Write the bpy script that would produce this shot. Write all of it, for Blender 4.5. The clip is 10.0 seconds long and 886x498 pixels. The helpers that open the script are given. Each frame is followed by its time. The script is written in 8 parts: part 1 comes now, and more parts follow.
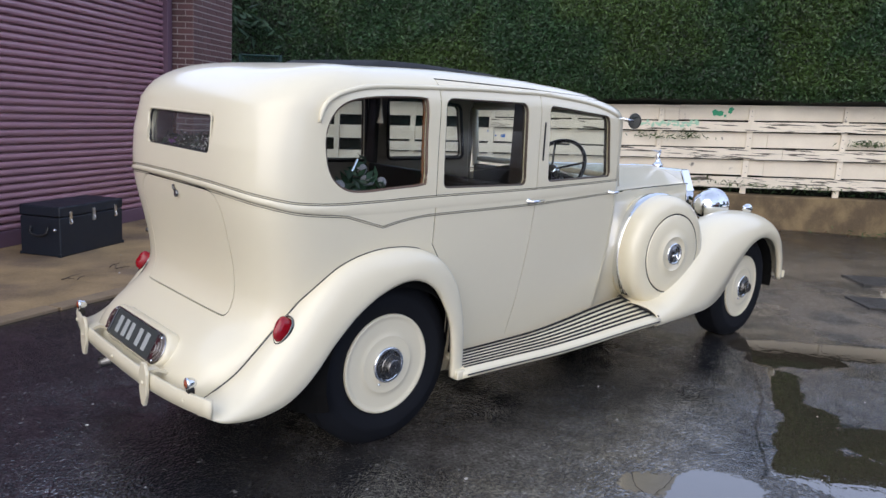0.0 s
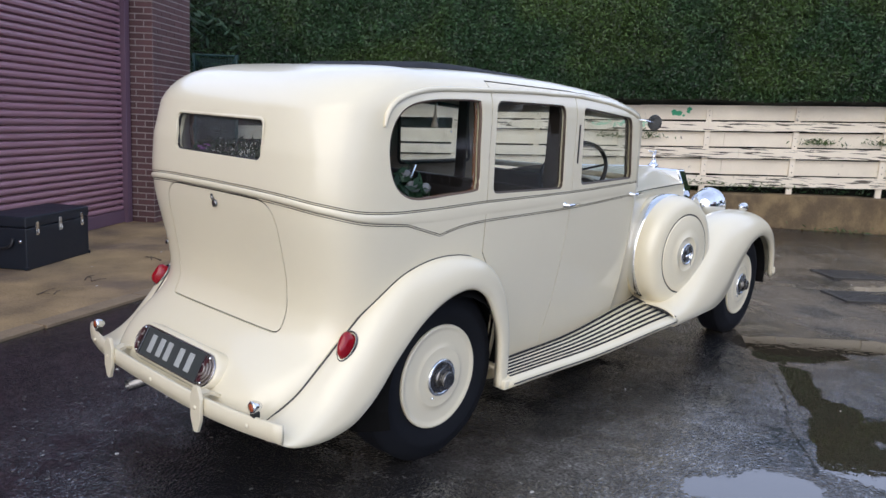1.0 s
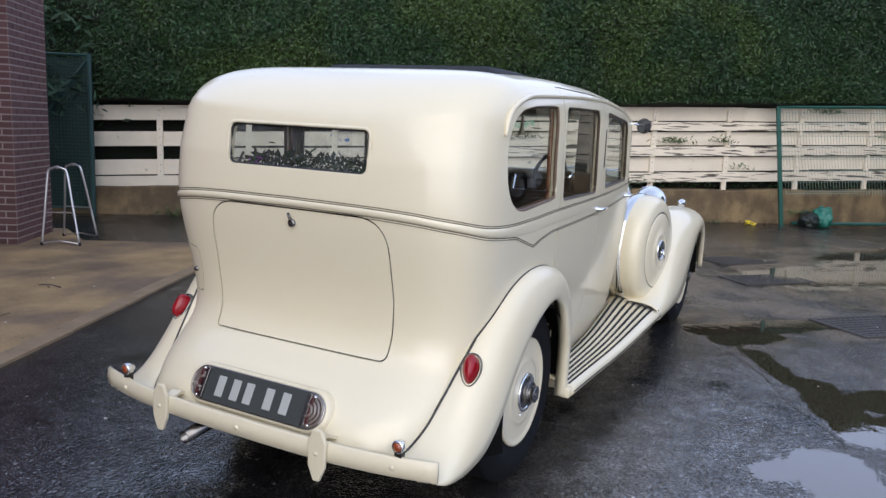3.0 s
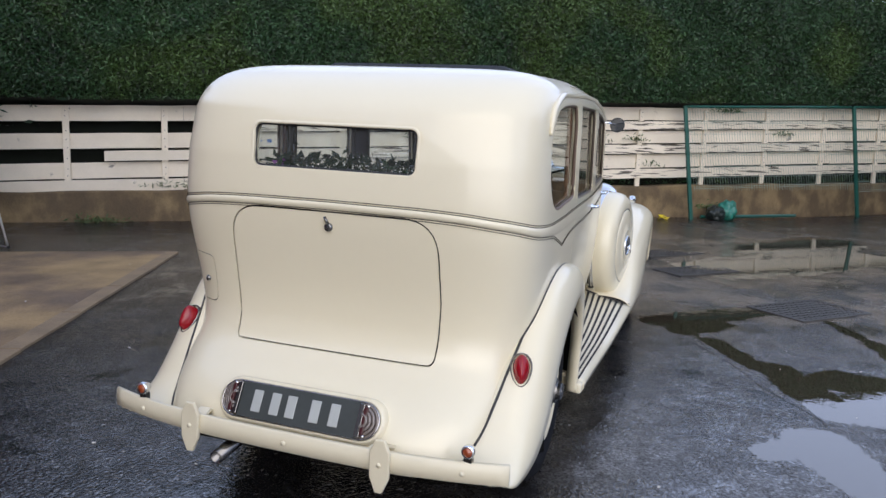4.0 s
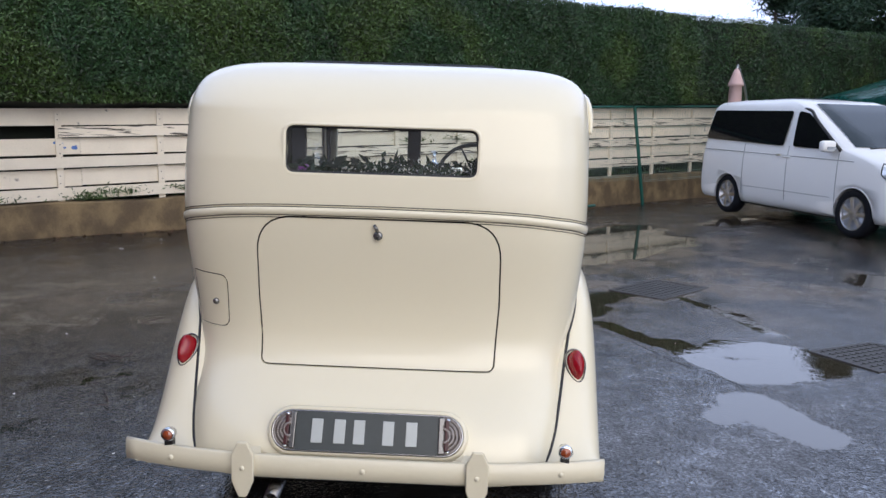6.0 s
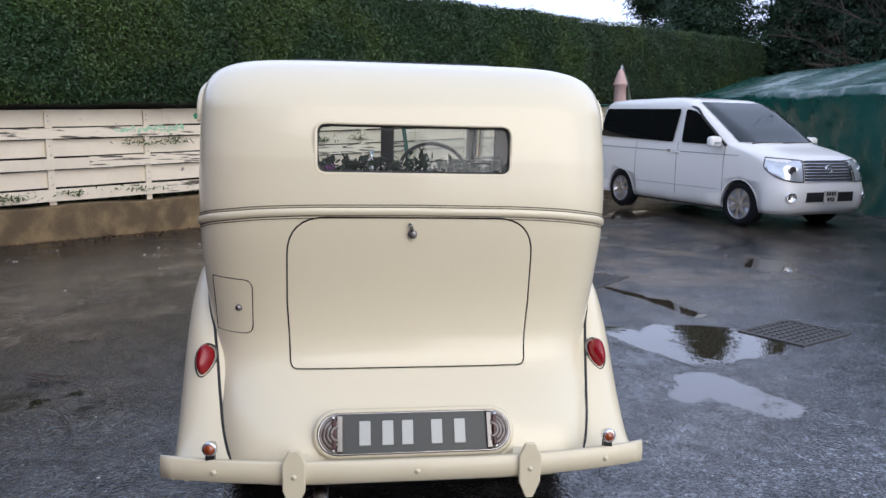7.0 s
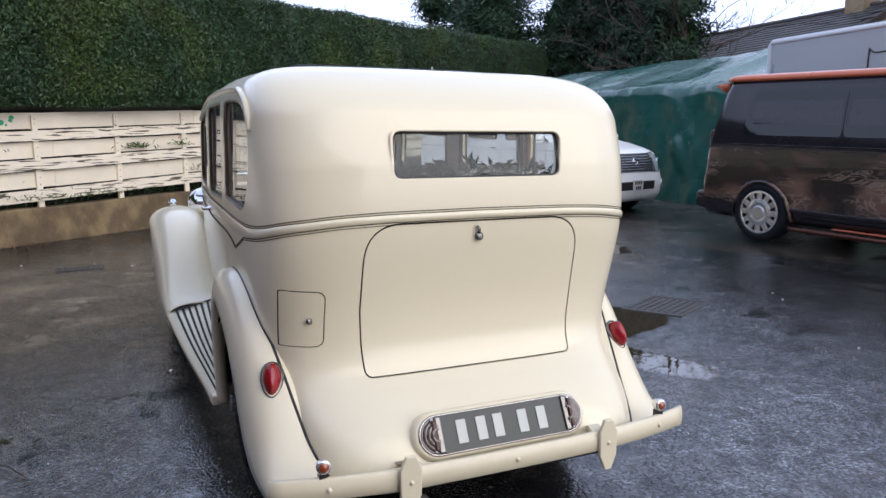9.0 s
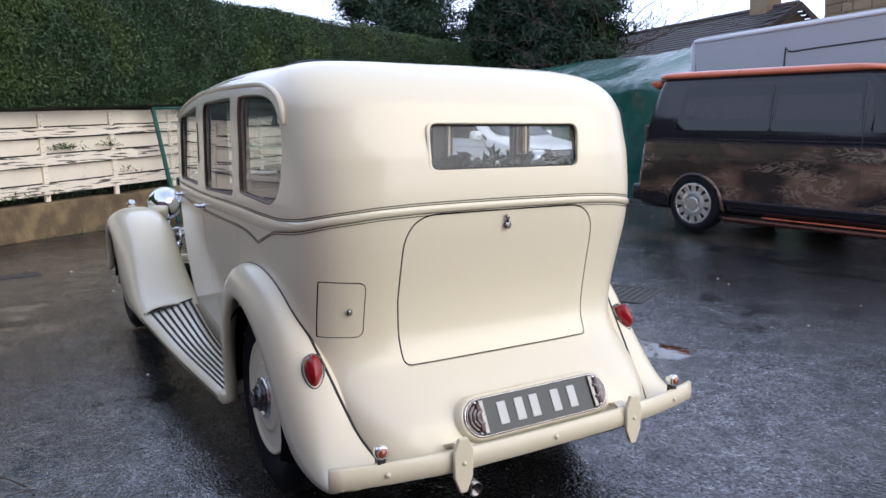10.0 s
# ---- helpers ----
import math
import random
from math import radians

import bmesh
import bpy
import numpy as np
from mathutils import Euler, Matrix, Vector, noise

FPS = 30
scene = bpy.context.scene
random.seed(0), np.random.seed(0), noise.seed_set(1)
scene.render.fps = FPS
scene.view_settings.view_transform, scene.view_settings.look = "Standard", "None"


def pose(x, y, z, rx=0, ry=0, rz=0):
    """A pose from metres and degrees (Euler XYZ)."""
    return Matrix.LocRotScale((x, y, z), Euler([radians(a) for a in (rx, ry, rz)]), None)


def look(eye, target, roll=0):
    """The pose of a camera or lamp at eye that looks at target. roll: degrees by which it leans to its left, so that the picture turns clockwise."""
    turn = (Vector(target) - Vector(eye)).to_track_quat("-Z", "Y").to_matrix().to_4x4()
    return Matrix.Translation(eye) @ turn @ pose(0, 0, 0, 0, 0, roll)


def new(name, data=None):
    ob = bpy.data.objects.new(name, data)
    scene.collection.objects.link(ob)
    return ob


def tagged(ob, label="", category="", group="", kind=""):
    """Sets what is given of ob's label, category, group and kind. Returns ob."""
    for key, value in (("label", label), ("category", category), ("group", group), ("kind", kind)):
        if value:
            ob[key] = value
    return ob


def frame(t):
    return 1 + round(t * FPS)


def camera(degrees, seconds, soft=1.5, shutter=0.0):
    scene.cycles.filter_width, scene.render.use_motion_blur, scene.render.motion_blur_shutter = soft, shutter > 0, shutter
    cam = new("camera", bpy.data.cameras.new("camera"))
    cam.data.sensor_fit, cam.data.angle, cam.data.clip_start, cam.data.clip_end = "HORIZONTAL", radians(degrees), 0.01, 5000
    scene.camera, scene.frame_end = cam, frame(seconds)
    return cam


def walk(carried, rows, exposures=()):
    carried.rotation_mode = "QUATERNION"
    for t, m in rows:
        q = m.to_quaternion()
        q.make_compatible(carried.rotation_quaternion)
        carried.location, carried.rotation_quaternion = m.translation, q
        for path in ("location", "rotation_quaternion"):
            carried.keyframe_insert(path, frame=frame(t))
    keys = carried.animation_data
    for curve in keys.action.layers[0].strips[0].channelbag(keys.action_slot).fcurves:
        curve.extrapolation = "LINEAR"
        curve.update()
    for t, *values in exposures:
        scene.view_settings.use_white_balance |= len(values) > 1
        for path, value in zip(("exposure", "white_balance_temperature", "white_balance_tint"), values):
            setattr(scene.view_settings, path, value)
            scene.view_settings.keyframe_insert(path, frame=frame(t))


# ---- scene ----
cam = camera(61.7, 10.0)
PATH = [
    (0, (-1.95, -3.217, 1.494), (-0.625, -1.76, 1.143), 3.4),
    (0.5, (-2.083, -3.003, 1.487), (-0.699, -1.603, 1.138), 3.4),
    (1, (-2.247, -2.773, 1.48), (-0.794, -1.442, 1.139), 3.1),
    (1.5, (-2.353, -2.545, 1.458), (-0.832, -1.291, 1.122), 3.0),
    (2, (-2.477, -2.275, 1.468), (-0.88, -1.116, 1.142), 2.8),
    (2.5, (-2.641, -2.042, 1.46), (-0.973, -0.987, 1.14), 2.6),
    (4, (-2.967, -1.294, 1.433), (-1.111, -0.615, 1.129), 2.1),
    (4.5, (-3.026, -1.067, 1.409), (-1.127, -0.516, 1.11), 1.9),
    (5, (-3.028, -0.826, 1.413), (-1.09, -0.427, 1.117), 1.7),
    (5.5, (-3.077, -0.585, 1.412), (-1.114, -0.332, 1.123), 1.4),
    (7, (-3.094, 0.179, 1.391), (-1.127, -0.05, 1.111), 0.3),
    (7.5, (-3.078, 0.441, 1.403), (-1.133, 0.069, 1.125), -0.1),
    (8, (-3.01, 0.651, 1.395), (-1.099, 0.131, 1.116), -0.5),
    (8.5, (-2.947, 0.861, 1.41), (-1.078, 0.208, 1.13), -0.8),
    (9, (-2.936, 1.128, 1.415), (-1.119, 0.341, 1.131), -1.0),
    (9.5, (-2.904, 1.347, 1.409), (-1.136, 0.455, 1.12), -1.3),
    (10, (-2.829, 1.516, 1.4), (-1.111, 0.535, 1.109), -1.6),
]
walk(cam, [(t, look(eye, target, roll)) for t, eye, target, roll in PATH], [(0, 0.08, 6500, 10), (2.5, 0.02, 6500, 10), (5.5, 0.0, 6520, 10), (8.0, 0.06, 6680, 10), (10, 0.2, 6620, 11)])

# ---- light ----
SUN_AZ, SUN_EL = 204.0, 21.0      # where the light comes from: degrees from +x, and above the horizon
world = bpy.data.worlds.new("sky")
scene.world = world
world.use_nodes = True
wn, wl = world.node_tree.nodes, world.node_tree.links
wn.clear()
w_out = wn.new("ShaderNodeOutputWorld")
w_bg = wn.new("ShaderNodeBackground")
w_sky = wn.new("ShaderNodeTexSky")
w_sky.sky_type = "NISHITA"
w_sky.sun_disc = False
w_sky.sun_elevation = radians(SUN_EL)
w_sky.sun_rotation = radians(90 - SUN_AZ)
w_sky.dust_density = 2.0
w_co = wn.new("ShaderNodeTexCoord")
w_map = wn.new("ShaderNodeMapping")
w_map.inputs["Scale"].default_value = (1.0, 1.0, 2.4)
w_noise = wn.new("ShaderNodeTexNoise")
w_noise.inputs["Scale"].default_value = 2.3
w_noise.inputs["Detail"].default_value = 6.0
w_ramp = wn.new("ShaderNodeValToRGB")
w_ramp.color_ramp.elements[0].position, w_ramp.color_ramp.elements[1].position = 0.14, 0.44
w_mix = wn.new("ShaderNodeMix")
w_mix.data_type = "RGBA"
w_mix.inputs["B"].default_value = (7.3, 8.6, 12.3, 1)
wl.new(w_co.outputs["Generated"], w_map.inputs["Vector"])
wl.new(w_map.outputs["Vector"], w_noise.inputs["Vector"])
wl.new(w_noise.outputs["Fac"], w_ramp.inputs["Fac"])
# the cloud thins overhead
w_sep = wn.new("ShaderNodeSeparateXYZ")
wl.new(w_co.outputs["Generated"], w_sep.inputs["Vector"])
w_thin = wn.new("ShaderNodeMapRange")
w_thin.inputs["From Min"].default_value, w_thin.inputs["From Max"].default_value = 0.25, 0.95
w_thin.inputs["To Min"].default_value, w_thin.inputs["To Max"].default_value = 1.0, 0.5
wl.new(w_sep.outputs["Z"], w_thin.inputs["Value"])
w_fac = wn.new("ShaderNodeMath")
w_fac.operation = "MULTIPLY"
wl.new(w_ramp.outputs["Color"], w_fac.inputs[0])
wl.new(w_thin.outputs["Result"], w_fac.inputs[1])
wl.new(w_fac.outputs[0], w_mix.inputs["Factor"])
wl.new(w_sky.outputs["Color"], w_mix.inputs["A"])
wl.new(w_mix.outputs["Result"], w_bg.inputs["Color"])
w_bg.inputs["Strength"].default_value = 0.15
wl.new(w_bg.outputs["Background"], w_out.inputs["Surface"])

sun_data = bpy.data.lights.new("sun", "SUN")
sun_data.energy, sun_data.angle, sun_data.color = 2.0, radians(70), (1.0, 0.885, 0.70)
sun = new("sun", sun_data)
sun_dir = Vector((math.cos(radians(SUN_AZ)) * math.cos(radians(SUN_EL)), math.sin(radians(SUN_AZ)) * math.cos(radians(SUN_EL)), math.sin(radians(SUN_EL))))
sun.matrix_world = look(sun_dir * 60, (0, 0, 0))


# ---- materials ----
def mat(name, color, rough=0.5, metal=0.0, vary=0.12, scale=6.0, fine=60.0, bump=0.0, bump_scale=120.0, coat=0.0, spread=0.0, second=None, cut=(0.45, 0.62),
        second_scale=3.0, per_piece=0.0, rough_vary=0.1, emit=None, stretch=(1, 1, 1), spec=0.5):
    """A surface with two scales of colour variation, uneven gloss, fine relief and, if given, patches of a second colour."""
    m = bpy.data.materials.new(name)
    m.use_nodes = True
    nt = m.node_tree
    bs = nt.nodes["Principled BSDF"]
    bs.inputs["Metallic"].default_value = metal
    bs.inputs["Specular IOR Level"].default_value = spec
    bs.inputs["Coat Weight"].default_value = coat
    bs.inputs["Coat Roughness"].default_value = 0.03
    co = nt.nodes.new("ShaderNodeTexCoord")
    mp = nt.nodes.new("ShaderNodeMapping")
    mp.inputs["Scale"].default_value = stretch
    nt.links.new(co.outputs["Object"], mp.inputs["Vector"])
    vec = mp.outputs["Vector"]

    def noise_node(sc, detail=4.0):
        n = nt.nodes.new("ShaderNodeTexNoise")
        n.inputs["Scale"].default_value = sc
        n.inputs["Detail"].default_value = detail
        nt.links.new(vec, n.inputs["Vector"])
        return n.outputs["Fac"]

    def math_node(op, a, b, clamp=False):
        n = nt.nodes.new("ShaderNodeMath")
        n.operation, n.use_clamp = op, clamp
        for k, v in ((0, a), (1, b)):
            if isinstance(v, (int, float)):
                n.inputs[k].default_value = v
            else:
                nt.links.new(v, n.inputs[k])
        return n.outputs[0]

    def mix_node(f, a, b):
        n = nt.nodes.new("ShaderNodeMix")
        n.data_type = "RGBA"
        for k, v in (("Factor", f), ("A", a), ("B", b)):
            if isinstance(v, (int, float)):
                n.inputs[k].default_value = v
            elif isinstance(v, tuple):
                n.inputs[k].default_value = (*v[:3], 1)
            else:
                nt.links.new(v, n.inputs[k])
        return n.outputs["Result"]

    big, small = noise_node(scale), noise_node(fine)
    base = color
    if second:
        patch = noise_node(second_scale, 7.0)
        ramp = nt.nodes.new("ShaderNodeMapRange")
        ramp.interpolation_type = "SMOOTHSTEP"
        ramp.inputs["From Min"].default_value, ramp.inputs["From Max"].default_value = cut
        nt.links.new(patch, ramp.inputs["Value"])
        base = mix_node(ramp.outputs["Result"], color, second)
    tone = math_node("ADD", math_node("MULTIPLY", math_node("SUBTRACT", big, 0.5), 2.4 * vary), math_node("MULTIPLY", math_node("SUBTRACT", small, 0.5), 1.4 * vary))
    if per_piece:
        info = nt.nodes.new("ShaderNodeObjectInfo")
        tone = math_node("ADD", tone, math_node("MULTIPLY", math_node("SUBTRACT", info.outputs["Random"], 0.5), 2 * per_piece))
    if spread:
        geo = nt.nodes.new("ShaderNodeNewGeometry")
        tone = math_node("ADD", tone, math_node("MULTIPLY", math_node("SUBTRACT", geo.outputs["Random Per Island"], 0.5), 2 * spread))
    gain = math_node("ADD", tone, 1.0)
    vm = nt.nodes.new("ShaderNodeVectorMath")
    vm.operation = "SCALE"
    if isinstance(base, tuple):
        vm.inputs[0].default_value = base[:3]
    else:
        nt.links.new(base, vm.inputs[0])
    nt.links.new(gain, vm.inputs["Scale"])
    nt.links.new(vm.outputs["Vector"], bs.inputs["Base Color"])
    nt.links.new(math_node("ADD", math_node("MULTIPLY", math_node("SUBTRACT", big, 0.5), 2 * rough_vary), rough, True), bs.inputs["Roughness"])
    if bump:
        bn = nt.nodes.new("ShaderNodeBump")
        bn.inputs["Strength"].default_value, bn.inputs["Distance"].default_value = 1.0, bump
        nt.links.new(noise_node(bump_scale), bn.inputs["Height"])
        nt.links.new(bn.outputs["Normal"], bs.inputs["Normal"])
    if emit:
        bs.inputs["Emission Color"].default_value, bs.inputs["Emission Strength"].default_value = (*emit[:3], 1), emit[3]
    return m


def glass_mat(name, color, rough=0.0, pale_film=0.0):
    """A thin pane: clear, with the gloss of its surface and, if wanted, an uneven pale diffuse film."""
    m = bpy.data.materials.new(name)
    m.use_nodes = True
    nt = m.node_tree
    nt.nodes.clear()
    out, mx, tr, gl, fr = (nt.nodes.new("ShaderNode" + k) for k in ("OutputMaterial", "MixShader", "BsdfTransparent", "BsdfGlossy", "LayerWeight"))
    tr.inputs["Color"].default_value = (*color, 1)
    gl.inputs["Roughness"].default_value = rough
    fr.inputs["Blend"].default_value = 0.5
    pw, ad = nt.nodes.new("ShaderNodeMath"), nt.nodes.new("ShaderNodeMath")
    pw.operation, ad.operation = "POWER", "MULTIPLY_ADD"
    pw.inputs[1].default_value, ad.inputs[1].default_value, ad.inputs[2].default_value = 4.0, 0.95, 0.04
    nt.links.new(fr.outputs["Facing"], pw.inputs[0])
    nt.links.new(pw.outputs[0], ad.inputs[0])
    nt.links.new(ad.outputs[0], mx.inputs["Fac"])
    clear = tr.outputs["BSDF"]
    if pale_film:
        df, mm, nz, rg = (nt.nodes.new("ShaderNode" + k) for k in ("BsdfDiffuse", "MixShader", "TexNoise", "MapRange"))
        df.inputs["Color"].default_value = (0.62, 0.66, 0.68, 1)
        nz.inputs["Scale"].default_value, nz.inputs["Detail"].default_value = 5.0, 6.0
        rg.inputs["From Min"].default_value, rg.inputs["From Max"].default_value = 0.3, 0.7
        rg.inputs["To Min"].default_value, rg.inputs["To Max"].default_value = 0.4 * pale_film, 1.6 * pale_film
        nt.links.new(nz.outputs["Fac"], rg.inputs["Value"])
        nt.links.new(rg.outputs["Result"], mm.inputs["Fac"])
        nt.links.new(clear, mm.inputs[1])
        nt.links.new(df.outputs["BSDF"], mm.inputs[2])
        clear = mm.outputs["Shader"]
    nt.links.new(clear, mx.inputs[1])
    nt.links.new(gl.outputs["BSDF"], mx.inputs[2])
    nt.links.new(mx.outputs["Shader"], out.inputs["Surface"])
    return m


CREAM = mat("cream_paint", (0.77, 0.702, 0.522), 0.38, vary=0.012, scale=2.0, fine=30, coat=0.75, rough_vary=0.05)
CREAM.node_tree.nodes["Principled BSDF"].inputs["Coat Roughness"].default_value = 0.09
CREAM_DULL = mat("cream_paint_worn", (0.715, 0.648, 0.48), 0.32, vary=0.03, scale=9, coat=0.15, bump=0.0004, bump_scale=40)
LINING = mat("cloth_lining", (0.30, 0.25, 0.19), 0.9, vary=0.1, scale=8, bump=0.001, bump_scale=300)
LEATHER = mat("dark_leather", (0.035, 0.027, 0.022), 0.5, vary=0.2, scale=10, bump=0.002, bump_scale=90)
WALNUT = mat("varnished_walnut", (0.17, 0.062, 0.022), 0.25, vary=0.3, scale=9, stretch=(1, 1, 5), coat=0.6)
CHROME = mat("chrome", (0.78, 0.79, 0.80), 0.07, 1.0, vary=0.03, rough_vary=0.04)
STEEL = mat("aluminium", (0.66, 0.67, 0.68), 0.32, 1.0, vary=0.06, scale=20)
BLACK = mat("black_enamel", (0.012, 0.011, 0.011), 0.35, vary=0.2)
MATT = mat("matt_black", (0.006, 0.006, 0.006), 0.9, vary=0.2, spec=0.1)
TYRE = mat("tyre_rubber", (0.007, 0.008, 0.011), 0.8, spec=0.2, vary=0.25, scale=12, bump=0.0008, bump_scale=200)
RIBBER = mat("ribbed_rubber_mat", (0.010, 0.011, 0.014), 0.65, vary=0.2, scale=20, spec=0.25)
PLATE = mat("plate_enamel", (0.045, 0.052, 0.05), 0.4, vary=0.15, scale=12)
SILVER = mat("silver_figures", (0.45, 0.47, 0.45), 0.45, 0.2, vary=0.05)
RED_LENS = mat("red_glass_lens", (0.27, 0.003, 0.010), 0.12, vary=0.25, scale=40, coat=0.1, fine=200)
AMBER_LENS = mat("red_brown_glass_lens", (0.30, 0.055, 0.012), 0.12, vary=0.2, scale=30, coat=1.0)
RIB_LENS = mat("ribbed_clear_lens", (0.17, 0.14, 0.125), 0.12, vary=0.3, scale=50, coat=1.0)
GLASS = glass_mat("clear_glass", (0.88, 0.92, 0.91))
# the pale film stands in for sky reflected in the rear and left panes
REARGLASS = glass_mat("faintly_pale_glass", (0.88, 0.92, 0.91), 0.0, 0.05)
SIDEGLASS = glass_mat("pale_window_glass", (0.88, 0.92, 0.91), 0.0, 0.13)
DARKGLASS = mat("tinted_glass", (0.012, 0.016, 0.022), 0.04, vary=0.1, spec=1.0, rough_vary=0.0)
ASPHALT = None
CONCRETE = mat("brown_concrete_apron", (0.34, 0.232, 0.112), 0.75, vary=0.55, scale=2.6, fine=55, bump=0.006, bump_scale=55, second=(0.16, 0.112, 0.074), second_scale=0.9, cut=(0.42, 0.66))
KERB = mat("worn_concrete_edge", (0.25, 0.18, 0.108), 0.7, vary=0.35, scale=5, bump=0.003, bump_scale=60)
WALLMAT = mat("stained_concrete", (0.098, 0.068, 0.036), 0.8, vary=0.3, scale=4.0, fine=42, bump=0.008, bump_scale=40, second=(0.215, 0.152, 0.076), second_scale=3.4, cut=(0.36, 0.70), stretch=(1, 1, 0.8))
FENCE = mat("peeling_cream_fence_paint", (0.74, 0.665, 0.535), 0.6, vary=0.1, scale=3, fine=50, bump=0.0012, bump_scale=60, second=(0.24, 0.22, 0.19), second_scale=6.5, cut=(0.67, 0.74), per_piece=0.05, stretch=(1, 1, 1))
FENCE_WORN = mat("flaking_cream_fence_paint", (0.72, 0.645, 0.52), 0.65, vary=0.1, scale=4, fine=50, bump=0.002, bump_scale=50, second=(0.085, 0.072, 0.055), second_scale=11.0, cut=(0.56, 0.60), per_piece=0.07, stretch=(0.22, 0.22, 3.4))
BRICK = mat("red_brown_brick", (0.118, 0.058, 0.056), 0.75, vary=0.2, scale=14, fine=90, bump=0.003, bump_scale=110, per_piece=0.2)
MORTAR = mat("grey_mortar", (0.36, 0.31, 0.285), 0.9, vary=0.15, scale=12, bump=0.003, bump_scale=90)
PLUM = mat("plum_shutter_paint", (0.365, 0.20, 0.238), 0.36, vary=0.08, scale=2, fine=20, per_piece=0.05, coat=0.1)
PLUM_DARK = mat("plum_frame_paint", (0.15, 0.088, 0.12), 0.45, vary=0.1, scale=3)
HEDGE_LEAF = mat("hedge_leaf", (0.021, 0.052, 0.019), 0.45, vary=0.35, scale=0.9, fine=9, spread=0.7, second=(0.042, 0.077, 0.019), second_scale=0.7, cut=(0.46, 0.64), spec=0.32)
# near black, so that the shade among the leaves lies in the colour
HEDGE_SHADE = mat("hedge_shade", (0.005, 0.008, 0.004), 0.9, vary=0.3, scale=3)
CONIFER = mat("conifer_spray", (0.020, 0.045, 0.024), 0.6, vary=0.3, scale=0.6, fine=5, spread=0.45, spec=0.25)
TWIG = mat("bare_twig_bark", (0.072, 0.052, 0.044), 0.85, vary=0.25, scale=5)
BARK = mat("tree_bark", (0.060, 0.045, 0.034), 0.9, vary=0.3, scale=4, bump=0.01, bump_scale=25)
# teal darkened in the colour itself for the shade round the gate
GATE_GREEN = mat("shaded_teal_coat", (0.004, 0.034, 0.032), 0.5, vary=0.2, scale=6)
GREEN_STEEL = mat("green_powder_coat", (0.008, 0.075, 0.055), 0.4, vary=0.12, scale=6)
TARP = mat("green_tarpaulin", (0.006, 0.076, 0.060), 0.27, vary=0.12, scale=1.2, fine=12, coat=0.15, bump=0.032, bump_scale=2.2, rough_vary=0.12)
TARP_ROOF = mat("pale_tarpaulin", (0.085, 0.16, 0.15), 0.22, vary=0.25, scale=1.0, fine=8, bump=0.03, bump_scale=3.0, rough_vary=0.12)
WHITE_CAR = mat("pearl_white_paint", (0.80, 0.80, 0.785), 0.3, vary=0.01, coat=0.4, rough_vary=0.03)
DARK_CAR = mat("black_metallic_paint", (0.014, 0.012, 0.016), 0.12, vary=0.1, spec=0.35, coat=0.25, rough_vary=0.02)
ORANGE = mat("orange_roof_paint", (0.52, 0.115, 0.045), 0.3, vary=0.04, coat=0.5)
GREY_PANEL = mat("grey_white_panel", (0.33, 0.345, 0.36), 0.4, vary=0.04, scale=1.5)
ALLOY = mat("alloy_wheel_silver", (0.60, 0.61, 0.63), 0.22, 0.85, vary=0.05)
PLASTIC = mat("black_plastic", (0.018, 0.018, 0.019), 0.45, vary=0.15)
LAMP = mat("clear_lamp_glass", (0.62, 0.66, 0.70), 0.06, 0.55, vary=0.25, scale=16, coat=1.0)
SLATE = mat("grey_slate", (0.085, 0.080, 0.078), 0.6, vary=0.2, scale=3, per_piece=0.18, second=(0.13, 0.09, 0.07), second_scale=1.0)
STONE = mat("buff_sandstone", (0.30, 0.215, 0.13), 0.85, vary=0.2, scale=3, fine=20, bump=0.02, bump_scale=12, spread=0.3, per_piece=0.2)
NAVY = mat("navy_vulcanised_fibre", (0.008, 0.013, 0.022), 0.5, vary=0.2, scale=9, bump=0.0006, bump_scale=150)
IRON = mat("cast_iron", (0.055, 0.053, 0.050), 0.5, 0.1, vary=0.3, scale=15, bump=0.002, bump_scale=60)
PINK = mat("faded_pink_canvas", (0.52, 0.36, 0.34), 0.85, vary=0.08)
BAG = mat("green_plastic_sack", (0.02, 0.16, 0.12), 0.3, vary=0.25, scale=9, bump=0.02, bump_scale=14)
BAGDARK = mat("black_plastic_sack", (0.012, 0.018, 0.016), 0.3, vary=0.2, scale=9, bump=0.02, bump_scale=14)
YELLOW = mat("yellow_plastic", (0.65, 0.50, 0.02), 0.4, vary=0.1)
PAPER = mat("wet_paper", (0.55, 0.53, 0.50), 0.7, vary=0.1)
FLOWER = mat("white_petals", (0.75, 0.74, 0.68), 0.6, vary=0.1)
PURPLE = mat("purple_petals", (0.20, 0.03, 0.26), 0.6, vary=0.2)
SPRAY_G = mat("green_spray_paint", (0.03, 0.33, 0.16), 0.6, vary=0.15, scale=12)
SPRAY_B = mat("blue_spray_paint", (0.07, 0.16, 0.42), 0.6, vary=0.15, scale=12)


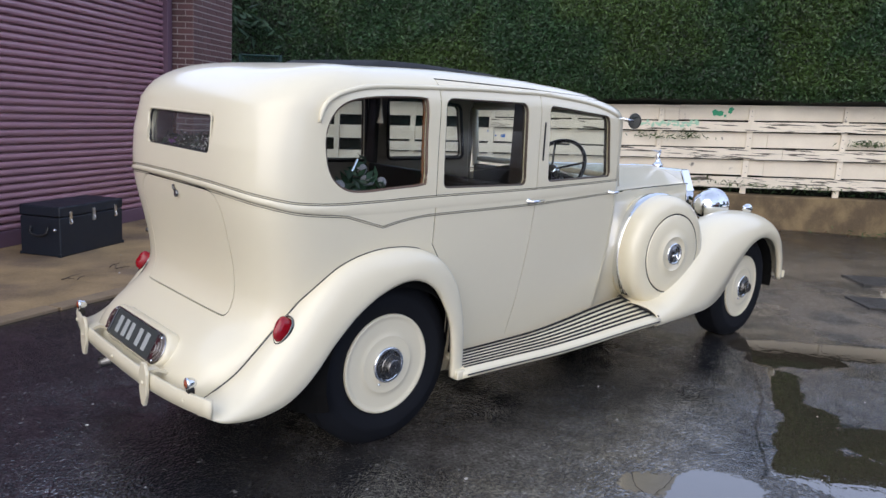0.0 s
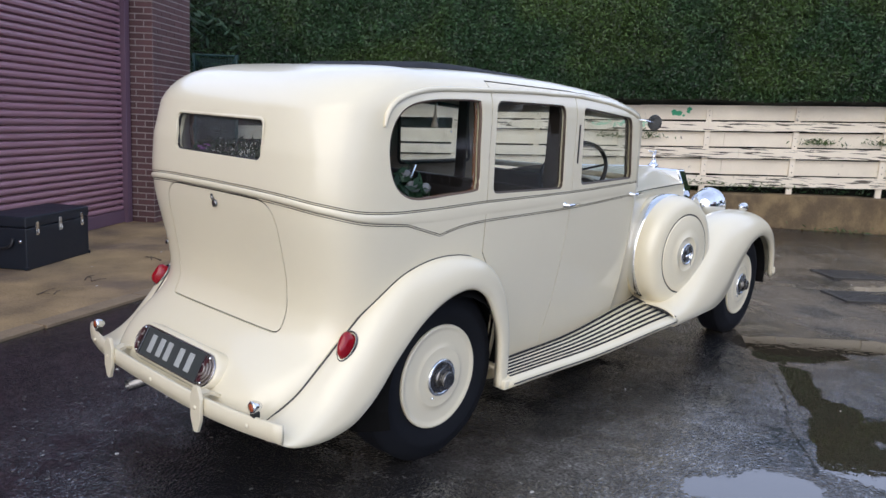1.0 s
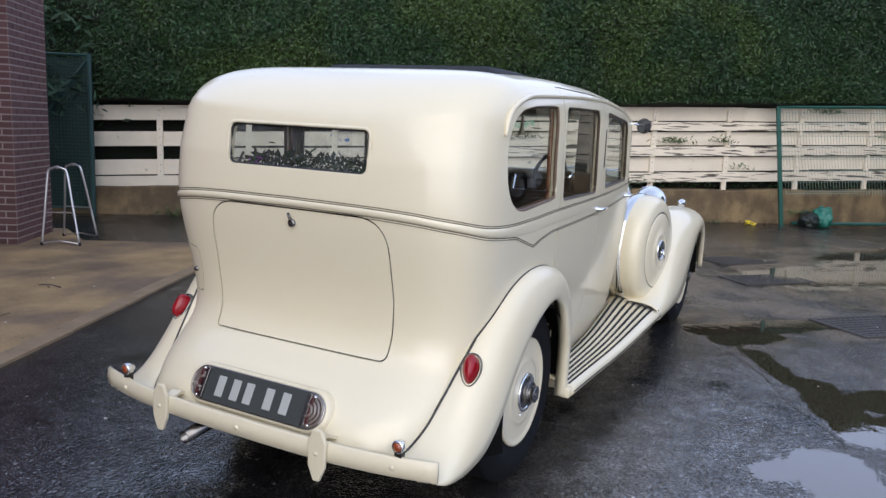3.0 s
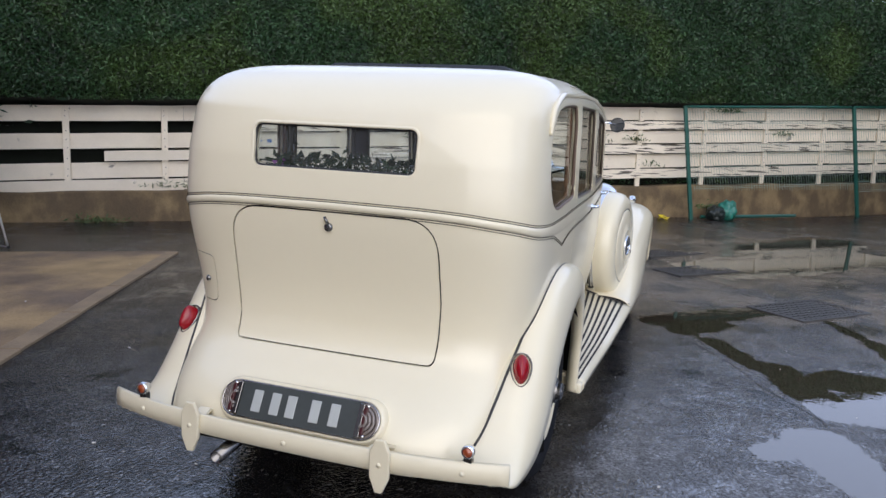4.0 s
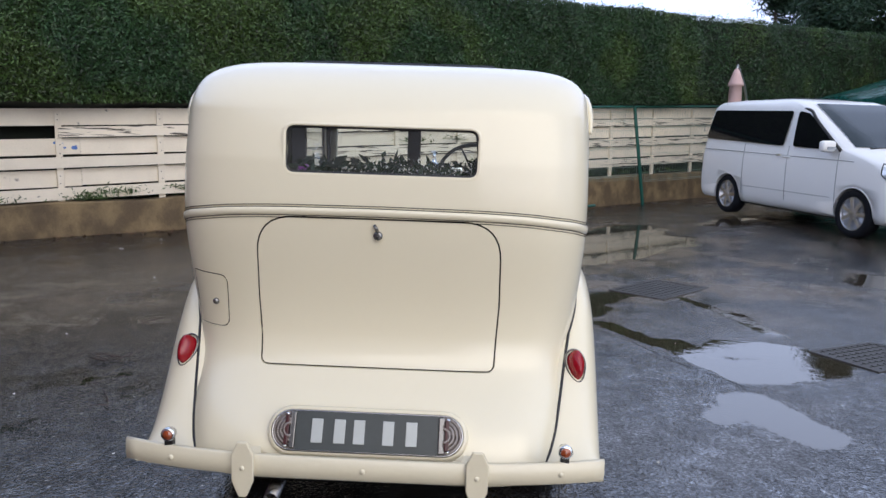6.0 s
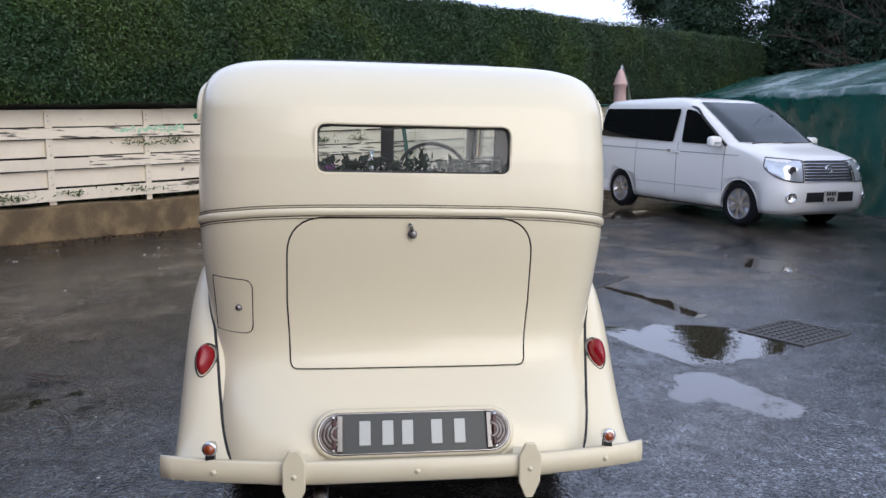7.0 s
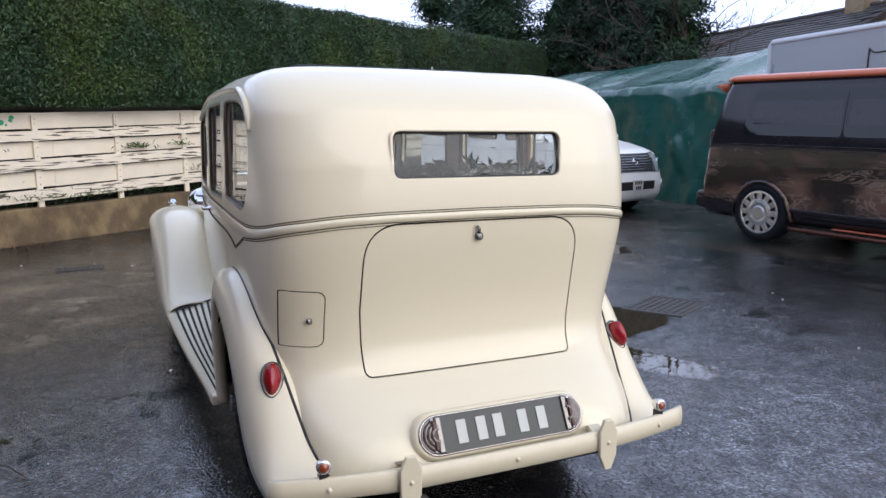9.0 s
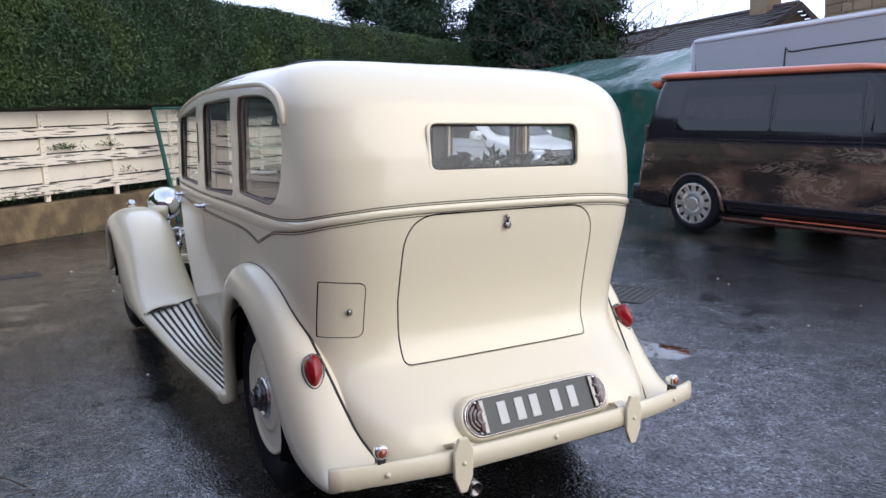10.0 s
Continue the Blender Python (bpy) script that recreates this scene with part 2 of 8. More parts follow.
def airbrush_mat():
    """Dark gloss paint with brown clouds and pale, smoky wisps."""
    m = mat("airbrushed_brown_paint", (0.014, 0.011, 0.012), 0.20, vary=0.3, scale=2.5, coat=0.5, spec=0.4, rough_vary=0.02)
    nt = m.node_tree
    N, L = nt.nodes.new, nt.links.new
    bs = nt.nodes["Principled BSDF"]
    co = N("ShaderNodeTexCoord")
    mp = N("ShaderNodeMapping")
    mp.inputs["Scale"].default_value = (0.55, 1.0, 1.5)
    L(co.outputs["Object"], mp.inputs["Vector"])

    def nz(sc, detail, twist):
        n = N("ShaderNodeTexNoise")
        n.inputs["Scale"].default_value, n.inputs["Detail"].default_value, n.inputs["Distortion"].default_value = sc, detail, twist
        L(mp.outputs["Vector"], n.inputs["Vector"])
        return n.outputs["Fac"]

    def rng(v, a, b, c, d):
        n = N("ShaderNodeMapRange")
        n.interpolation_type = "SMOOTHSTEP"
        for k, x in zip(("From Min", "From Max", "To Min", "To Max"), (a, b, c, d)):
            n.inputs[k].default_value = x
        L(v, n.inputs["Value"])
        return n.outputs["Result"]

    def op(kind, a, b):
        n = N("ShaderNodeMath")
        n.operation = kind
        for k, v in ((0, a), (1, b)):
            if isinstance(v, float):
                n.inputs[k].default_value = v
            else:
                L(v, n.inputs[k])
        return n.outputs[0]
    ridge = op("ABSOLUTE", op("SUBTRACT", nz(4.4, 8.0, 2.6), 0.5), 0.0)
    wisp = op("MULTIPLY", rng(ridge, 0.0, 0.075, 0.75, 0), rng(nz(1.9, 3.0, 0.4), 0.44, 0.62, 0, 1))
    cloud = rng(nz(1.6, 4.0, 0.8), 0.42, 0.68, 0, 1)
    col = None
    for f, c in ((cloud, (0.125, 0.070, 0.050)), (wisp, (0.24, 0.17, 0.13))):
        n = N("ShaderNodeMix")
        n.data_type = "RGBA"
        L(f, n.inputs["Factor"])
        if col is None:
            n.inputs["A"].default_value = (0.014, 0.011, 0.012, 1)
        else:
            L(col, n.inputs["A"])
        n.inputs["B"].default_value = (*c, 1)
        col = n.outputs["Result"]
    L(col, bs.inputs["Base Color"])
    return m


BROWN_CAR = airbrush_mat()
# the tube's red puts the reflected orange sill into its colour
SIDE_BAR_METAL = mat("red_tinged_tube", (0.09, 0.036, 0.026), 0.28, 0.8, vary=0.15, scale=6)
BLACKGLASS = mat("black_privacy_glass", (0.006, 0.006, 0.008), 0.04, vary=0.1, spec=0.45, rough_vary=0.0)

# standing water: from here to there, half width
POOLS = ((0.95, -1.85, 0.50, -2.02, 0.17), (0.72, -1.62, 1.05, -1.90, 0.09),
         (1.55, -2.10, 1.75, -2.55, 0.26), (2.10, -2.15, 2.05, -2.50, 0.22), (1.42, -2.00, 1.50, -2.30, 0.12),
         (2.75, -1.35, 2.15, -1.66, 0.09), (2.20, -1.75, 1.70, -1.92, 0.15),
         (3.20, -0.95, 3.85, -1.60, 0.19), (3.90, -1.60, 4.25, -2.20, 0.14), (2.95, -1.15, 3.30, -1.40, 0.14),
         (3.85, -2.25, 3.20, -2.50, 0.045), (3.20, -2.50, 2.60, -2.60, 0.085))
FAR_POOLS = ((6.0, -1.4, 7.4, -2.9, 0.55), (7.6, -2.0, 8.6, -2.8, 0.5), (4.95, -4.6, 4.6, -4.4, 0.26), (9.0, -4.2, 9.6, -4.8, 0.35), (0.93, 1.90, 1.08, 1.73, 0.035),
             (-0.60, -1.66, -0.90, -1.78, -0.03), (-0.80, -1.95, -1.10, -1.95, -0.05), (0.62, -2.02, -0.40, -2.0, -0.05), (-0.30, -2.60, -0.40, -2.90, -0.03))
RUNNELS = ((0.62, -2.00, 0.36, -2.02, 0.02), (0.16, -2.04, 0.02, -2.03, 0.0))
# streaks of pale silt that the rain has washed together
SILT = ((2.9, 2.5, 3.6, 1.5, 0.10), (3.6, 1.5, 4.0, 0.9, 0.13), (4.0, 2.7, 4.7, 1.5, 0.06), (4.7, 1.5, 5.3, 0.9, 0.15), (5.6, 2.7, 6.2, 1.2, 0.03), (4.3, -0.4, 5.3, -0.4, 0.2), (4.4, 3.1, 5.6, 1.9, 0.25), (6.0, 2.6, 7.4, 1.4, 0.15), (2.2, 2.7, 3.2, 3.6, 0.08), (3.0, 3.0, 4.2, 3.2, 0.2))
# the shallow gutter beyond which the yard is paved with an older, browner surface
GUTTER_X, GUTTER_Y = (-6.0, 0.0, 2.0, 2.9, 4.5, 6.25, 16.0), (-14.0, -8.6, -7.0, -6.15, -5.3, -5.05, -5.0)
# the edge of an older, slightly raised patch of asphalt that holds the water back
SEAM_X, SEAM_Y = (1.28, 1.47, 1.73, 2.17, 2.54, 3.06, 3.6), (-1.93, -1.81, -1.65, -1.48, -1.27, -0.75, -0.2)


def asphalt_mat():
    """Worn asphalt, wet all over, with pools of rain water lying in its hollows."""
    m = bpy.data.materials.new("wet_asphalt")
    m.use_nodes = True
    nt = m.node_tree
    L, N = nt.links.new, nt.nodes.new
    bs = nt.nodes["Principled BSDF"]
    co = N("ShaderNodeTexCoord")

    def nz(sc, detail=5.0, rough=0.5):
        n = N("ShaderNodeTexNoise")
        n.inputs["Scale"].default_value, n.inputs["Detail"].default_value, n.inputs["Roughness"].default_value = sc, detail, rough
        L(co.outputs["Object"], n.inputs["Vector"])
        return n.outputs["Fac"]

    def rng(v, a, b, c, d, smooth=True):
        n = N("ShaderNodeMapRange")
        n.interpolation_type = "SMOOTHSTEP" if smooth else "LINEAR"
        for k, x in zip(("From Min", "From Max", "To Min", "To Max"), (a, b, c, d)):
            n.inputs[k].default_value = x
        L(v, n.inputs["Value"])
        return n.outputs["Result"]

    def op(kind, a, b):
        n = N("ShaderNodeMath")
        n.operation = kind
        for k, v in ((0, a), (1, b)):
            if isinstance(v, (int, float)):
                n.inputs[k].default_value = v
            else:
                L(v, n.inputs[k])
        return n.outputs[0]

    def mixc(f, a, b):
        n = N("ShaderNodeMix")
        n.data_type = "RGBA"
        for k, v in (("Factor", f), ("A", a), ("B", b)):
            if isinstance(v, tuple):
                n.inputs[k].default_value = (*v, 1)
            else:
                L(v, n.inputs[k])
        return n.outputs["Result"]

    # pools lie in the hollows of the sheet, their shores broken up by the ground's unevenness
    def field(name):
        n = N("ShaderNodeAttribute")
        n.attribute_name = name
        return n.outputs["Fac"]
    hollow, seam, soaked = field("hollow"), field("seam"), field("soaked")
    near_seam = rng(op("ABSOLUTE", seam, 0.0), 0.015, 0.14, 0.25, 1.0)
    ragged = op("ADD", op("MULTIPLY", op("SUBTRACT", nz(3.2, 7, 0.62), 0.5), 0.85), op("MULTIPLY", op("SUBTRACT", nz(30, 5, 0.7), 0.5), 0.62))
    film = op("ADD", hollow, op("MULTIPLY", ragged, near_seam))
    pool = rng(film, 0.47, 0.52, 0, 1)
    damp = rng(film, 0.08, 0.50, 0, 1)
    crack = op("MULTIPLY", rng(op("ABSOLUTE", op("ADD", seam, op("MULTIPLY", op("SUBTRACT", nz(14, 3), 0.5), 0.03)), 0.0), 0.003, 0.011, 1, 0), op("SUBTRACT", 1.0, pool))
    stain, wet = nz(0.42, 6), nz(1.1, 6, 0.6)
    mud = rng(nz(0.30, 7, 0.6), 0.53, 0.68, 0, 1)
    # crushed stone in tar: each chip has its own height and shade
    chip = N("ShaderNodeTexVoronoi")
    chip.inputs["Scale"].default_value, chip.inputs["Randomness"].default_value = 75.0, 1.0
    L(co.outputs["Object"], chip.inputs["Vector"])
    tint = N("ShaderNodeSeparateColor")
    L(chip.outputs["Color"], tint.inputs["Color"])
    col = mixc(stain, (0.0042, 0.0047, 0.006), (0.012, 0.0128, 0.0148))
    col = mixc(rng(tint.outputs[0], 0.60, 1.0, 0, 0.75), col, (0.032, 0.032, 0.032))
    far = N("ShaderNodeVectorMath")
    far.operation = "DISTANCE"
    far.inputs[1].default_value = (6.0, -2.2, 0.1)
    L(co.outputs["Object"], far.inputs[0])
    silt = op("MULTIPLY", op("MAXIMUM", rng(far.outputs["Value"], 1.6, 4.2, 1, 0), field("silt")), rng(nz(1.3, 7, 0.65), 0.44, 0.56, 0, 1))
    silt = op("MAXIMUM", silt, op("MULTIPLY", field("silt"), rng(nz(6, 8, 0.75), 0.40, 0.58, 0, 0.8)))
    col = mixc(op("MULTIPLY", mud, 0.3), col, (0.085, 0.068, 0.050))
    col = mixc(silt, col, (0.135, 0.108, 0.080))
    col = mixc(rng(tint.outputs[1], 0.990, 0.997, 0, 0.6), col, (0.24, 0.235, 0.22))
    old = op("ADD", field("dry"), op("MULTIPLY", op("SUBTRACT", nz(5, 6, 0.65), 0.5), 0.25))
    col = mixc(op("MULTIPLY", rng(old, 0.42, 0.62, 0, 1), rng(nz(2.2, 7, 0.65), 0.35, 0.6, 0.35, 1)), col, (0.060, 0.047, 0.036))
    col = mixc(rng(op("ABSOLUTE", op("SUBTRACT", old, 0.5), 0.0), 0.02, 0.09, 0.8, 0), col, (0.003, 0.003, 0.003))
    col = mixc(op("MULTIPLY", crack, 0.8), col, (0.002, 0.002, 0.002))
    col = mixc(pool, col, (0.042, 0.033, 0.022))
    L(col, bs.inputs["Base Color"])
    r = op("ADD", rng(wet, 0.38, 0.64, 0.13, 0.20), rng(mud, 0, 1, 0.0, 0.14))
    slick = rng(nz(1.5, 8, 0.7), 0.52, 0.62, 0, 1)
    r = op("SUBTRACT", r, op("ADD", op("MULTIPLY", damp, 0.08), op("MULTIPLY", slick, 0.08)))
    blob = rng(nz(62, 5, 0.75), 0.36, 0.60, 0, 1)
    r = op("ADD", r, op("MULTIPLY", op("SUBTRACT", 1.0, blob), 0.10))
    r = op("MULTIPLY", op("MAXIMUM", r, 0.07), op("SUBTRACT", 1.0, op("MULTIPLY", pool, 0.93)))
    L(r, bs.inputs["Roughness"])
    bs.inputs["IOR"].default_value = 1.72
    # between the chips the water film shines, the tops stay dull
    gloss = op("ADD", 0.12, op("MULTIPLY", blob, op("ADD", 0.40, op("MULTIPLY", tint.outputs[1], 1.1))))
    # much water lies round the pools, little elsewhere; in between the film breaks up into patches
    gloss = op("MULTIPLY", gloss, rng(nz(2.6, 6, 0.65), 0.36, 0.64, 0.72, 1.25))
    gloss = op("MULTIPLY", gloss, rng(nz(9, 8, 0.78), 0.40, 0.60, 0.55, 1.3))
    gloss = op("MULTIPLY", gloss, rng(soaked, 0.2, 1.0, 1.1, 1.65))
    gloss = op("MULTIPLY", gloss, op("SUBTRACT", 1.0, op("MULTIPLY", silt, 0.55)))
    gloss = op("MULTIPLY", gloss, rng(old, 0.42, 0.62, 1.0, 0.8))
    gloss = op("ADD", op("MULTIPLY", gloss, op("SUBTRACT", 1.0, pool)), op("MULTIPLY", pool, 1.05))
    gloss = op("MULTIPLY", gloss, op("SUBTRACT", 1.0, op("MULTIPLY", crack, 0.8)))
    L(gloss, bs.inputs["Specular IOR Level"])
    b1, b2, b3 = N("ShaderNodeBump"), N("ShaderNodeBump"), N("ShaderNodeBump")
    dry = op("MULTIPLY", op("SUBTRACT", 1.0, pool), op("SUBTRACT", 1.0, op("MULTIPLY", slick, 0.65)))
    b1.inputs["Distance"].default_value, b2.inputs["Distance"].default_value, b3.inputs["Distance"].default_value = 0.0010, 0.0023, 0.0005
    for b in (b1, b2):
        L(dry, b.inputs["Strength"])
    L(nz(9, 4), b1.inputs["Height"])
    L(op("ADD", op("MULTIPLY", chip.outputs["Distance"], -0.9), op("ADD", tint.outputs[2], op("MULTIPLY", nz(45, 3), 1.2))), b2.inputs["Height"])
    L(nz(11, 2), b3.inputs["Height"])
    fall = N("ShaderNodeCombineXYZ")
    fall.inputs[2].default_value = 1.0
    fall.inputs[0].default_value, fall.inputs[1].default_value = -0.024, 0.032     # the water lies level in a yard that slopes
    L(fall.outputs[0], b1.inputs["Normal"])
    L(b1.outputs["Normal"], b2.inputs["Normal"])
    L(b2.outputs["Normal"], b3.inputs["Normal"])
    L(b3.outputs["Normal"], bs.inputs["Normal"])
    return m


ASPHALT = asphalt_mat()


# ---- mesh helpers ----
def mesh_from(name, bm, material, smooth=False):
    me = bpy.data.meshes.new(name)
    bm.to_mesh(me)
    bm.free()
    for mm in (material if isinstance(material, (list, tuple)) else [material]):
        me.materials.append(mm)
    if smooth:
        me.shade_smooth()
    return me


def part(name, bm, material, parent=None, label="", smooth=False, bevel=0.0, kind=""):
    ob = new(name, mesh_from(name, bm, material, smooth))
    if parent is not None:
        ob.parent = parent
    if bevel:
        md = ob.modifiers.new("bevel", "BEVEL")
        md.width, md.segments, md.limit_method = bevel, 2, "ANGLE"
    return tagged(ob, label, kind=kind)


def thing(name, m, label, category, group="", kind=""):
    ob = new(name)
    ob.empty_display_size = 0.2
    ob.matrix_world = m
    return tagged(ob, label, category, group, kind)


def box(bm, x0, x1, y0, y1, z0, z1, m=None):
    v = [bm.verts.new(p) for p in ((x0, y0, z0), (x1, y0, z0), (x1, y1, z0), (x0, y1, z0), (x0, y0, z1), (x1, y0, z1), (x1, y1, z1), (x0, y1, z1))]
    for f in ((3, 2, 1, 0), (4, 5, 6, 7), (0, 1, 5, 4), (1, 2, 6, 5), (2, 3, 7, 6), (3, 0, 4, 7)):
        bm.faces.new([v[i] for i in f])
    if m is not None:
        bmesh.ops.transform(bm, matrix=m, verts=v)
    return v


def grid(bm, rows, close_u=False, close_v=False, mat_index=0):
    """Faces over a table of points; rows run along v, the points of a row along u."""
    vs = [[bm.verts.new(p) for p in r] for r in rows]
    nr, nc = len(vs), len(vs[0])
    for j in range(nr if close_v else nr - 1):
        for i in range(nc if close_u else nc - 1):
            q = (vs[j][i], vs[j][(i + 1) % nc], vs[(j + 1) % nr][(i + 1) % nc], vs[(j + 1) % nr][i])
            if len(set(q)) == 4:
                bm.faces.new(q).material_index = mat_index
    return vs


def tube(bm, pts, r, sides=6, closed=False, caps=True):
    """A round bar along a line of points; r may be a list."""
    pts = [Vector(p) for p in pts]
    n = len(pts)
    rs = r if isinstance(r, (list, tuple)) else [r] * n
    rings = []
    up = Vector((0.013, 0.021, 1.0))
    for k, p in enumerate(pts):
        a = pts[(k - 1) % n] if closed or k else p
        b = pts[(k + 1) % n] if closed or k < n - 1 else p
        d = (b - a)
        d = d.normalized() if d.length > 1e-9 else Vector((1, 0, 0))
        side = d.cross(up)
        if side.length < 0.05:
            side = d.cross(Vector((1, 0.1, 0)))
        side.normalize()
        nrm = side.cross(d)
        rings.append([p + rs[k] * (math.cos(t) * side + math.sin(t) * nrm) for t in (2 * math.pi * i / sides for i in range(sides))])
    vs = grid(bm, rings, close_u=True, close_v=closed)
    if caps and not closed:
        bm.faces.new(list(reversed(vs[0])))
        bm.faces.new(vs[-1])


def lathe(bm, profile, m=None, steps=40, mat_index=0):
    """Turns (radius, height) pairs about z."""
    rows = [[Vector((r * math.cos(a), r * math.sin(a), h)) for a in (2 * math.pi * k / steps for k in range(steps))] for r, h in profile]
    if m is not None:
        rows = [[m @ p for p in r] for r in rows]
    vs = grid(bm, rows, close_u=True, mat_index=mat_index)
    if profile[0][0] < 1e-3 or profile[-1][0] < 1e-3:
        bmesh.ops.remove_doubles(bm, verts=[v for r in vs for v in r], dist=1e-5)


def smooth_curve(xs, ys):
    """A smooth function through the given pairs."""
    xs, ys = np.array(xs, float), np.array(ys, float)
    d = np.diff(ys) / np.diff(xs)
    m = np.r_[d[0], np.where(d[:-1] * d[1:] > 0, 2 * d[:-1] * d[1:] / (d[:-1] + d[1:] + 1e-12), 0), d[-1]]

    def f(x):
        x = min(max(x, xs[0]), xs[-1])
        k = min(max(int(np.searchsorted(xs, x)) - 1, 0), len(xs) - 2)
        h = xs[k + 1] - xs[k]
        t = (x - xs[k]) / h
        return float((2 * t**3 - 3 * t**2 + 1) * ys[k] + (t**3 - 2 * t**2 + t) * h * m[k] + (-2 * t**3 + 3 * t**2) * ys[k + 1] + (t**3 - t**2) * h * m[k + 1])
    return f


def spline(pts, n=8, closed=False):
    """Points along a smooth line through pts."""
    p = [Vector(q) for q in pts]
    if closed:
        p = [p[-1]] + p + [p[0], p[1]]
    else:
        p = [2 * p[0] - p[1]] + p + [2 * p[-1] - p[-2]]
    out = []
    for a, b, c, d in zip(p, p[1:], p[2:], p[3:]):
        for k in range(n):
            t = k / n
            out.append(0.5 * ((2 * b) + (c - a) * t + (2 * a - 5 * b + 4 * c - d) * t * t + (3 * b - a - 3 * c + d) * t**3))
    if not closed:
        out.append(p[-2])
    return out


def round_poly(pts, radii, n=6):
    """A flat outline with rounded corners."""
    out = []
    k = len(pts)
    for i in range(k):
        p, a, b = Vector(pts[i]), Vector(pts[i - 1]), Vector(pts[(i + 1) % k])
        r = radii[i] if isinstance(radii, (list, tuple)) else radii
        if r <= 0:
            out.append(p)
            continue
        u, v = (a - p).normalized(), (b - p).normalized()
        half = math.acos(max(-1, min(1, u.dot(v)))) / 2
        d = min(r / math.tan(half), 0.48 * (a - p).length, 0.48 * (b - p).length)
        p0, p1 = p + u * d, p + v * d
        for j in range(n + 1):
            t = j / n
            out.append((1 - t)**2 * p0 + 2 * t * (1 - t) * p + t * t * p1)
    return out


def prism(bm, outline, to3, d0, d1):
    """A solid over a flat outline: to3(point, depth) gives the place."""
    lo, hi = [bm.verts.new(to3(p, d0)) for p in outline], [bm.verts.new(to3(p, d1)) for p in outline]
    n = len(outline)
    bm.faces.new(lo)
    bm.faces.new(list(reversed(hi)))
    for i in range(n):
        bm.faces.new((lo[i], hi[i], hi[(i + 1) % n], lo[(i + 1) % n]))
    bmesh.ops.recalc_face_normals(bm, faces=bm.faces[:])


def cut(me, cutter_bm, how):
    """The mesh of me cut by (or kept within) a solid."""
    a, b = bpy.data.objects.new("a", me), bpy.data.objects.new("b", bpy.data.meshes.new("b"))
    cutter_bm.to_mesh(b.data)
    cutter_bm.free()
    for o in (a, b):
        scene.collection.objects.link(o)
    md = a.modifiers.new("cut", "BOOLEAN")
    md.operation, md.solver, md.object = how, "EXACT", b
    dg = bpy.context.evaluated_depsgraph_get()
    out = bpy.data.meshes.new_from_object(a.evaluated_get(dg))
    for o in (a, b):
        bpy.data.objects.remove(o)
    return out


def leaves(name, material, centres, normals, size, aspect=1.6, seed=1, parent=None, label="", category="", kind="stuff", flop=0.9):
    """Many small pointed blades, each a kite of two triangles."""
    rg = np.random.default_rng(seed)
    n = len(centres)
    nr = normals + flop * rg.normal(size=(n, 3))
    nr /= np.linalg.norm(nr, axis=1)[:, None]
    t = np.cross(nr, rg.normal(size=(n, 3)))
    t /= np.linalg.norm(t, axis=1)[:, None]
    b = np.cross(nr, t)
    s = (size * rg.uniform(0.6, 1.4, n))[:, None]
    pts = np.stack([centres - t * s * aspect, centres - b * s * 0.5, centres + t * s * aspect, centres + b * s * 0.5], 1).reshape(-1, 3)
    me = bpy.data.meshes.new(name)
    me.vertices.add(4 * n)
    me.vertices.foreach_set("co", pts.ravel())
    me.loops.add(4 * n)
    me.loops.foreach_set("vertex_index", np.arange(4 * n))
    me.polygons.add(n)
    me.polygons.foreach_set("loop_start", 4 * np.arange(n))
    me.update(calc_edges=True)
    me.materials.append(material)
    ob = new(name, me)
    if parent is not None:
        ob.parent = parent
    return tagged(ob, label, category, kind=kind)


def s01(x):
    x = min(max(x, 0.0), 1.0)
    return x * x * (3 - 2 * x)


def rise(x, y):
    """Height of the yard."""
    far = s01((-y - 2) / 4)
    return 0.12 * s01((x - 4) / 6) + 0.12 * far * s01((x - 2) / 5.5) - 0.10 * s01((-y - 4) / 2) * s01((3.6 - x) / 3)


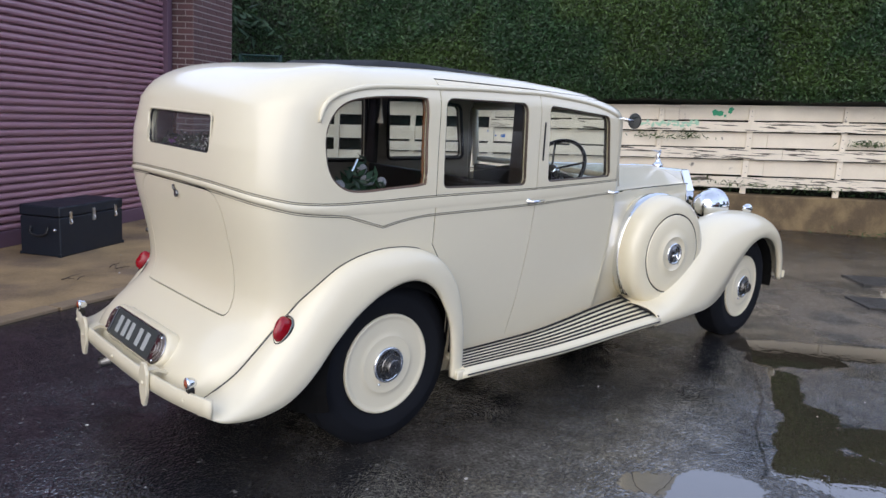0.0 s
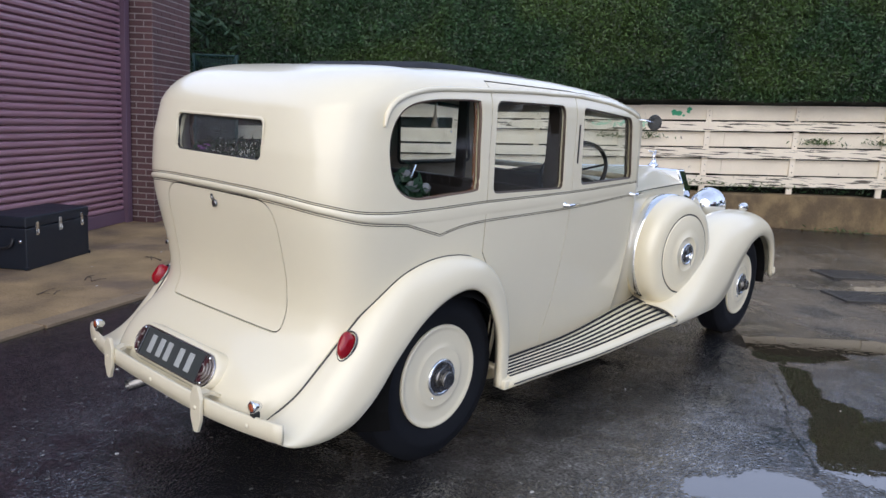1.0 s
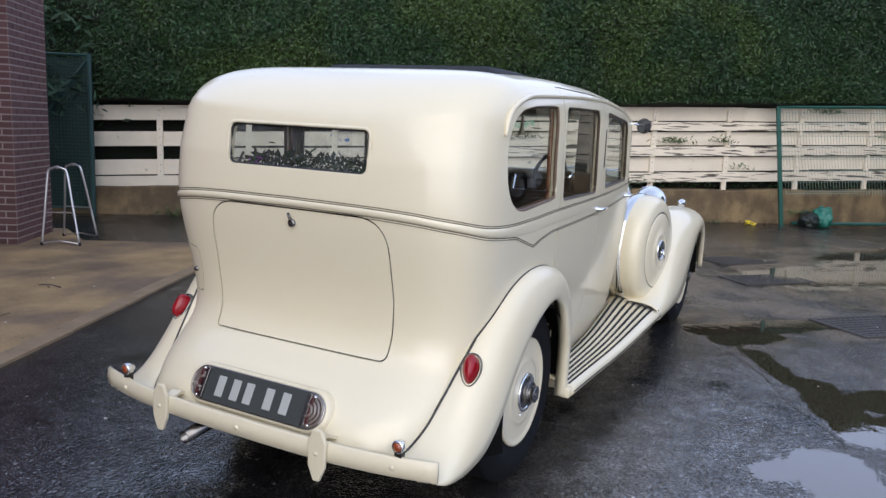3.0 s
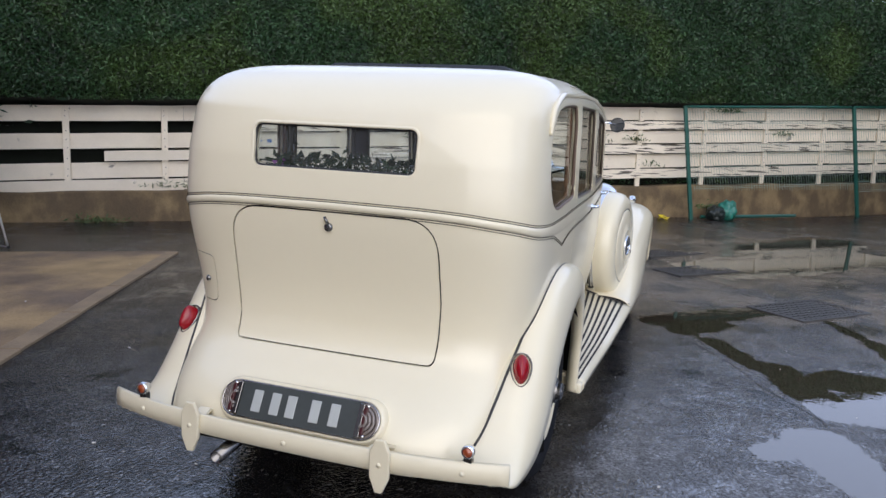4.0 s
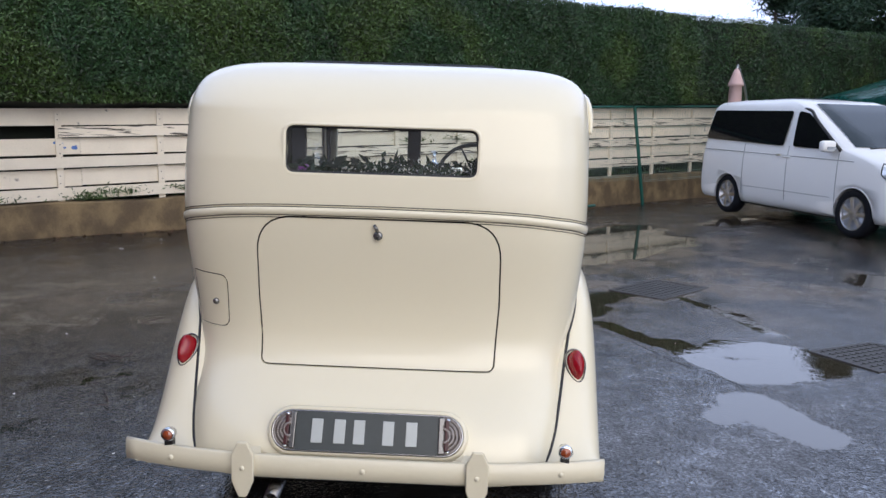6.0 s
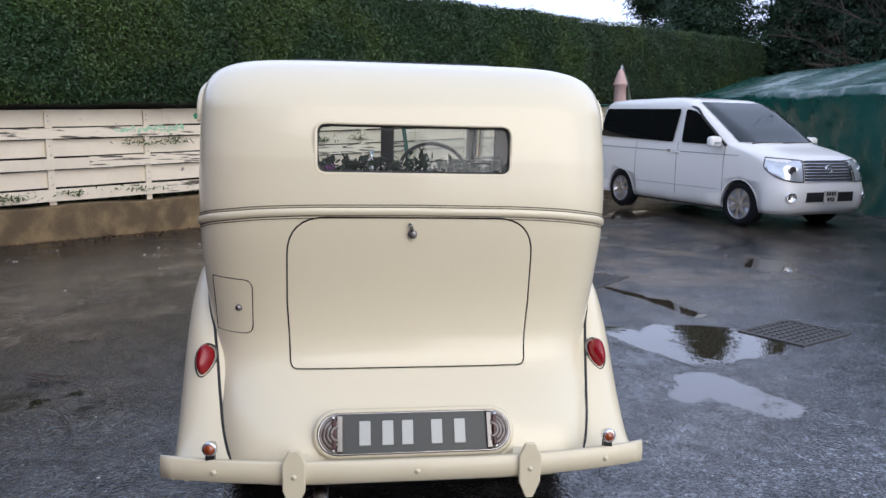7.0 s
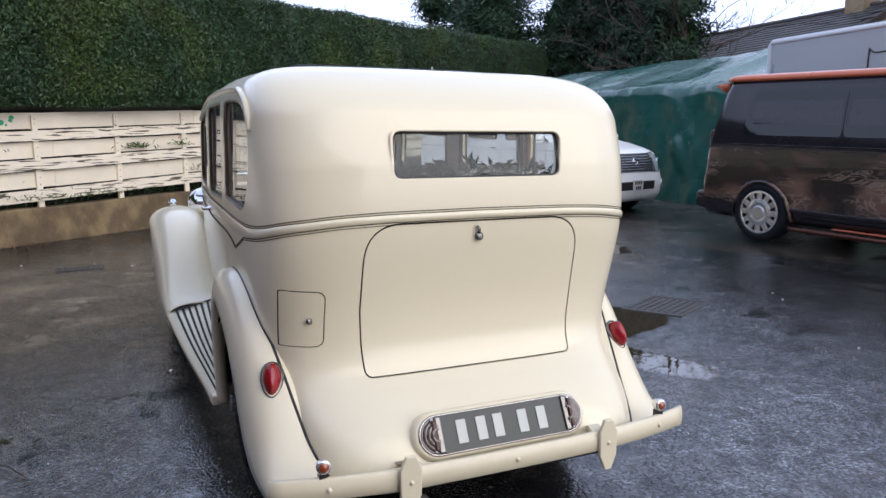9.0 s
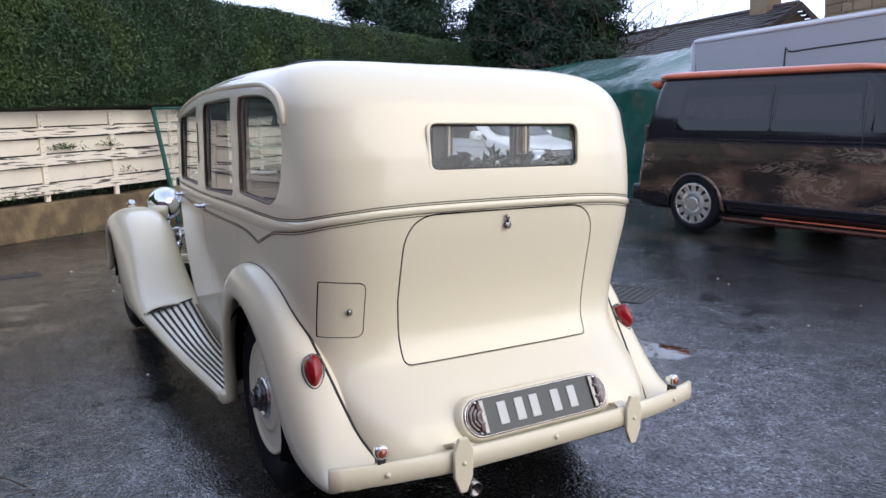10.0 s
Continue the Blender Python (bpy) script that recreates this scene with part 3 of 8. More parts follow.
# ---- ground ----
def ground_sheet():
    def axis(a, b, step, f0, f1, fine_step):
        """Coordinates out to the horizon, close together between f0 and f1."""
        near = list(np.arange(a, f0, step)) + list(np.arange(f0, f1, fine_step)) + list(np.arange(f1, b + 1e-6, step))
        out, d, x = [], step, b
        while x < 900:
            d *= 1.5
            x += d
            out.append(x)
        lo, d, x = [], step, a
        while x > -900:
            d *= 1.5
            x -= d
            lo.append(x)
        return lo[::-1] + near + out
    xs, ys = np.array(axis(-6, 16, 0.5, -1.5, 5.0, 0.06)), np.array(axis(-12, 10, 0.5, -3.5, 2.5, 0.06))
    bm = bmesh.new()
    grid(bm, [[(x, y, rise(x, y)) for x in xs] for y in ys])
    g = part("ground", bm, ASPHALT, smooth=True)
    X, Y = np.meshgrid(xs, ys)

    def inside(pools):
        """Metres inside the nearest pool's shore; negative outside."""
        best = np.full(X.shape, -9.0)
        for x0, y0, x1, y1, r in pools:
            dx, dy = x1 - x0, y1 - y0
            k = np.clip(((X - x0) * dx + (Y - y0) * dy) / (dx * dx + dy * dy), 0, 1)
            best = np.maximum(best, r - np.hypot(X - x0 - k * dx, Y - y0 - k * dy))
        return best
    seam = np.interp(X, SEAM_X, SEAM_Y) - Y
    seam = np.where((X > 1.2) & (X < 3.4), seam * 0.8, 1.0)
    held = np.where((X > 1.2) & (X < 3.4), np.minimum(inside(POOLS), seam), inside(POOLS))
    deep = 0.5 + np.maximum(np.maximum(held / 0.26, inside(RUNNELS) / 0.16), inside(FAR_POOLS) / 0.5)
    soaked = np.clip(1.15 + np.maximum(inside(POOLS), inside(RUNNELS)) / 1.9, 0, 1)
    for name, field in (("hollow", np.clip(deep, -0.2, 1.0)), ("seam", seam), ("soaked", soaked), ("silt", np.clip(0.5 + inside(SILT) / 0.3, 0, 1)), ("dry", np.clip(0.5 + (np.interp(X, GUTTER_X, GUTTER_Y) - Y) / 0.8, 0, 1))):
        g.data.attributes.new(name, "FLOAT", "POINT").data.foreach_set("value", field.ravel().astype(np.float32))
    return tagged(g, "wet dark asphalt yard with gritty patches and rain puddles", "ground", kind="structure")


ground_sheet()

APRON = [(-9.0, -1.75), (3.82, 4.40), (2.75, 5.95), (3.2, 6.9), (1.2, 10.0), (-12.0, 3.5)]


def apron():
    bm = bmesh.new()
    prism(bm, [Vector(p) for p in APRON], lambda p, d: Vector((p.x, p.y, d)), -0.05, 0.016)
    a = part("apron", bm, CONCRETE, label="brown stained concrete apron, damp and littered with grit")
    tagged(a, category="pavement", kind="structure")
    # worn paler edging where the slab meets the asphalt
    n = 9
    x0, y0, x1, y1 = -4.0, 0.65, 3.78, 4.38
    rg = random.Random(5)
    for k in range(n):
        a0, a1 = k / n, (k + 0.985) / n
        bm = bmesh.new()
        w = 0.11
        d = Vector((x1 - x0, y1 - y0, 0)).normalized()
        nrm = Vector((d.y, -d.x, 0))
        p0, p1 = Vector((x0, y0, 0)).lerp(Vector((x1, y1, 0)), a0), Vector((x0, y0, 0)).lerp(Vector((x1, y1, 0)), a1)
        c = [p0 + nrm * 0.03, p1 + nrm * (0.03 + rg.uniform(-0.01, 0.01)), p1 - nrm * w, p0 - nrm * w]
        prism(bm, c, lambda p, dd: Vector((p.x, p.y, dd)), -0.03, 0.020 + rg.uniform(-0.001, 0.002))
        part("edging_slab", bm, KERB, a, bevel=0.006)


apron()


# ---- wall, fence and hedge along the far side ----
FA = Vector((5.95, 6.39, 0))            # a fence post's foot
FD = Vector((0.595, -0.803, 0))         # along the fence
FN = Vector((0.803, 0.595, 0))          # away from the yard
PITCH = 1.313                           # post to post


def on_fence(s, off, z):
    """A place s metres along the fence, off metres behind its post line."""
    p = FA + FD * s + FN * off
    return Vector((p.x, p.y, z))


def wall_top(s):
    return 0.475 + 0.0245 * s


def fence_top(s):
    return 1.715 + 0.0405 * s


def low_wall():
    bm = bmesh.new()
    rows = []
    n = 60
    for k in range(n + 1):
        s = -7 + 31 * k / n
        w = wall_top(s)
        j = 0.012 * math.sin(k * 1.7) + 0.008 * math.sin(k * 4.1)
        rows.append([on_fence(s, -0.17, -0.4), on_fence(s, -0.17, rise(*on_fence(s, -0.17, 0).xy) + 0.05), on_fence(s, -0.15, w - 0.02 + j), on_fence(s, -0.13, w + j), on_fence(s, 0.14, w + j), on_fence(s, 0.16, -0.4)])
    grid(bm, rows)
    bmesh.ops.recalc_face_normals(bm, faces=bm.faces[:])
    w = part("wall_low", bm, WALLMAT)
    tagged(w, "low concrete retaining wall, brown with damp and algae", "wall", kind="structure")
    bm = bmesh.new()
    for s in (10.1, 17.5, 3.2):
        c = [on_fence(s, -0.176, 0.0), on_fence(s + 0.02, -0.176, 0.0), on_fence(s + 0.02, -0.156, wall_top(s)), on_fence(s, -0.156, wall_top(s))]
        bm.faces.new([bm.verts.new(p) for p in c])
    part("movement_joint", bm, WALLMAT, w)


low_wall()

# depth of the board rows below the fence's top: wide boards behind the posts, narrow ones before them
WIDE = ((0.0, 0.225), (0.40, 0.625), (0.82, 1.05))
NARROW = ((0.246, 0.386), (0.651, 0.803), (1.076, 1.24))


def fence():
    f = thing("fence", Matrix.Identity(4), "long cream-painted timber fence with flaking boards and weeds in its gaps", "fence")
    rg = random.Random(11)
    ks = range(-2, 17)
    for k in ks:
        s = k * PITCH
        top, bot = fence_top(s) - 0.035, wall_top(s) - 0.01
        bm = bmesh.new()
        vs = box(bm, -0.042, 0.042, -0.022, 0.022, bot, top)
        for v in vs:
            v.co = on_fence(s + v.co.x + 0.008 * (v.co.z - 1) * rg.uniform(-1, 1), v.co.y, v.co.z)
        post = part("post", bm, FENCE, f, bevel=0.004)
        bm = bmesh.new()
        for a in (0.05, 0.12, 0.33, 0.45, 0.57, 0.72, 0.87, 0.97, 1.14):
            m = Matrix.Translation(on_fence(s + rg.uniform(-0.01, 0.01), -0.0225, top - a)) @ Matrix([[FD.x, FN.x, 0, 0], [FD.y, FN.y, 0, 0], [0, 0, 1, 0], [0, 0, 0, 1]])
            box(bm, -0.006, 0.006, -0.003, 0.002, -0.006, 0.006, m)
        part("bolt_heads", bm, BLACK, post, kind="stuff")
    for rows, off, mt in ((WIDE, 0.036, FENCE), (NARROW, -0.036, FENCE_WORN)):
        for r, (d0, d1) in enumerate(rows):
            s = -2.36 if rows is WIDE else (1.31, -0.82, -2.36)[r]
            while s < 17 * PITCH:
                e = min(s + PITCH * rg.choice((2, 3, 3)), 17 * PITCH) if rows is not WIDE or r != 1 else s + 3 * PITCH
                bm = bmesh.new()
                n = 10
                a0, a1 = d0 + rg.uniform(-0.006, 0.006), d1 + rg.uniform(-0.008, 0.004)
                rows_ = []
                warp = rg.uniform(-0.006, 0.006)
                th = 0.013
                for i in range(n + 1):
                    q = s + (e - 0.004 - s) * i / n
                    w = warp * math.sin(math.pi * i / n) + 0.002 * math.sin(i * 2.3 + s)
                    rows_.append([on_fence(q, off + th, fence_top(q) - a0 + w), on_fence(q, off - th, fence_top(q) - a0 + w), on_fence(q, off - th, fence_top(q) - a1 + w), on_fence(q, off + th, fence_top(q) - a1 + w)])
                vs = grid(bm, rows_, close_u=True)
                bm.faces.new(vs[0])
                bm.faces.new(list(reversed(vs[-1])))
                bmesh.ops.recalc_face_normals(bm, faces=bm.faces[:])
                worn = mt
                if rows is NARROW and s < 0.5:
                    worn = FENCE
                part("board", bm, worn, f)
                s = e
    # spray-painted marks, thin paint on the boards
    def spray(s, z, w, h, m, off, seed):
        r2 = random.Random(seed)
        bm = bmesh.new()
        for _ in range(9):
            cs, cz, rr = s + r2.uniform(-w, w) / 2, z + r2.uniform(-h, h) / 2, min(w, h) * r2.uniform(0.12, 0.34)
            ring = [bm.verts.new(on_fence(cs + rr * 1.2 * math.cos(a) * r2.uniform(0.75, 1.1), off - 0.0008 * r2.random(), cz + rr * math.sin(a) * r2.uniform(0.75, 1.1))) for a in (2 * math.pi * i / 14 for i in range(14))]
            bm.faces.new(ring)
        part("spray_mark", bm, m, f, kind="stuff")
    spray(4.83, fence_top(4.83) - 0.11, 0.36, 0.13, SPRAY_G, 0.0215, 3)
    faded = mat("faded_green_spray", (0.34, 0.56, 0.40), 0.65, vary=0.2, scale=14)
    for k in range(9):
        s = 3.55 + 0.11 * k
        spray(s, fence_top(s) - 0.30 + 0.015 * (k % 3), 0.13, 0.07, faded, -0.0505, 30 + k)
    spray(1.4, fence_top(1.4) - 0.50, 0.3, 0.08, SPRAY_B, 0.0215, 4)


fence()


def weeds():
    rg = np.random.default_rng(8)
    cs, ns = [], []
    for s, z, w, n in ((6.95, 1.42, 0.42, 110), (7.75, 1.46, 0.3, 60), (3.9, 1.37, 0.5, 70), (4.4, 1.40, 0.3, 45), (2.9, 0.66, 0.4, 60), (3.8, 0.70, 0.6, 70), (2.0, 0.62, 0.5, 160), (1.65, 0.55, 0.4, 220), (0.3, 0.52, 0.9, 150), (5.2, 0.72, 0.8, 110),
                       (9.6, 2.02, 0.45, 120), (10.9, 1.65, 0.35, 70), (8.1, 1.02, 0.3, 30), (6.2, 0.72, 0.8, 60), (9.3, 0.30, 0.5, 160), (-0.9, 0.02, 0.5, 160), (7.2, 0.09, 1.2, 120)):
        p = rg.normal(size=(n, 3)) * (w / 2.6, 0.025, 0.045)
        for a in p:
            cs.append(on_fence(s + a[0], -0.06 + a[1] if z > 0.45 else -0.26 + a[1] * 2, z + abs(a[2])))
            ns.append(FN * -1)
    leaves("weeds", mat("weed_leaf", (0.06, 0.10, 0.03), 0.6, vary=0.3, spread=0.5), np.array(cs), np.array(ns), 0.016, 2.2, 5, label="small weeds and creeper shoots along the fence and wall", category="weeds")
    rg2 = np.random.default_rng(12)
    n = 900
    s = rg2.uniform(-2, 16, n)
    cs = np.array([on_fence(a, 0.10 + 0.12 * rg2.random(), wall_top(a) + 0.02 + 0.10 * rg2.random() ** 1.5) for a in s])
    leaves("undergrowth", HEDGE_LEAF, cs, np.tile(-np.array(FN), (n, 1)), 0.028, 1.5, 6, label="dark ivy and hedge shoots beneath the fence boards", category="undergrowth")
    # sodden leaves blown against the foot of the wall
    n = 620
    s = np.concatenate([rg2.normal(3.4, 1.3, n // 2), rg2.uniform(-1, 15, n - n // 2)])
    cs = []
    for a in s:
        p = on_fence(a, -0.20 - 0.16 * abs(rg2.normal()), 0)
        cs.append((p.x, p.y, rise(p.x, p.y) + 0.008 + 0.014 * rg2.random()))
    leaves("leaf_litter", mat("sodden_brown_leaf", (0.085, 0.040, 0.018), 0.55, vary=0.3, spread=0.6), np.array(cs), np.tile([0.0, 0.0, 1.0], (n, 1)), 0.020, 1.3, 15, label="sodden brown leaves lying along the foot of the wall", category="leaf litter", flop=0.35)


weeds()


def hedge():
    s0, s1, back = -7.0, 23.5, 1.5

    def foot(s):
        return fence_top(s) + 0.075 + 0.05 * noise.noise((s * 0.9, 3, 0))

    def top(s):
        return 3.72 + 0.05 * noise.noise((s * 0.7, 0, 2)) + 0.03 * noise.noise((s * 2.3, 0, 5)) + 0.041 * s

    def face(s, z):
        return -0.36 + 0.14 * noise.noise((s * 0.5, z * 0.6, 7)) + 0.08 * noise.noise((s * 1.9, z * 2.1, 1)) + 0.25 * max(0, (z - top(s) + 0.5)) + 0.06 * s01((foot(s) + 0.25 - z) / 0.25)
    # dark sheet behind the leaves; its black stands in for shade inside the hedge
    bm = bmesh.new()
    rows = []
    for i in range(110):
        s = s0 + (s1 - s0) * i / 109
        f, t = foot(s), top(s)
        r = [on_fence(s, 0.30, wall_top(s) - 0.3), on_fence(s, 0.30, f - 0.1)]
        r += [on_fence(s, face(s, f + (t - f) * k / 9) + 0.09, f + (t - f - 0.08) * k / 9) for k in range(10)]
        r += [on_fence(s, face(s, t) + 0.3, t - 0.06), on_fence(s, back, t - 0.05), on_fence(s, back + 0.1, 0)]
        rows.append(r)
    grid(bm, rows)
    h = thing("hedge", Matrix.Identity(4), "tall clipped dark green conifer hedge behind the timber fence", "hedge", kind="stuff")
    part("inner_growth", bm, HEDGE_SHADE, h, kind="stuff")
    rg = np.random.default_rng(3)
    n = 340000
    s = rg.uniform(s0, s1, n)
    s[: n // 2] = rg.uniform(-2, 14, n // 2)
    cs, ns = np.zeros((n, 3)), np.zeros((n, 3))
    for k in range(n):
        a = s[k]
        f, t = foot(a), top(a)
        if rg.random() < 0.9:
            z = f + (t - f) * rg.random()
            d = face(a, z) + rg.random() ** 0.7 * 0.13 - 0.03
            ns[k] = (-FN.x, -FN.y, 0.35)
        else:
            z = t + 0.04 * rg.normal()
            d = face(a, t) + rg.random() * 1.3
            ns[k] = (0, 0, 1)
        cs[k] = on_fence(a, d, z)
    leaves("leaf_spray", HEDGE_LEAF, cs, ns, 0.0155, 2.1, 9, h)


hedge()


# ---- the vintage car: x forward from the rear axle, y to its left, z up ----
CAR = thing("vintage_car", pose(0, 0.021, 0.0, 0.8, 0, 0.85), "cream 1930s limousine with chrome fittings, parked on wet asphalt", "car")
ROOF_SIDE = 6.2                         # how square the roof is in section
XC, XF, ZS = -0.05, 1.79, 1.35          # where the tail's curve starts, the screen pillar, where the roof's curve starts
side_w = smooth_curve([0.25, 0.4, 0.6, 0.9, 1.1, 1.2, 1.35], [0.620, 0.650, 0.693, 0.728, 0.736, 0.736, 0.733])
tail_x = smooth_curve([0.25, 0.32, 0.38, 0.45, 0.50, 0.56, 0.61, 0.66, 0.73, 0.82, 0.92, 1.02, 1.1, 1.2, 1.35], [-0.885, -0.87, -0.85, -0.812, -0.768, -0.692, -0.628, -0.590, -0.574, -0.580, -0.598, -0.620, -0.636, -0.648, -0.644])
squareness = smooth_curve([0.25, 0.45, 0.6, 0.75, 0.95, 1.1, 1.3, 1.35], [7.2, 5.7, 5.0, 4.9, 5.3, 5.6, 5.4, 5.3])
crown = smooth_curve([-0.05, 0.2, 0.5, 0.85, 1.19, 1.49, 1.65, 1.79], [1.699, 1.713, 1.722, 1.722, 1.711, 1.692, 1.668, 1.642])
plan_w = smooth_curve([-0.05, 0.25, 0.5, 0.75, 1.0, 1.4, 1.8, 1.9], [0.735, 0.730, 0.722, 0.712, 0.698, 0.672, 0.638, 0.628])   # half width in plan: narrows to the screen


def taper(x):
    return plan_w(x) / 0.735


def level(z, x):
    """Half width, tail length and squareness at a height; x matters in the roof only."""
    if z <= ZS:
        return side_w(z), XC - tail_x(z), squareness(z)
    q = min((z - ZS) / (crown(max(x, XC)) - ZS), 1.0)
    return 0.733 * max(1 - q**ROOF_SIDE, 0) ** (1 / ROOF_SIDE), 0.594 * max(1 - q**2.55, 0) ** (1 / 2.55), 5.3 - 1.2 * q


def side_y(x, z):
    """The half width of the body at a place on its side."""
    w, a, n = level(z, x)
    if x >= XC:
        return w * taper(x)
    return w * max(1 - min((XC - x) / a, 1) ** n, 0) ** (1 / n)


def rear_x(y, z):
    """Where the body's tail lies at a place on its back."""
    w, a, n = level(z, XC)
    return XC - a * max(1 - min(abs(y) / w, 1) ** n, 0) ** (1 / n)


def body_shell():
    thetas = [math.pi / 2 * k / 30 for k in range(-30, 31)]
    straights = [XF - (XF - XC) * k / 26 for k in range(26)]

    def row(z=None, q=None):
        pts = []

        def zz(x):
            return z if q is None else ZS + q * (crown(max(x, XC)) - ZS)
        for x in straights:
            pts.append((x, -side_y(x, zz(x)), zz(x)))
        w, a, n = level(zz(XC), XC)
        for t in thetas:
            c, s = math.cos(t), math.sin(t)
            pts.append((XC - a * abs(c) ** (2 / n), w * math.copysign(abs(s) ** (2 / n), s), zz(XC)))
        for x in reversed(straights):
            pts.append((x, side_y(x, zz(x)), zz(x)))
        return pts
    rows = [row(z=z) for z in np.linspace(0.33, ZS, 44)]
    for k in range(1, 22):
        rows.append(row(q=math.sin(math.pi / 2 * k / 22) ** (2 / ROOF_SIDE) if k < 21 else 0.9992))
    bm = bmesh.new()
    vs = grid(bm, rows)
    # close the crown along its ridge
    last = vs[-1]
    n = len(last)
    for i in range(n // 2):
        j = n - 1 - i
        if j - i > 2:
            bm.faces.new((last[i], last[i + 1], last[j - 1], last[j]))
        elif j - i == 2:
            bm.faces.new((last[i], last[i + 1], last[j]))
    bmesh.ops.recalc_face_normals(bm, faces=bm.faces[:])
    me = mesh_from("shell", bm, [CREAM, LINING], True)
    ob = bpy.data.objects.new("shell", me)
    scene.collection.objects.link(ob)
    md = ob.modifiers.new("skin", "SOLIDIFY")
    md.thickness, md.offset, md.material_offset, md.use_even_offset = 0.028, -1, 1, True
    out = bpy.data.meshes.new_from_object(ob.evaluated_get(bpy.context.evaluated_depsgraph_get()))
    bpy.data.objects.remove(ob)
    return out


# outlines on the side (x, z) and on the back (y, z)
QUARTER = spline([(-0.353, 1.392), (-0.325, 1.482), (-0.26, 1.539), (-0.15, 1.566), (0.003, 1.578), (0.147, 1.581), (0.177, 1.559), (0.183, 1.403), (0.188, 1.227), (0.159, 1.199), (0.003, 1.187), (-0.19, 1.176), (-0.285, 1.204), (-0.338, 1.274)], 5, True)
MIDDLE = round_poly([(0.289, 1.183), (0.885, 1.184), (0.864, 1.595), (0.281, 1.588)], [0.035, 0.035, 0.05, 0.05])
FRONT = round_poly([(1.07, 1.196), (1.696, 1.213), (1.641, 1.561), (1.043, 1.594)], [0.03, 0.03, 0.05, 0.04])
BACKLIGHT = round_poly([(-0.324, 1.296), (0.312, 1.296), (0.312, 1.449), (-0.324, 1.449)], 0.03)
REAR_DOOR = [(0.25, 1.663), (0.252, 0.929), (0.302, 0.857), (0.371, 0.756), (0.434, 0.593), (0.466, 0.41), (0.472, 0.34), (0.917, 0.34), (0.952, 0.847), (0.974, 1.093), (0.967, 1.663)]
FRONT_DOOR = [(0.972, 1.663), (0.979, 1.093), (0.957, 0.847), (0.922, 0.34), (1.749, 0.34), (1.762, 1.083), (1.732, 1.655)]
BOOT = round_poly([(-0.404, 0.628), (0.404, 0.628), (0.415, 0.85), (0.409, 1.145), (-0.409, 1.145), (-0.415, 0.85)], [0.025, 0.025, 0, 0.13, 0.13, 0], 8)
FILLER = round_poly([(0.538, 0.737), (0.666, 0.737), (0.672, 0.932), (0.535, 0.924)], [0.03, 0.004, 0.004, 0.03])


def fine(outline, step=0.03):
    """An outline with points added along its long edges."""
    out = []
    for a, b in zip(outline, list(outline[1:]) + [outline[0]]):
        a, b = Vector(a), Vector(b)
        n = max(1, int((b - a).length / step))
        out += [a.lerp(b, k / n) for k in range(n)]
    return out


def grow(outline, d):
    """An outline moved outwards by d."""
    pts = [Vector(p).to_2d() for p in outline]
    area = sum(a.x * b.y - b.x * a.y for a, b in zip(pts, pts[1:] + pts[:1]))
    sg = 1 if area > 0 else -1
    out = []
    for i, p in enumerate(pts):
        a, b = pts[i - 1], pts[(i + 1) % len(pts)]
        u, v = (p - a), (b - p)
        n1, n2 = Vector((u.y, -u.x)).normalized() * sg, Vector((v.y, -v.x)).normalized() * sg
        n = n1 + n2
        out.append(p + n * (d / max(0.4, 0.5 * n.length_squared)))
    return out


def solids(side=(), back=(), d=0.0):
    bm = bmesh.new()
    for outline, hand in side:
        prism(bm, grow(outline, d), lambda p, y: Vector((p.x, hand * y, p.y)), 0.40, 1.0)
    for outline in back:
        prism(bm, grow(outline, d), lambda p, x: Vector((x, p.x, p.y)), -1.2, -0.25)
    return bm


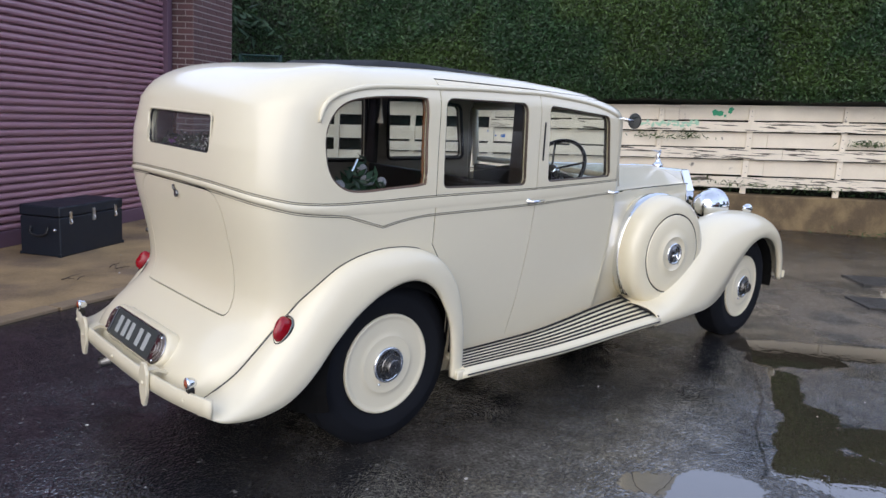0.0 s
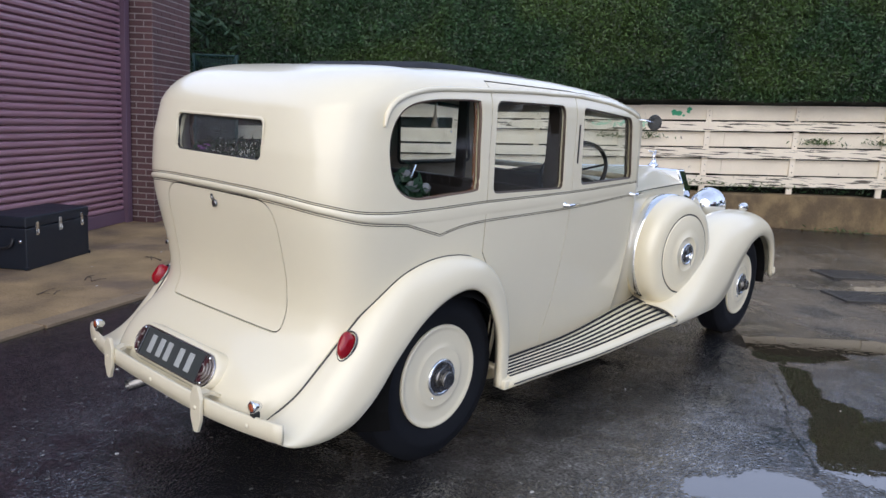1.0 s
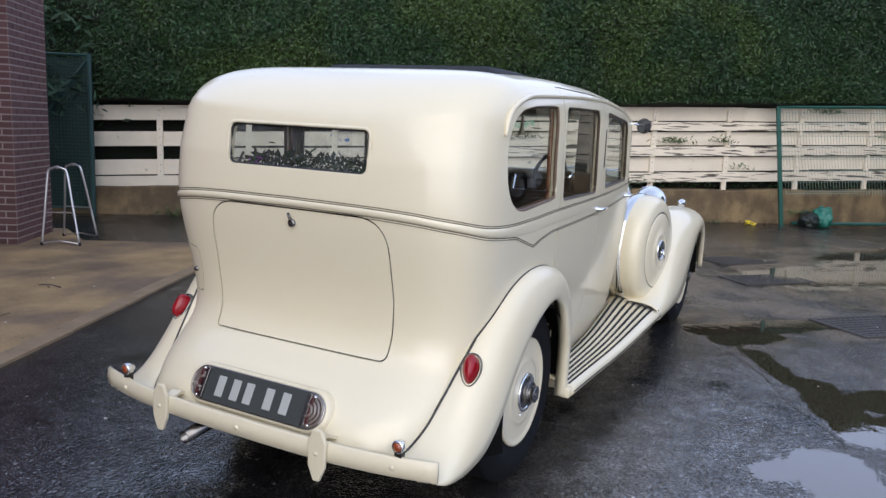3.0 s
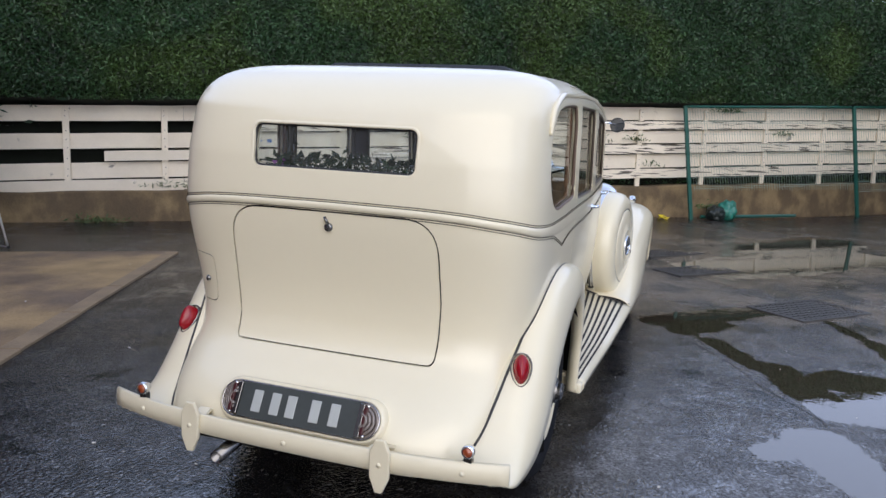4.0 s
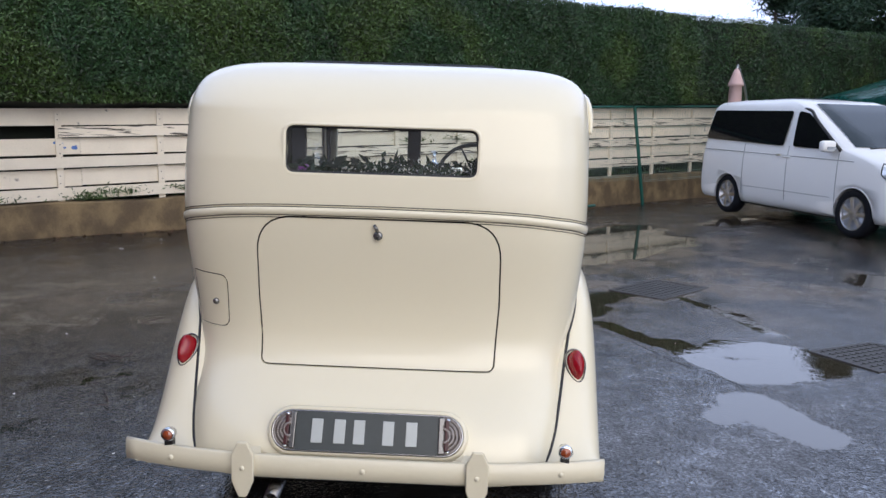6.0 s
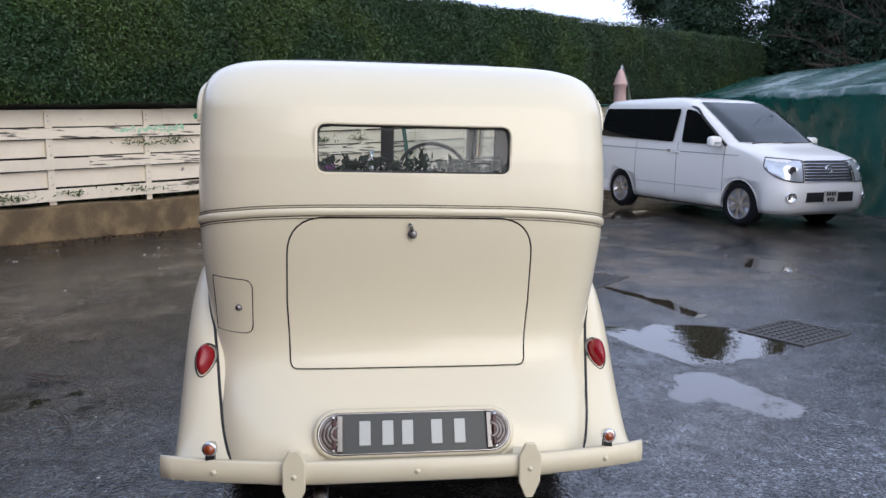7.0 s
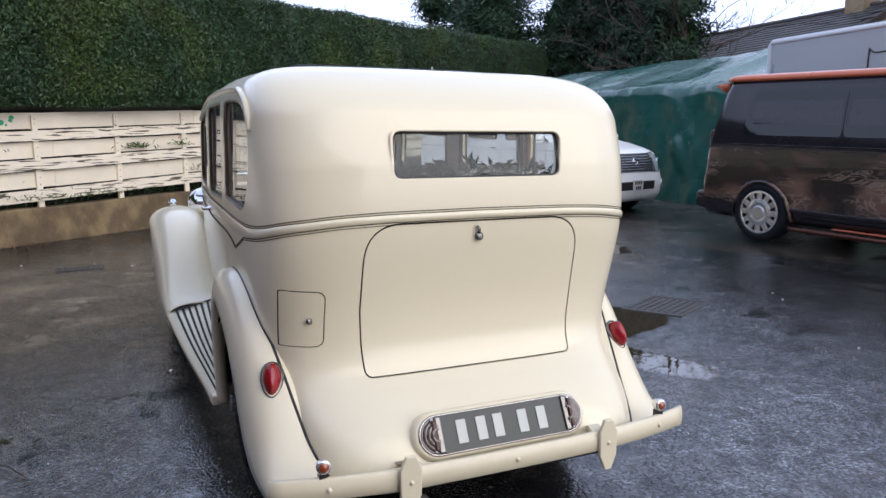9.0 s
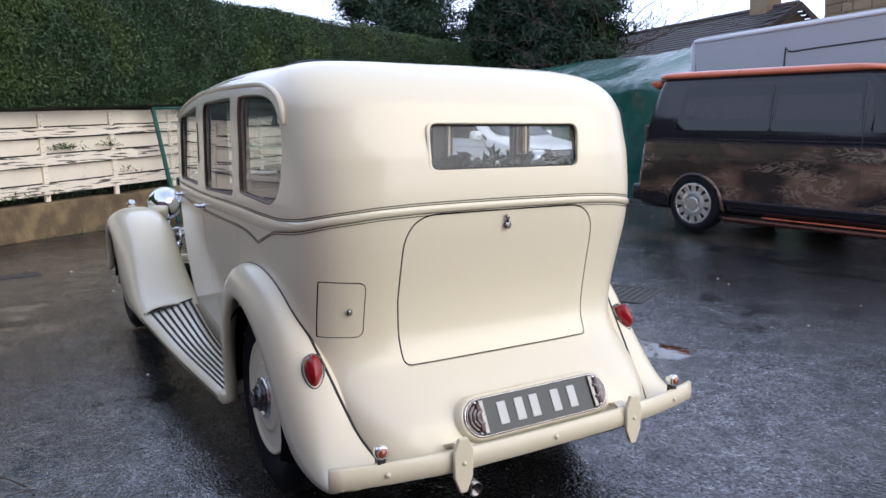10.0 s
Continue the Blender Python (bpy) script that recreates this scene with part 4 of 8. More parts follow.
def car_body():
    shell = body_shell()
    shell = cut(shell, solids([(o, h) for o in (QUARTER, MIDDLE, FRONT) for h in (1, -1)], [BACKLIGHT]), "DIFFERENCE")
    doors = {}
    for nm, o in (("rear_door", REAR_DOOR), ("front_door", FRONT_DOOR)):
        for h in (1, -1):
            me = cut(shell, solids([(o, h)]), "INTERSECT")
            ob = new(nm, me)
            ob.parent = CAR
            doors[nm, h] = tagged(ob, "cream door with a framed window and chrome handle")
    for nm, o, lab in (("boot_lid", BOOT, "cream boot lid, shut, with a small chrome lock"), ("fuel_flap", FILLER, "small cream fuel filler flap with a round lock")):
        me = cut(shell, solids((), [o]), "INTERSECT")
        ob = new(nm, me)
        ob.parent = CAR
        doors[nm] = tagged(ob, lab)
    body = cut(shell, solids([(o, h) for o in (REAR_DOOR,) for h in (1, -1)], [BOOT], 0.0055), "DIFFERENCE")
    body = cut(body, solids((), [FILLER], 0.0038), "DIFFERENCE")
    body = cut(body, solids([(FRONT_DOOR, h) for h in (1, -1)], (), 0.0028), "DIFFERENCE")
    arch = bmesh.new()
    for h in (1, -1):
        prism(arch, [Vector((0.036 + 0.45 * math.cos(a), 0.388 + 0.45 * math.sin(a))) for a in (2 * math.pi * k / 32 for k in range(32))], lambda p, y: Vector((p.x, h * y, p.y)), 0.44, 1.0)
    body = cut(body, arch, "DIFFERENCE")
    ob = new("body", body)
    ob.parent = CAR
    tagged(ob, "glossy cream coachwork with a rounded tail")
    for o in [ob, *doors.values()]:
        md = o.modifiers.new("edge", "WEIGHTED_NORMAL")
        md.keep_sharp = True
    # dark rubber behind the shut lines
    bm = bmesh.new()
    for o, hs in ((REAR_DOOR, (1, -1)), (FRONT_DOOR, (1, -1))):
        for h in hs:
            pts = []
            for a, b in zip(o, o[1:] + o[:1]):
                a, b = Vector(a), Vector(b)
                for k in range(8):
                    p = a.lerp(b, k / 8)
                    z = min(p.y, 1.64)
                    pts.append((p.x, h * (side_y(p.x, z) - 0.0115), z))
            tube(bm, pts, 0.008, 5, True)
    for o, r in ((BOOT, 0.008), (FILLER, 0.0045)):
        tube(bm, [(rear_x(p.x, p.y) + 0.003 + r, p.x, p.y) for p in fine(o)], r, 5, True)
    part("door_seal", bm, MATT, CAR, kind="stuff")
    return ob, doors


BODY, DOORS = car_body()


def window_set():
    for nm, o, owner in (("quarter", QUARTER, None), ("middle", MIDDLE, "rear_door"), ("front", FRONT, "front_door")):
        for h in (1, -1):
            parent = BODY if owner is None else DOORS[owner, h]
            bm = bmesh.new()
            big = grow(o, 0.006)
            a = np.array([(p.x, p.y, 1.0) for p in big])
            flat = np.linalg.lstsq(a, np.array([side_y(p.x, p.y) for p in big]), rcond=None)[0]
            bm.faces.new([bm.verts.new((p.x, h * (float(np.dot((p.x, p.y, 1.0), flat)) - 0.017), p.y)) for p in big])
            g = part("window_glass", bm, SIDEGLASS if h > 0 else GLASS, parent, "slightly pale window glass" if h > 0 else "clear window glass")
            g.visible_shadow = False
            bm = bmesh.new()
            tube(bm, [(p.x, h * (side_y(p.x, p.y) - 0.010), p.y) for p in grow(o, -0.002)], 0.0075, 6, True)
            part("window_frame", bm, WALNUT_DARK if nm == "quarter" else BRONZE, parent, "slim dark bronze window frame", True)
            bm = bmesh.new()
            tube(bm, [(p.x, h * (side_y(p.x, p.y) - 0.040), p.y) for p in grow(o, 0.006)], 0.011, 6, True)
            part("window_garnish", bm, WALNUT if nm == "quarter" else LEATHER, parent, "dark garnish rail", True)
    bm = bmesh.new()
    rows = [[(rear_x(y, z) + 0.022, y, z) for y in np.linspace(-0.328, 0.316, 15)] for z in np.linspace(1.291, 1.454, 4)]
    grid(bm, rows)
    bmesh.ops.recalc_face_normals(bm, faces=bm.faces[:])
    g = part("rear_window_glass", bm, REARGLASS, BODY, "faintly pale rear window glass", True)
    g.visible_shadow = False
    bm = bmesh.new()
    tube(bm, [(rear_x(p.x, p.y) + 0.014, p.x, p.y) for p in grow(BACKLIGHT, -0.001)], 0.006, 6, True)
    part("rear_window_seal", bm, BLACK, BODY)
    bm = bmesh.new()
    rows = []
    for d, out in ((0.013, 0.001), (0.009, -0.0005), (0.004, -0.001), (0.001, 0.002), (0.001, 0.02)):
        rows.append([(rear_x(p.x, p.y) + out, p.x, p.y) for p in grow(BACKLIGHT, d)])
    grid(bm, rows, close_u=True)
    bmesh.ops.recalc_face_normals(bm, faces=bm.faces[:])
    part("rear_window_flange", bm, CREAM, BODY, smooth=True)


BEZEL = mat("dull_chrome", (0.42, 0.41, 0.40), 0.16, 1.0, vary=0.1, scale=30)
BRONZE = mat("dark_bronze_frame", (0.10, 0.075, 0.055), 0.35, 0.5, vary=0.1)
WALNUT_DARK = mat("brown_window_surround", (0.13, 0.085, 0.06), 0.4, 0.2, vary=0.1)
window_set()


# belt moulding: height of its upper and lower edge along the way from one screen pillar round the tail to the other
def round_way(n=150):
    """(x, y) round the body at belt height, from the right front to the left front, with unit normals."""
    pts = []
    for k in range(50):
        x = XF - 0.02 - (XF - 0.02 - XC) * k / 50
        pts.append((x, -1))
    out = []
    z = 1.13
    for x, sgn in pts:
        out.append((x, -side_y(x, z)))
    w, a, nn = level(z, XC)
    for k in range(-36, 37):
        t = math.pi / 2 * k / 36
        c, s = math.cos(t), math.sin(t)
        out.append((XC - a * abs(c) ** (2 / nn), w * math.copysign(abs(s) ** (2 / nn), s)))
    for x, sgn in reversed(pts):
        out.append((x, side_y(x, z)))
    return out


def skin(x, y, z, proud):
    """The place on the body's skin nearest to (x, y) at a height, moved out by proud."""
    w, a, n = level(z, XC)
    if x >= XC:
        return Vector((x, math.copysign(side_y(x, z) + proud, y), z))
    w0, a0, n0 = level(1.13, XC)
    u, v = (XC - x) / a0, y / w0
    k = (abs(u) ** n + abs(v) ** n) ** (-1 / n)
    p = Vector((XC - a * u * k, w * v * k, z))
    g = Vector((-(abs(u * k) ** (n - 1)) / a, math.copysign(abs(v * k) ** (n - 1), v) / w, 0)).normalized()
    return p + g * proud


up_side = smooth_curve([-0.65, -0.45, -0.3, 0.255, 0.965, 1.782], [1.172, 1.133, 1.127, 1.146, 1.160, 1.187])
lo_side = smooth_curve([-0.65, -0.45, -0.30, -0.20, -0.125, -0.07], [1.146, 1.100, 1.088, 1.080, 1.064, 1.026])
lo_fore = smooth_curve([-0.07, 0.06, 0.213, 0.585, 1.02, 1.782], [1.026, 1.054, 1.070, 1.079, 1.090, 1.125])
rear_drop = smooth_curve([0, 0.3, 0.5, 0.62, 0.74], [0.012, 0.010, 0.005, 0.0, 0.0])


def upper(x, y):
    return up_side(x) + (rear_drop(abs(y)) if x < -0.3 else 0)


def lower(x, y):
    if x > -0.07:
        return lo_fore(x)
    return lo_side(x) + (rear_drop(abs(y)) if x < -0.3 else 0)


def mouldings():
    way = round_way()
    # the side panels between screen pillar and V
    bm = bmesh.new()
    rows = []
    for x, y in way:
        z1, z0 = upper(x, y), lower(x, y)
        if x > -0.3:
            z0 = max(z0, z1 - 0.05)
        amp = 0.002 + 0.005 * s01((-0.15 - x) / 0.35)
        rows.append([skin(x, y, z0 + (z1 - z0) * k / 8, 0.0005 + amp * max(0, math.sin(math.pi * k / 8)) ** 0.6) for k in range(9)])
    grid(bm, rows)
    bmesh.ops.recalc_face_normals(bm, faces=bm.faces[:])
    belt = part("belt_moulding", bm, CREAM, CAR, "raised cream waist moulding", True)
    for nm, f, ds in (("upper", upper, (0.001, 0.0085)), ("lower", lower, (-0.001, -0.0085))):
        for d in ds:
            bm = bmesh.new()
            tube(bm, [skin(x, y, f(x, y) + d, 0.0012) for x, y in way], 0.00125, 5)
            part("coach_line", bm, MATT, belt, "thin black coach line")
    # drip rail over the side windows
    for h in (1, -1):
        pts = spline([(-0.382, 1.455), (-0.366, 1.509), (-0.32, 1.555), (-0.225, 1.59), (-0.09, 1.611), (0.20, 1.626), (0.527, 1.639), (0.80, 1.643), (1.01, 1.646), (1.387, 1.627), (1.60, 1.600), (1.735, 1.567)], 6)
        bm = bmesh.new()
        rs = [0.011] * len(pts)
        for k in range(6):
            rs[k] = 0.006 + 0.001 * k
        tube(bm, [(p.x, h * (side_y(p.x, p.y) + 0.004), p.y) for p in pts], rs, 7)
        part("drip_rail", bm, CREAM, BODY, "cream gutter moulding", True)


mouldings()


# ---- wings ----
def wing(rows_inner, rows_outer, name, label, hand, lip=0.03, fullness=1.0, inner_drop=None, steps=12):
    inner, outer = spline(rows_inner, 7), spline(rows_outer, 7)
    n = min(len(inner), len(outer))
    rows = []
    for a, b in zip(inner[:n], outer[:n]):
        r = []
        for k in range(steps + 1):
            f = math.pi / 2 * k / steps
            sy, cz = math.sin(f) ** 0.76, 1 - math.cos(f) ** 0.76
            r.append(Vector((a.x + (b.x - a.x) * cz, hand * (a.y + (b.y - a.y) * sy), a.z + (b.z - a.z) * cz)))
        rows.append(r)
    return rows


def rear_wings():
    inner = [(-0.825, 0.582, 0.350), (-0.765, 0.592, 0.370), (-0.668, 0.610, 0.447), (-0.575, 0.633, 0.552), (-0.478, 0.660, 0.665), (-0.375, 0.690, 0.778), (-0.25, 0.712, 0.874), (-0.09, 0.724, 0.922), (0.07, 0.726, 0.927), (0.205, 0.724, 0.900), (0.32, 0.718, 0.832), (0.41, 0.712, 0.715), (0.462, 0.702, 0.55), (0.485, 0.690, 0.40), (0.492, 0.675, 0.268)]
    outer = [(-0.842, 0.750, 0.356), (-0.775, 0.770, 0.330), (-0.66, 0.780, 0.322), (-0.55, 0.790, 0.348), (-0.475, 0.795, 0.395), (-0.405, 0.798, 0.465), (-0.318, 0.800, 0.575), (-0.20, 0.803, 0.692), (-0.06, 0.805, 0.773), (0.095, 0.803, 0.802), (0.225, 0.797, 0.750), (0.312, 0.790, 0.645), (0.368, 0.784, 0.535), (0.395, 0.777, 0.40), (0.405, 0.772, 0.265)]
    for h in (1, -1):
        rows = wing(inner, outer, "", "", h)
        for r in rows:
            o, i = r[-1], r[0]
            r.insert(0, i + Vector((0.05, -h * 0.10, -0.05)))
            c = Vector((0.036, o.y, 0.388))
            d = (c - o)
            d.y = 0
            r += [o + Vector((0, -h * 0.006, 0)) + d.normalized() * 0.010, o + Vector((0, -h * 0.022, 0)) + d.normalized() * 0.006, o + Vector((0, -h * 0.05, 0)) - d.normalized() * 0.012]
        bm = bmesh.new()
        grid(bm, rows)
        bmesh.ops.recalc_face_normals(bm, faces=bm.faces[:])
        w = part("rear_wing", bm, CREAM, CAR, "rounded cream rear wing", True)
        md = w.modifiers.new("skin", "SOLIDIFY")
        md.thickness, md.offset = 0.006, 0
        bm = bmesh.new()
        line, kept = [], []
        for r in rows[:62]:
            for p, q in zip(r, r[1:]):
                if abs(q.y) > (side_y(q.x, q.z) if q.x > tail_x(q.z) else 0):
                    lo, hi = p, q
                    for _ in range(8):
                        m = (lo + hi) / 2
                        if abs(m.y) > (side_y(m.x, m.z) if m.x > tail_x(m.z) else 0):
                            hi = m
                        else:
                            lo = m
                    line.append(hi)
                    kept.append(r)
                    break
        # below the shoulder the piping runs taut over the wing
        low = [k for k in range(len(line)) if line[k].z < 0.80 and k <= 32]
        hull = []
        for k in low:
            p = (line[k].z, abs(line[k].y))
            while len(hull) > 1 and (hull[-1][1] - hull[-2][1]) * (p[0] - hull[-2][0]) <= (p[1] - hull[-2][1]) * (hull[-1][0] - hull[-2][0]):
                hull.pop()
            hull.append(p)
        for k in low:
            y = float(np.interp(line[k].z, [p[0] for p in hull], [p[1] for p in hull])) + 0.001
            for p, q in zip(kept[k], kept[k][1:]):
                if abs(p.y) <= y < abs(q.y):
                    line[k] = p.lerp(q, (y - abs(p.y)) / (abs(q.y) - abs(p.y)))
                    break
        tube(bm, line, 0.0065, 6)
        part("wing_piping", bm, BLACK, w, "black wing piping", True)
        # dark inner arch
        bm = bmesh.new()
        arch = [[Vector((0.036 + rr * math.cos(a), h * y, 0.388 + rr * math.sin(a))) for a in (math.pi * k / 14 - 0.1 for k in range(17))] for y, rr in ((0.46, 0.47), (0.66, 0.45), (0.735, 0.402), (0.772, 0.370))]
        arch.insert(0, [Vector((0.036, h * 0.46, 0.388))] * 17)
        grid(bm, arch)
        part("inner_arch", bm, MATT, w)


rear_wings()


def front_wings():
    top = [(2.085, 0.395), (2.22, 0.440), (2.38, 0.545), (2.54, 0.690), (2.71, 0.815), (2.90, 0.898), (3.13, 0.940), (3.40, 0.938), (3.62, 0.890), (3.80, 0.785), (3.91, 0.62), (3.955, 0.43)]
    lip = [(2.075, 0.300), (2.25, 0.310), (2.46, 0.322), (2.66, 0.340), (2.83, 0.410), (2.97, 0.555), (3.10, 0.675), (3.24, 0.752), (3.44, 0.776), (3.65, 0.710), (3.78, 0.57), (3.86, 0.40)]
    yo = [0.856, 0.862, 0.868, 0.872, 0.874, 0.875, 0.876, 0.874, 0.868, 0.858, 0.846, 0.835]
    yi = [0.46, 0.455, 0.45, 0.45, 0.45, 0.45, 0.45, 0.45, 0.455, 0.46, 0.465, 0.47]
    t3 = spline([(x, 0, z) for x, z in top], 6)
    l3 = spline([(x, 0, z) for x, z in lip], 6)
    o3 = spline([(k, a, b) for k, (a, b) in enumerate(zip(yo, yi))], 6)
    for h in (1, -1):
        rows = []
        for t, l, w in zip(t3, l3, o3):
            yout, yin = w.y, w.z
            mid = yin + 0.50 * (yout - yin)
            r = [Vector((l.x, h * (yin - 0.02), l.z - 0.10)), Vector((l.x, h * yin, l.z))]
            for k in range(1, 10):
                f = math.pi / 2 * k / 10
                r.append(Vector((l.x + (t.x - l.x) * math.sin(f) ** 0.8, h * (yin + (mid - yin) * (1 - math.cos(f))), l.z + (t.z - l.z) * math.sin(f) ** 0.8)))
            r.append(Vector((t.x, h * mid, t.z)))
            for k in range(1, 13):
                f = math.pi / 2 * k / 12
                c = math.cos(f) ** 0.70
                r.append(Vector((l.x + (t.x - l.x) * c, h * (mid + (yout - mid) * math.sin(f) ** 0.85), l.z + (t.z - l.z) * c)))
            r.append(Vector((l.x, h * (yout - 0.014), l.z - 0.008)))
            r.append(Vector((l.x, h * (yout - 0.035), l.z + 0.006)))
            rows.append(r)
        bm = bmesh.new()
        grid(bm, rows)
        bmesh.ops.recalc_face_normals(bm, faces=bm.faces[:])
        w = part("front_wing", bm, CREAM, CAR, "long sweeping cream front wing", True)
        md = w.modifiers.new("skin", "SOLIDIFY")
        md.thickness, md.offset = 0.006, 0
        bm = bmesh.new()
        arch = [[Vector((3.36 + 0.43 * math.cos(a), h * y, 0.39 + 0.40 * math.sin(a))) for a in (math.pi * k / 14 - 0.1 for k in range(15))] for y in (0.46, 0.80)]
        arch.insert(0, [Vector((3.36, h * 0.46, 0.39))] * 15)
        grid(bm, arch)
        part("inner_arch", bm, MATT, w)
        # small wing lamp
        m = Matrix.Translation((3.45, h * 0.685, 0.962))
        bm = bmesh.new()
        lathe(bm, [(0.001, -0.055), (0.018, -0.045), (0.030, -0.02), (0.034, 0.01), (0.034, 0.022), (0.026, 0.03), (0.001, 0.034)], m @ pose(0, 0, 0, 0, 90, 0), 20)
        box(bm, 3.442, 3.458, h * 0.685 - 0.008, h * 0.685 + 0.008, 0.90, 0.945)
        part("wing_lamp", bm, CHROME, w, "small chrome wing lamp", True)


front_wings()


# ---- wheels ----
def wheel(name, x, y, h, label):
    w = thing(name, Matrix.Identity(4), label, "")
    w.parent = CAR
    w.location, w.rotation_euler = (x, y, 0.388), (radians(-90 * h), 0, 0)
    bm = bmesh.new()
    prof = [(0.222, -0.090), (0.255, -0.106), (0.315, -0.114), (0.355, -0.102), (0.378, -0.076)]
    for k in range(-4, 5):
        zz = k * 0.0155
        prof += [(0.388, zz - 0.006), (0.388, zz + 0.0045), (0.382, zz + 0.0055), (0.382, zz + 0.0085)]
    prof += [(0.378, 0.074), (0.355, 0.096), (0.318, 0.105), (0.314, 0.107), (0.300, 0.1075), (0.270, 0.101), (0.232, 0.090), (0.222, 0.08)]
    lathe(bm, prof, None, 64)
    part("tyre", bm, TYRE, w, "black ribbed tyre", True)
    bm = bmesh.new()
    lathe(bm, [(0.226, 0.080), (0.233, 0.092), (0.232, 0.101), (0.226, 0.104), (0.218, 0.102), (0.211, 0.0975), (0.200, 0.0965), (0.160, 0.099), (0.141, 0.1005), (0.136, 0.1045), (0.130, 0.1055), (0.124, 0.1045), (0.085, 0.109), (0.001, 0.112)], None, 64)
    part("wheel_disc", bm, CREAM, w, "domed cream wheel disc", True)
    bm = bmesh.new()
    lathe(bm, [(0.083, 0.105), (0.085, 0.114), (0.079, 0.121), (0.068, 0.118), (0.066, 0.111)], None, 40)
    part("hub_ring", bm, CHROME, w, "chrome hub ring", True)
    bm = bmesh.new()
    lathe(bm, [(0.066, 0.104), (0.065, 0.116), (0.055, 0.119), (0.054, 0.134), (0.052, 0.137), (0.0475, 0.137), (0.0465, 0.141), (0.042, 0.141), (0.041, 0.145), (0.037, 0.145), (0.036, 0.158), (0.033, 0.161), (0.017, 0.161), (0.016, 0.158), (0.013, 0.158), (0.012, 0.162), (0.001, 0.162)], None, 40)
    part("hub_cap", bm, CAPMETAL, w, "stepped dark chrome hub cap")
    bm = bmesh.new()
    lathe(bm, [(0.001, 0.103), (0.006, 0.103), (0.006, 0.112), (0.004, 0.118), (0.001, 0.118)], Matrix.Translation((-0.05, -0.085, 0)), 10)
    part("tyre_valve", bm, CHROME, w, "", True)
    return w


DARK_RED = mat("dark_red_strip", (0.045, 0.004, 0.005), 0.3, vary=0.1)
CAPMETAL = mat("tarnished_chrome", (0.20, 0.195, 0.19), 0.24, 1.0, vary=0.15, scale=30)
for nm, x, tr in (("rear_wheel", 0.036, 0.606), ("front_wheel", 3.358, 0.668)):
    for h in (1, -1):
        wheel(nm, x, h * tr, h, "black-tyred wheel with a cream disc and chrome hub cap")


def spare_wheel():
    w = thing("spare_wheel", Matrix.Identity(4), "spare wheel in a cream metal cover with a chrome band", "")
    w.parent = CAR
    w.location, w.rotation_euler = (2.33, -0.605, 0.722), (radians(90), radians(0), radians(-6.5))
    bm = bmesh.new()
    lathe(bm, [(0.250, -0.10), (0.335, -0.098), (0.357, -0.082), (0.366, -0.055), (0.3665, 0.060), (0.364, 0.085), (0.354, 0.118), (0.332, 0.140), (0.300, 0.151), (0.262, 0.155), (0.260, 0.155), (0.259, 0.145)], None, 72)
    part("cover", bm, CREAM, w, "cream drum cover", True)
    bm = bmesh.new()
    lathe(bm, [(0.2505, 0.106), (0.2505, 0.117), (0.246, 0.1195), (0.17, 0.127), (0.116, 0.129), (0.113, 0.133), (0.109, 0.133), (0.106, 0.129), (0.001, 0.13)], None, 72)
    part("face_plate", bm, CREAM, w, "cream domed face plate", True)
    bm = bmesh.new()
    lathe(bm, [(0.260, 0.100), (0.260, 0.1145), (0.249, 0.1145), (0.249, 0.100)], None, 72)
    part("face_gap", bm, BLACK, w)
    bm = bmesh.new()
    lathe(bm, [(0.3655, -0.034), (0.3715, -0.028), (0.3735, -0.005), (0.3715, 0.020), (0.3655, 0.026)], None, 72)
    part("band", bm, CHROME, w, "polished chrome band", True)
    bm = bmesh.new()
    lathe(bm, [(0.070, 0.128), (0.072, 0.138), (0.065, 0.143), (0.058, 0.140), (0.056, 0.133)], None, 40)
    part("hub_ring", bm, CHROME, w, "chrome ring", True)
    bm = bmesh.new()
    lathe(bm, [(0.056, 0.13), (0.052, 0.138), (0.001, 0.142)], None, 40)
    part("hub_cap", bm, CAPMETAL, w, "", True)
    bm = bmesh.new()
    tube(bm, [(-0.03, -0.012, 0.146), (0.0, 0.0, 0.15), (0.03, 0.008, 0.147)], 0.006, 8)
    tube(bm, [(0.0, 0.0, 0.15), (0.014, -0.04, 0.158), (0.022, -0.075, 0.155)], [0.007, 0.005, 0.003], 8)
    part("locking_lever", bm, CHROME, w, "chrome lever", True)
    for o in w.children:
        if o.name.split(".")[0] in ("face_plate", "face_gap", "hub_ring", "hub_cap", "locking_lever"):
            o.location.z = 0.039


spare_wheel()


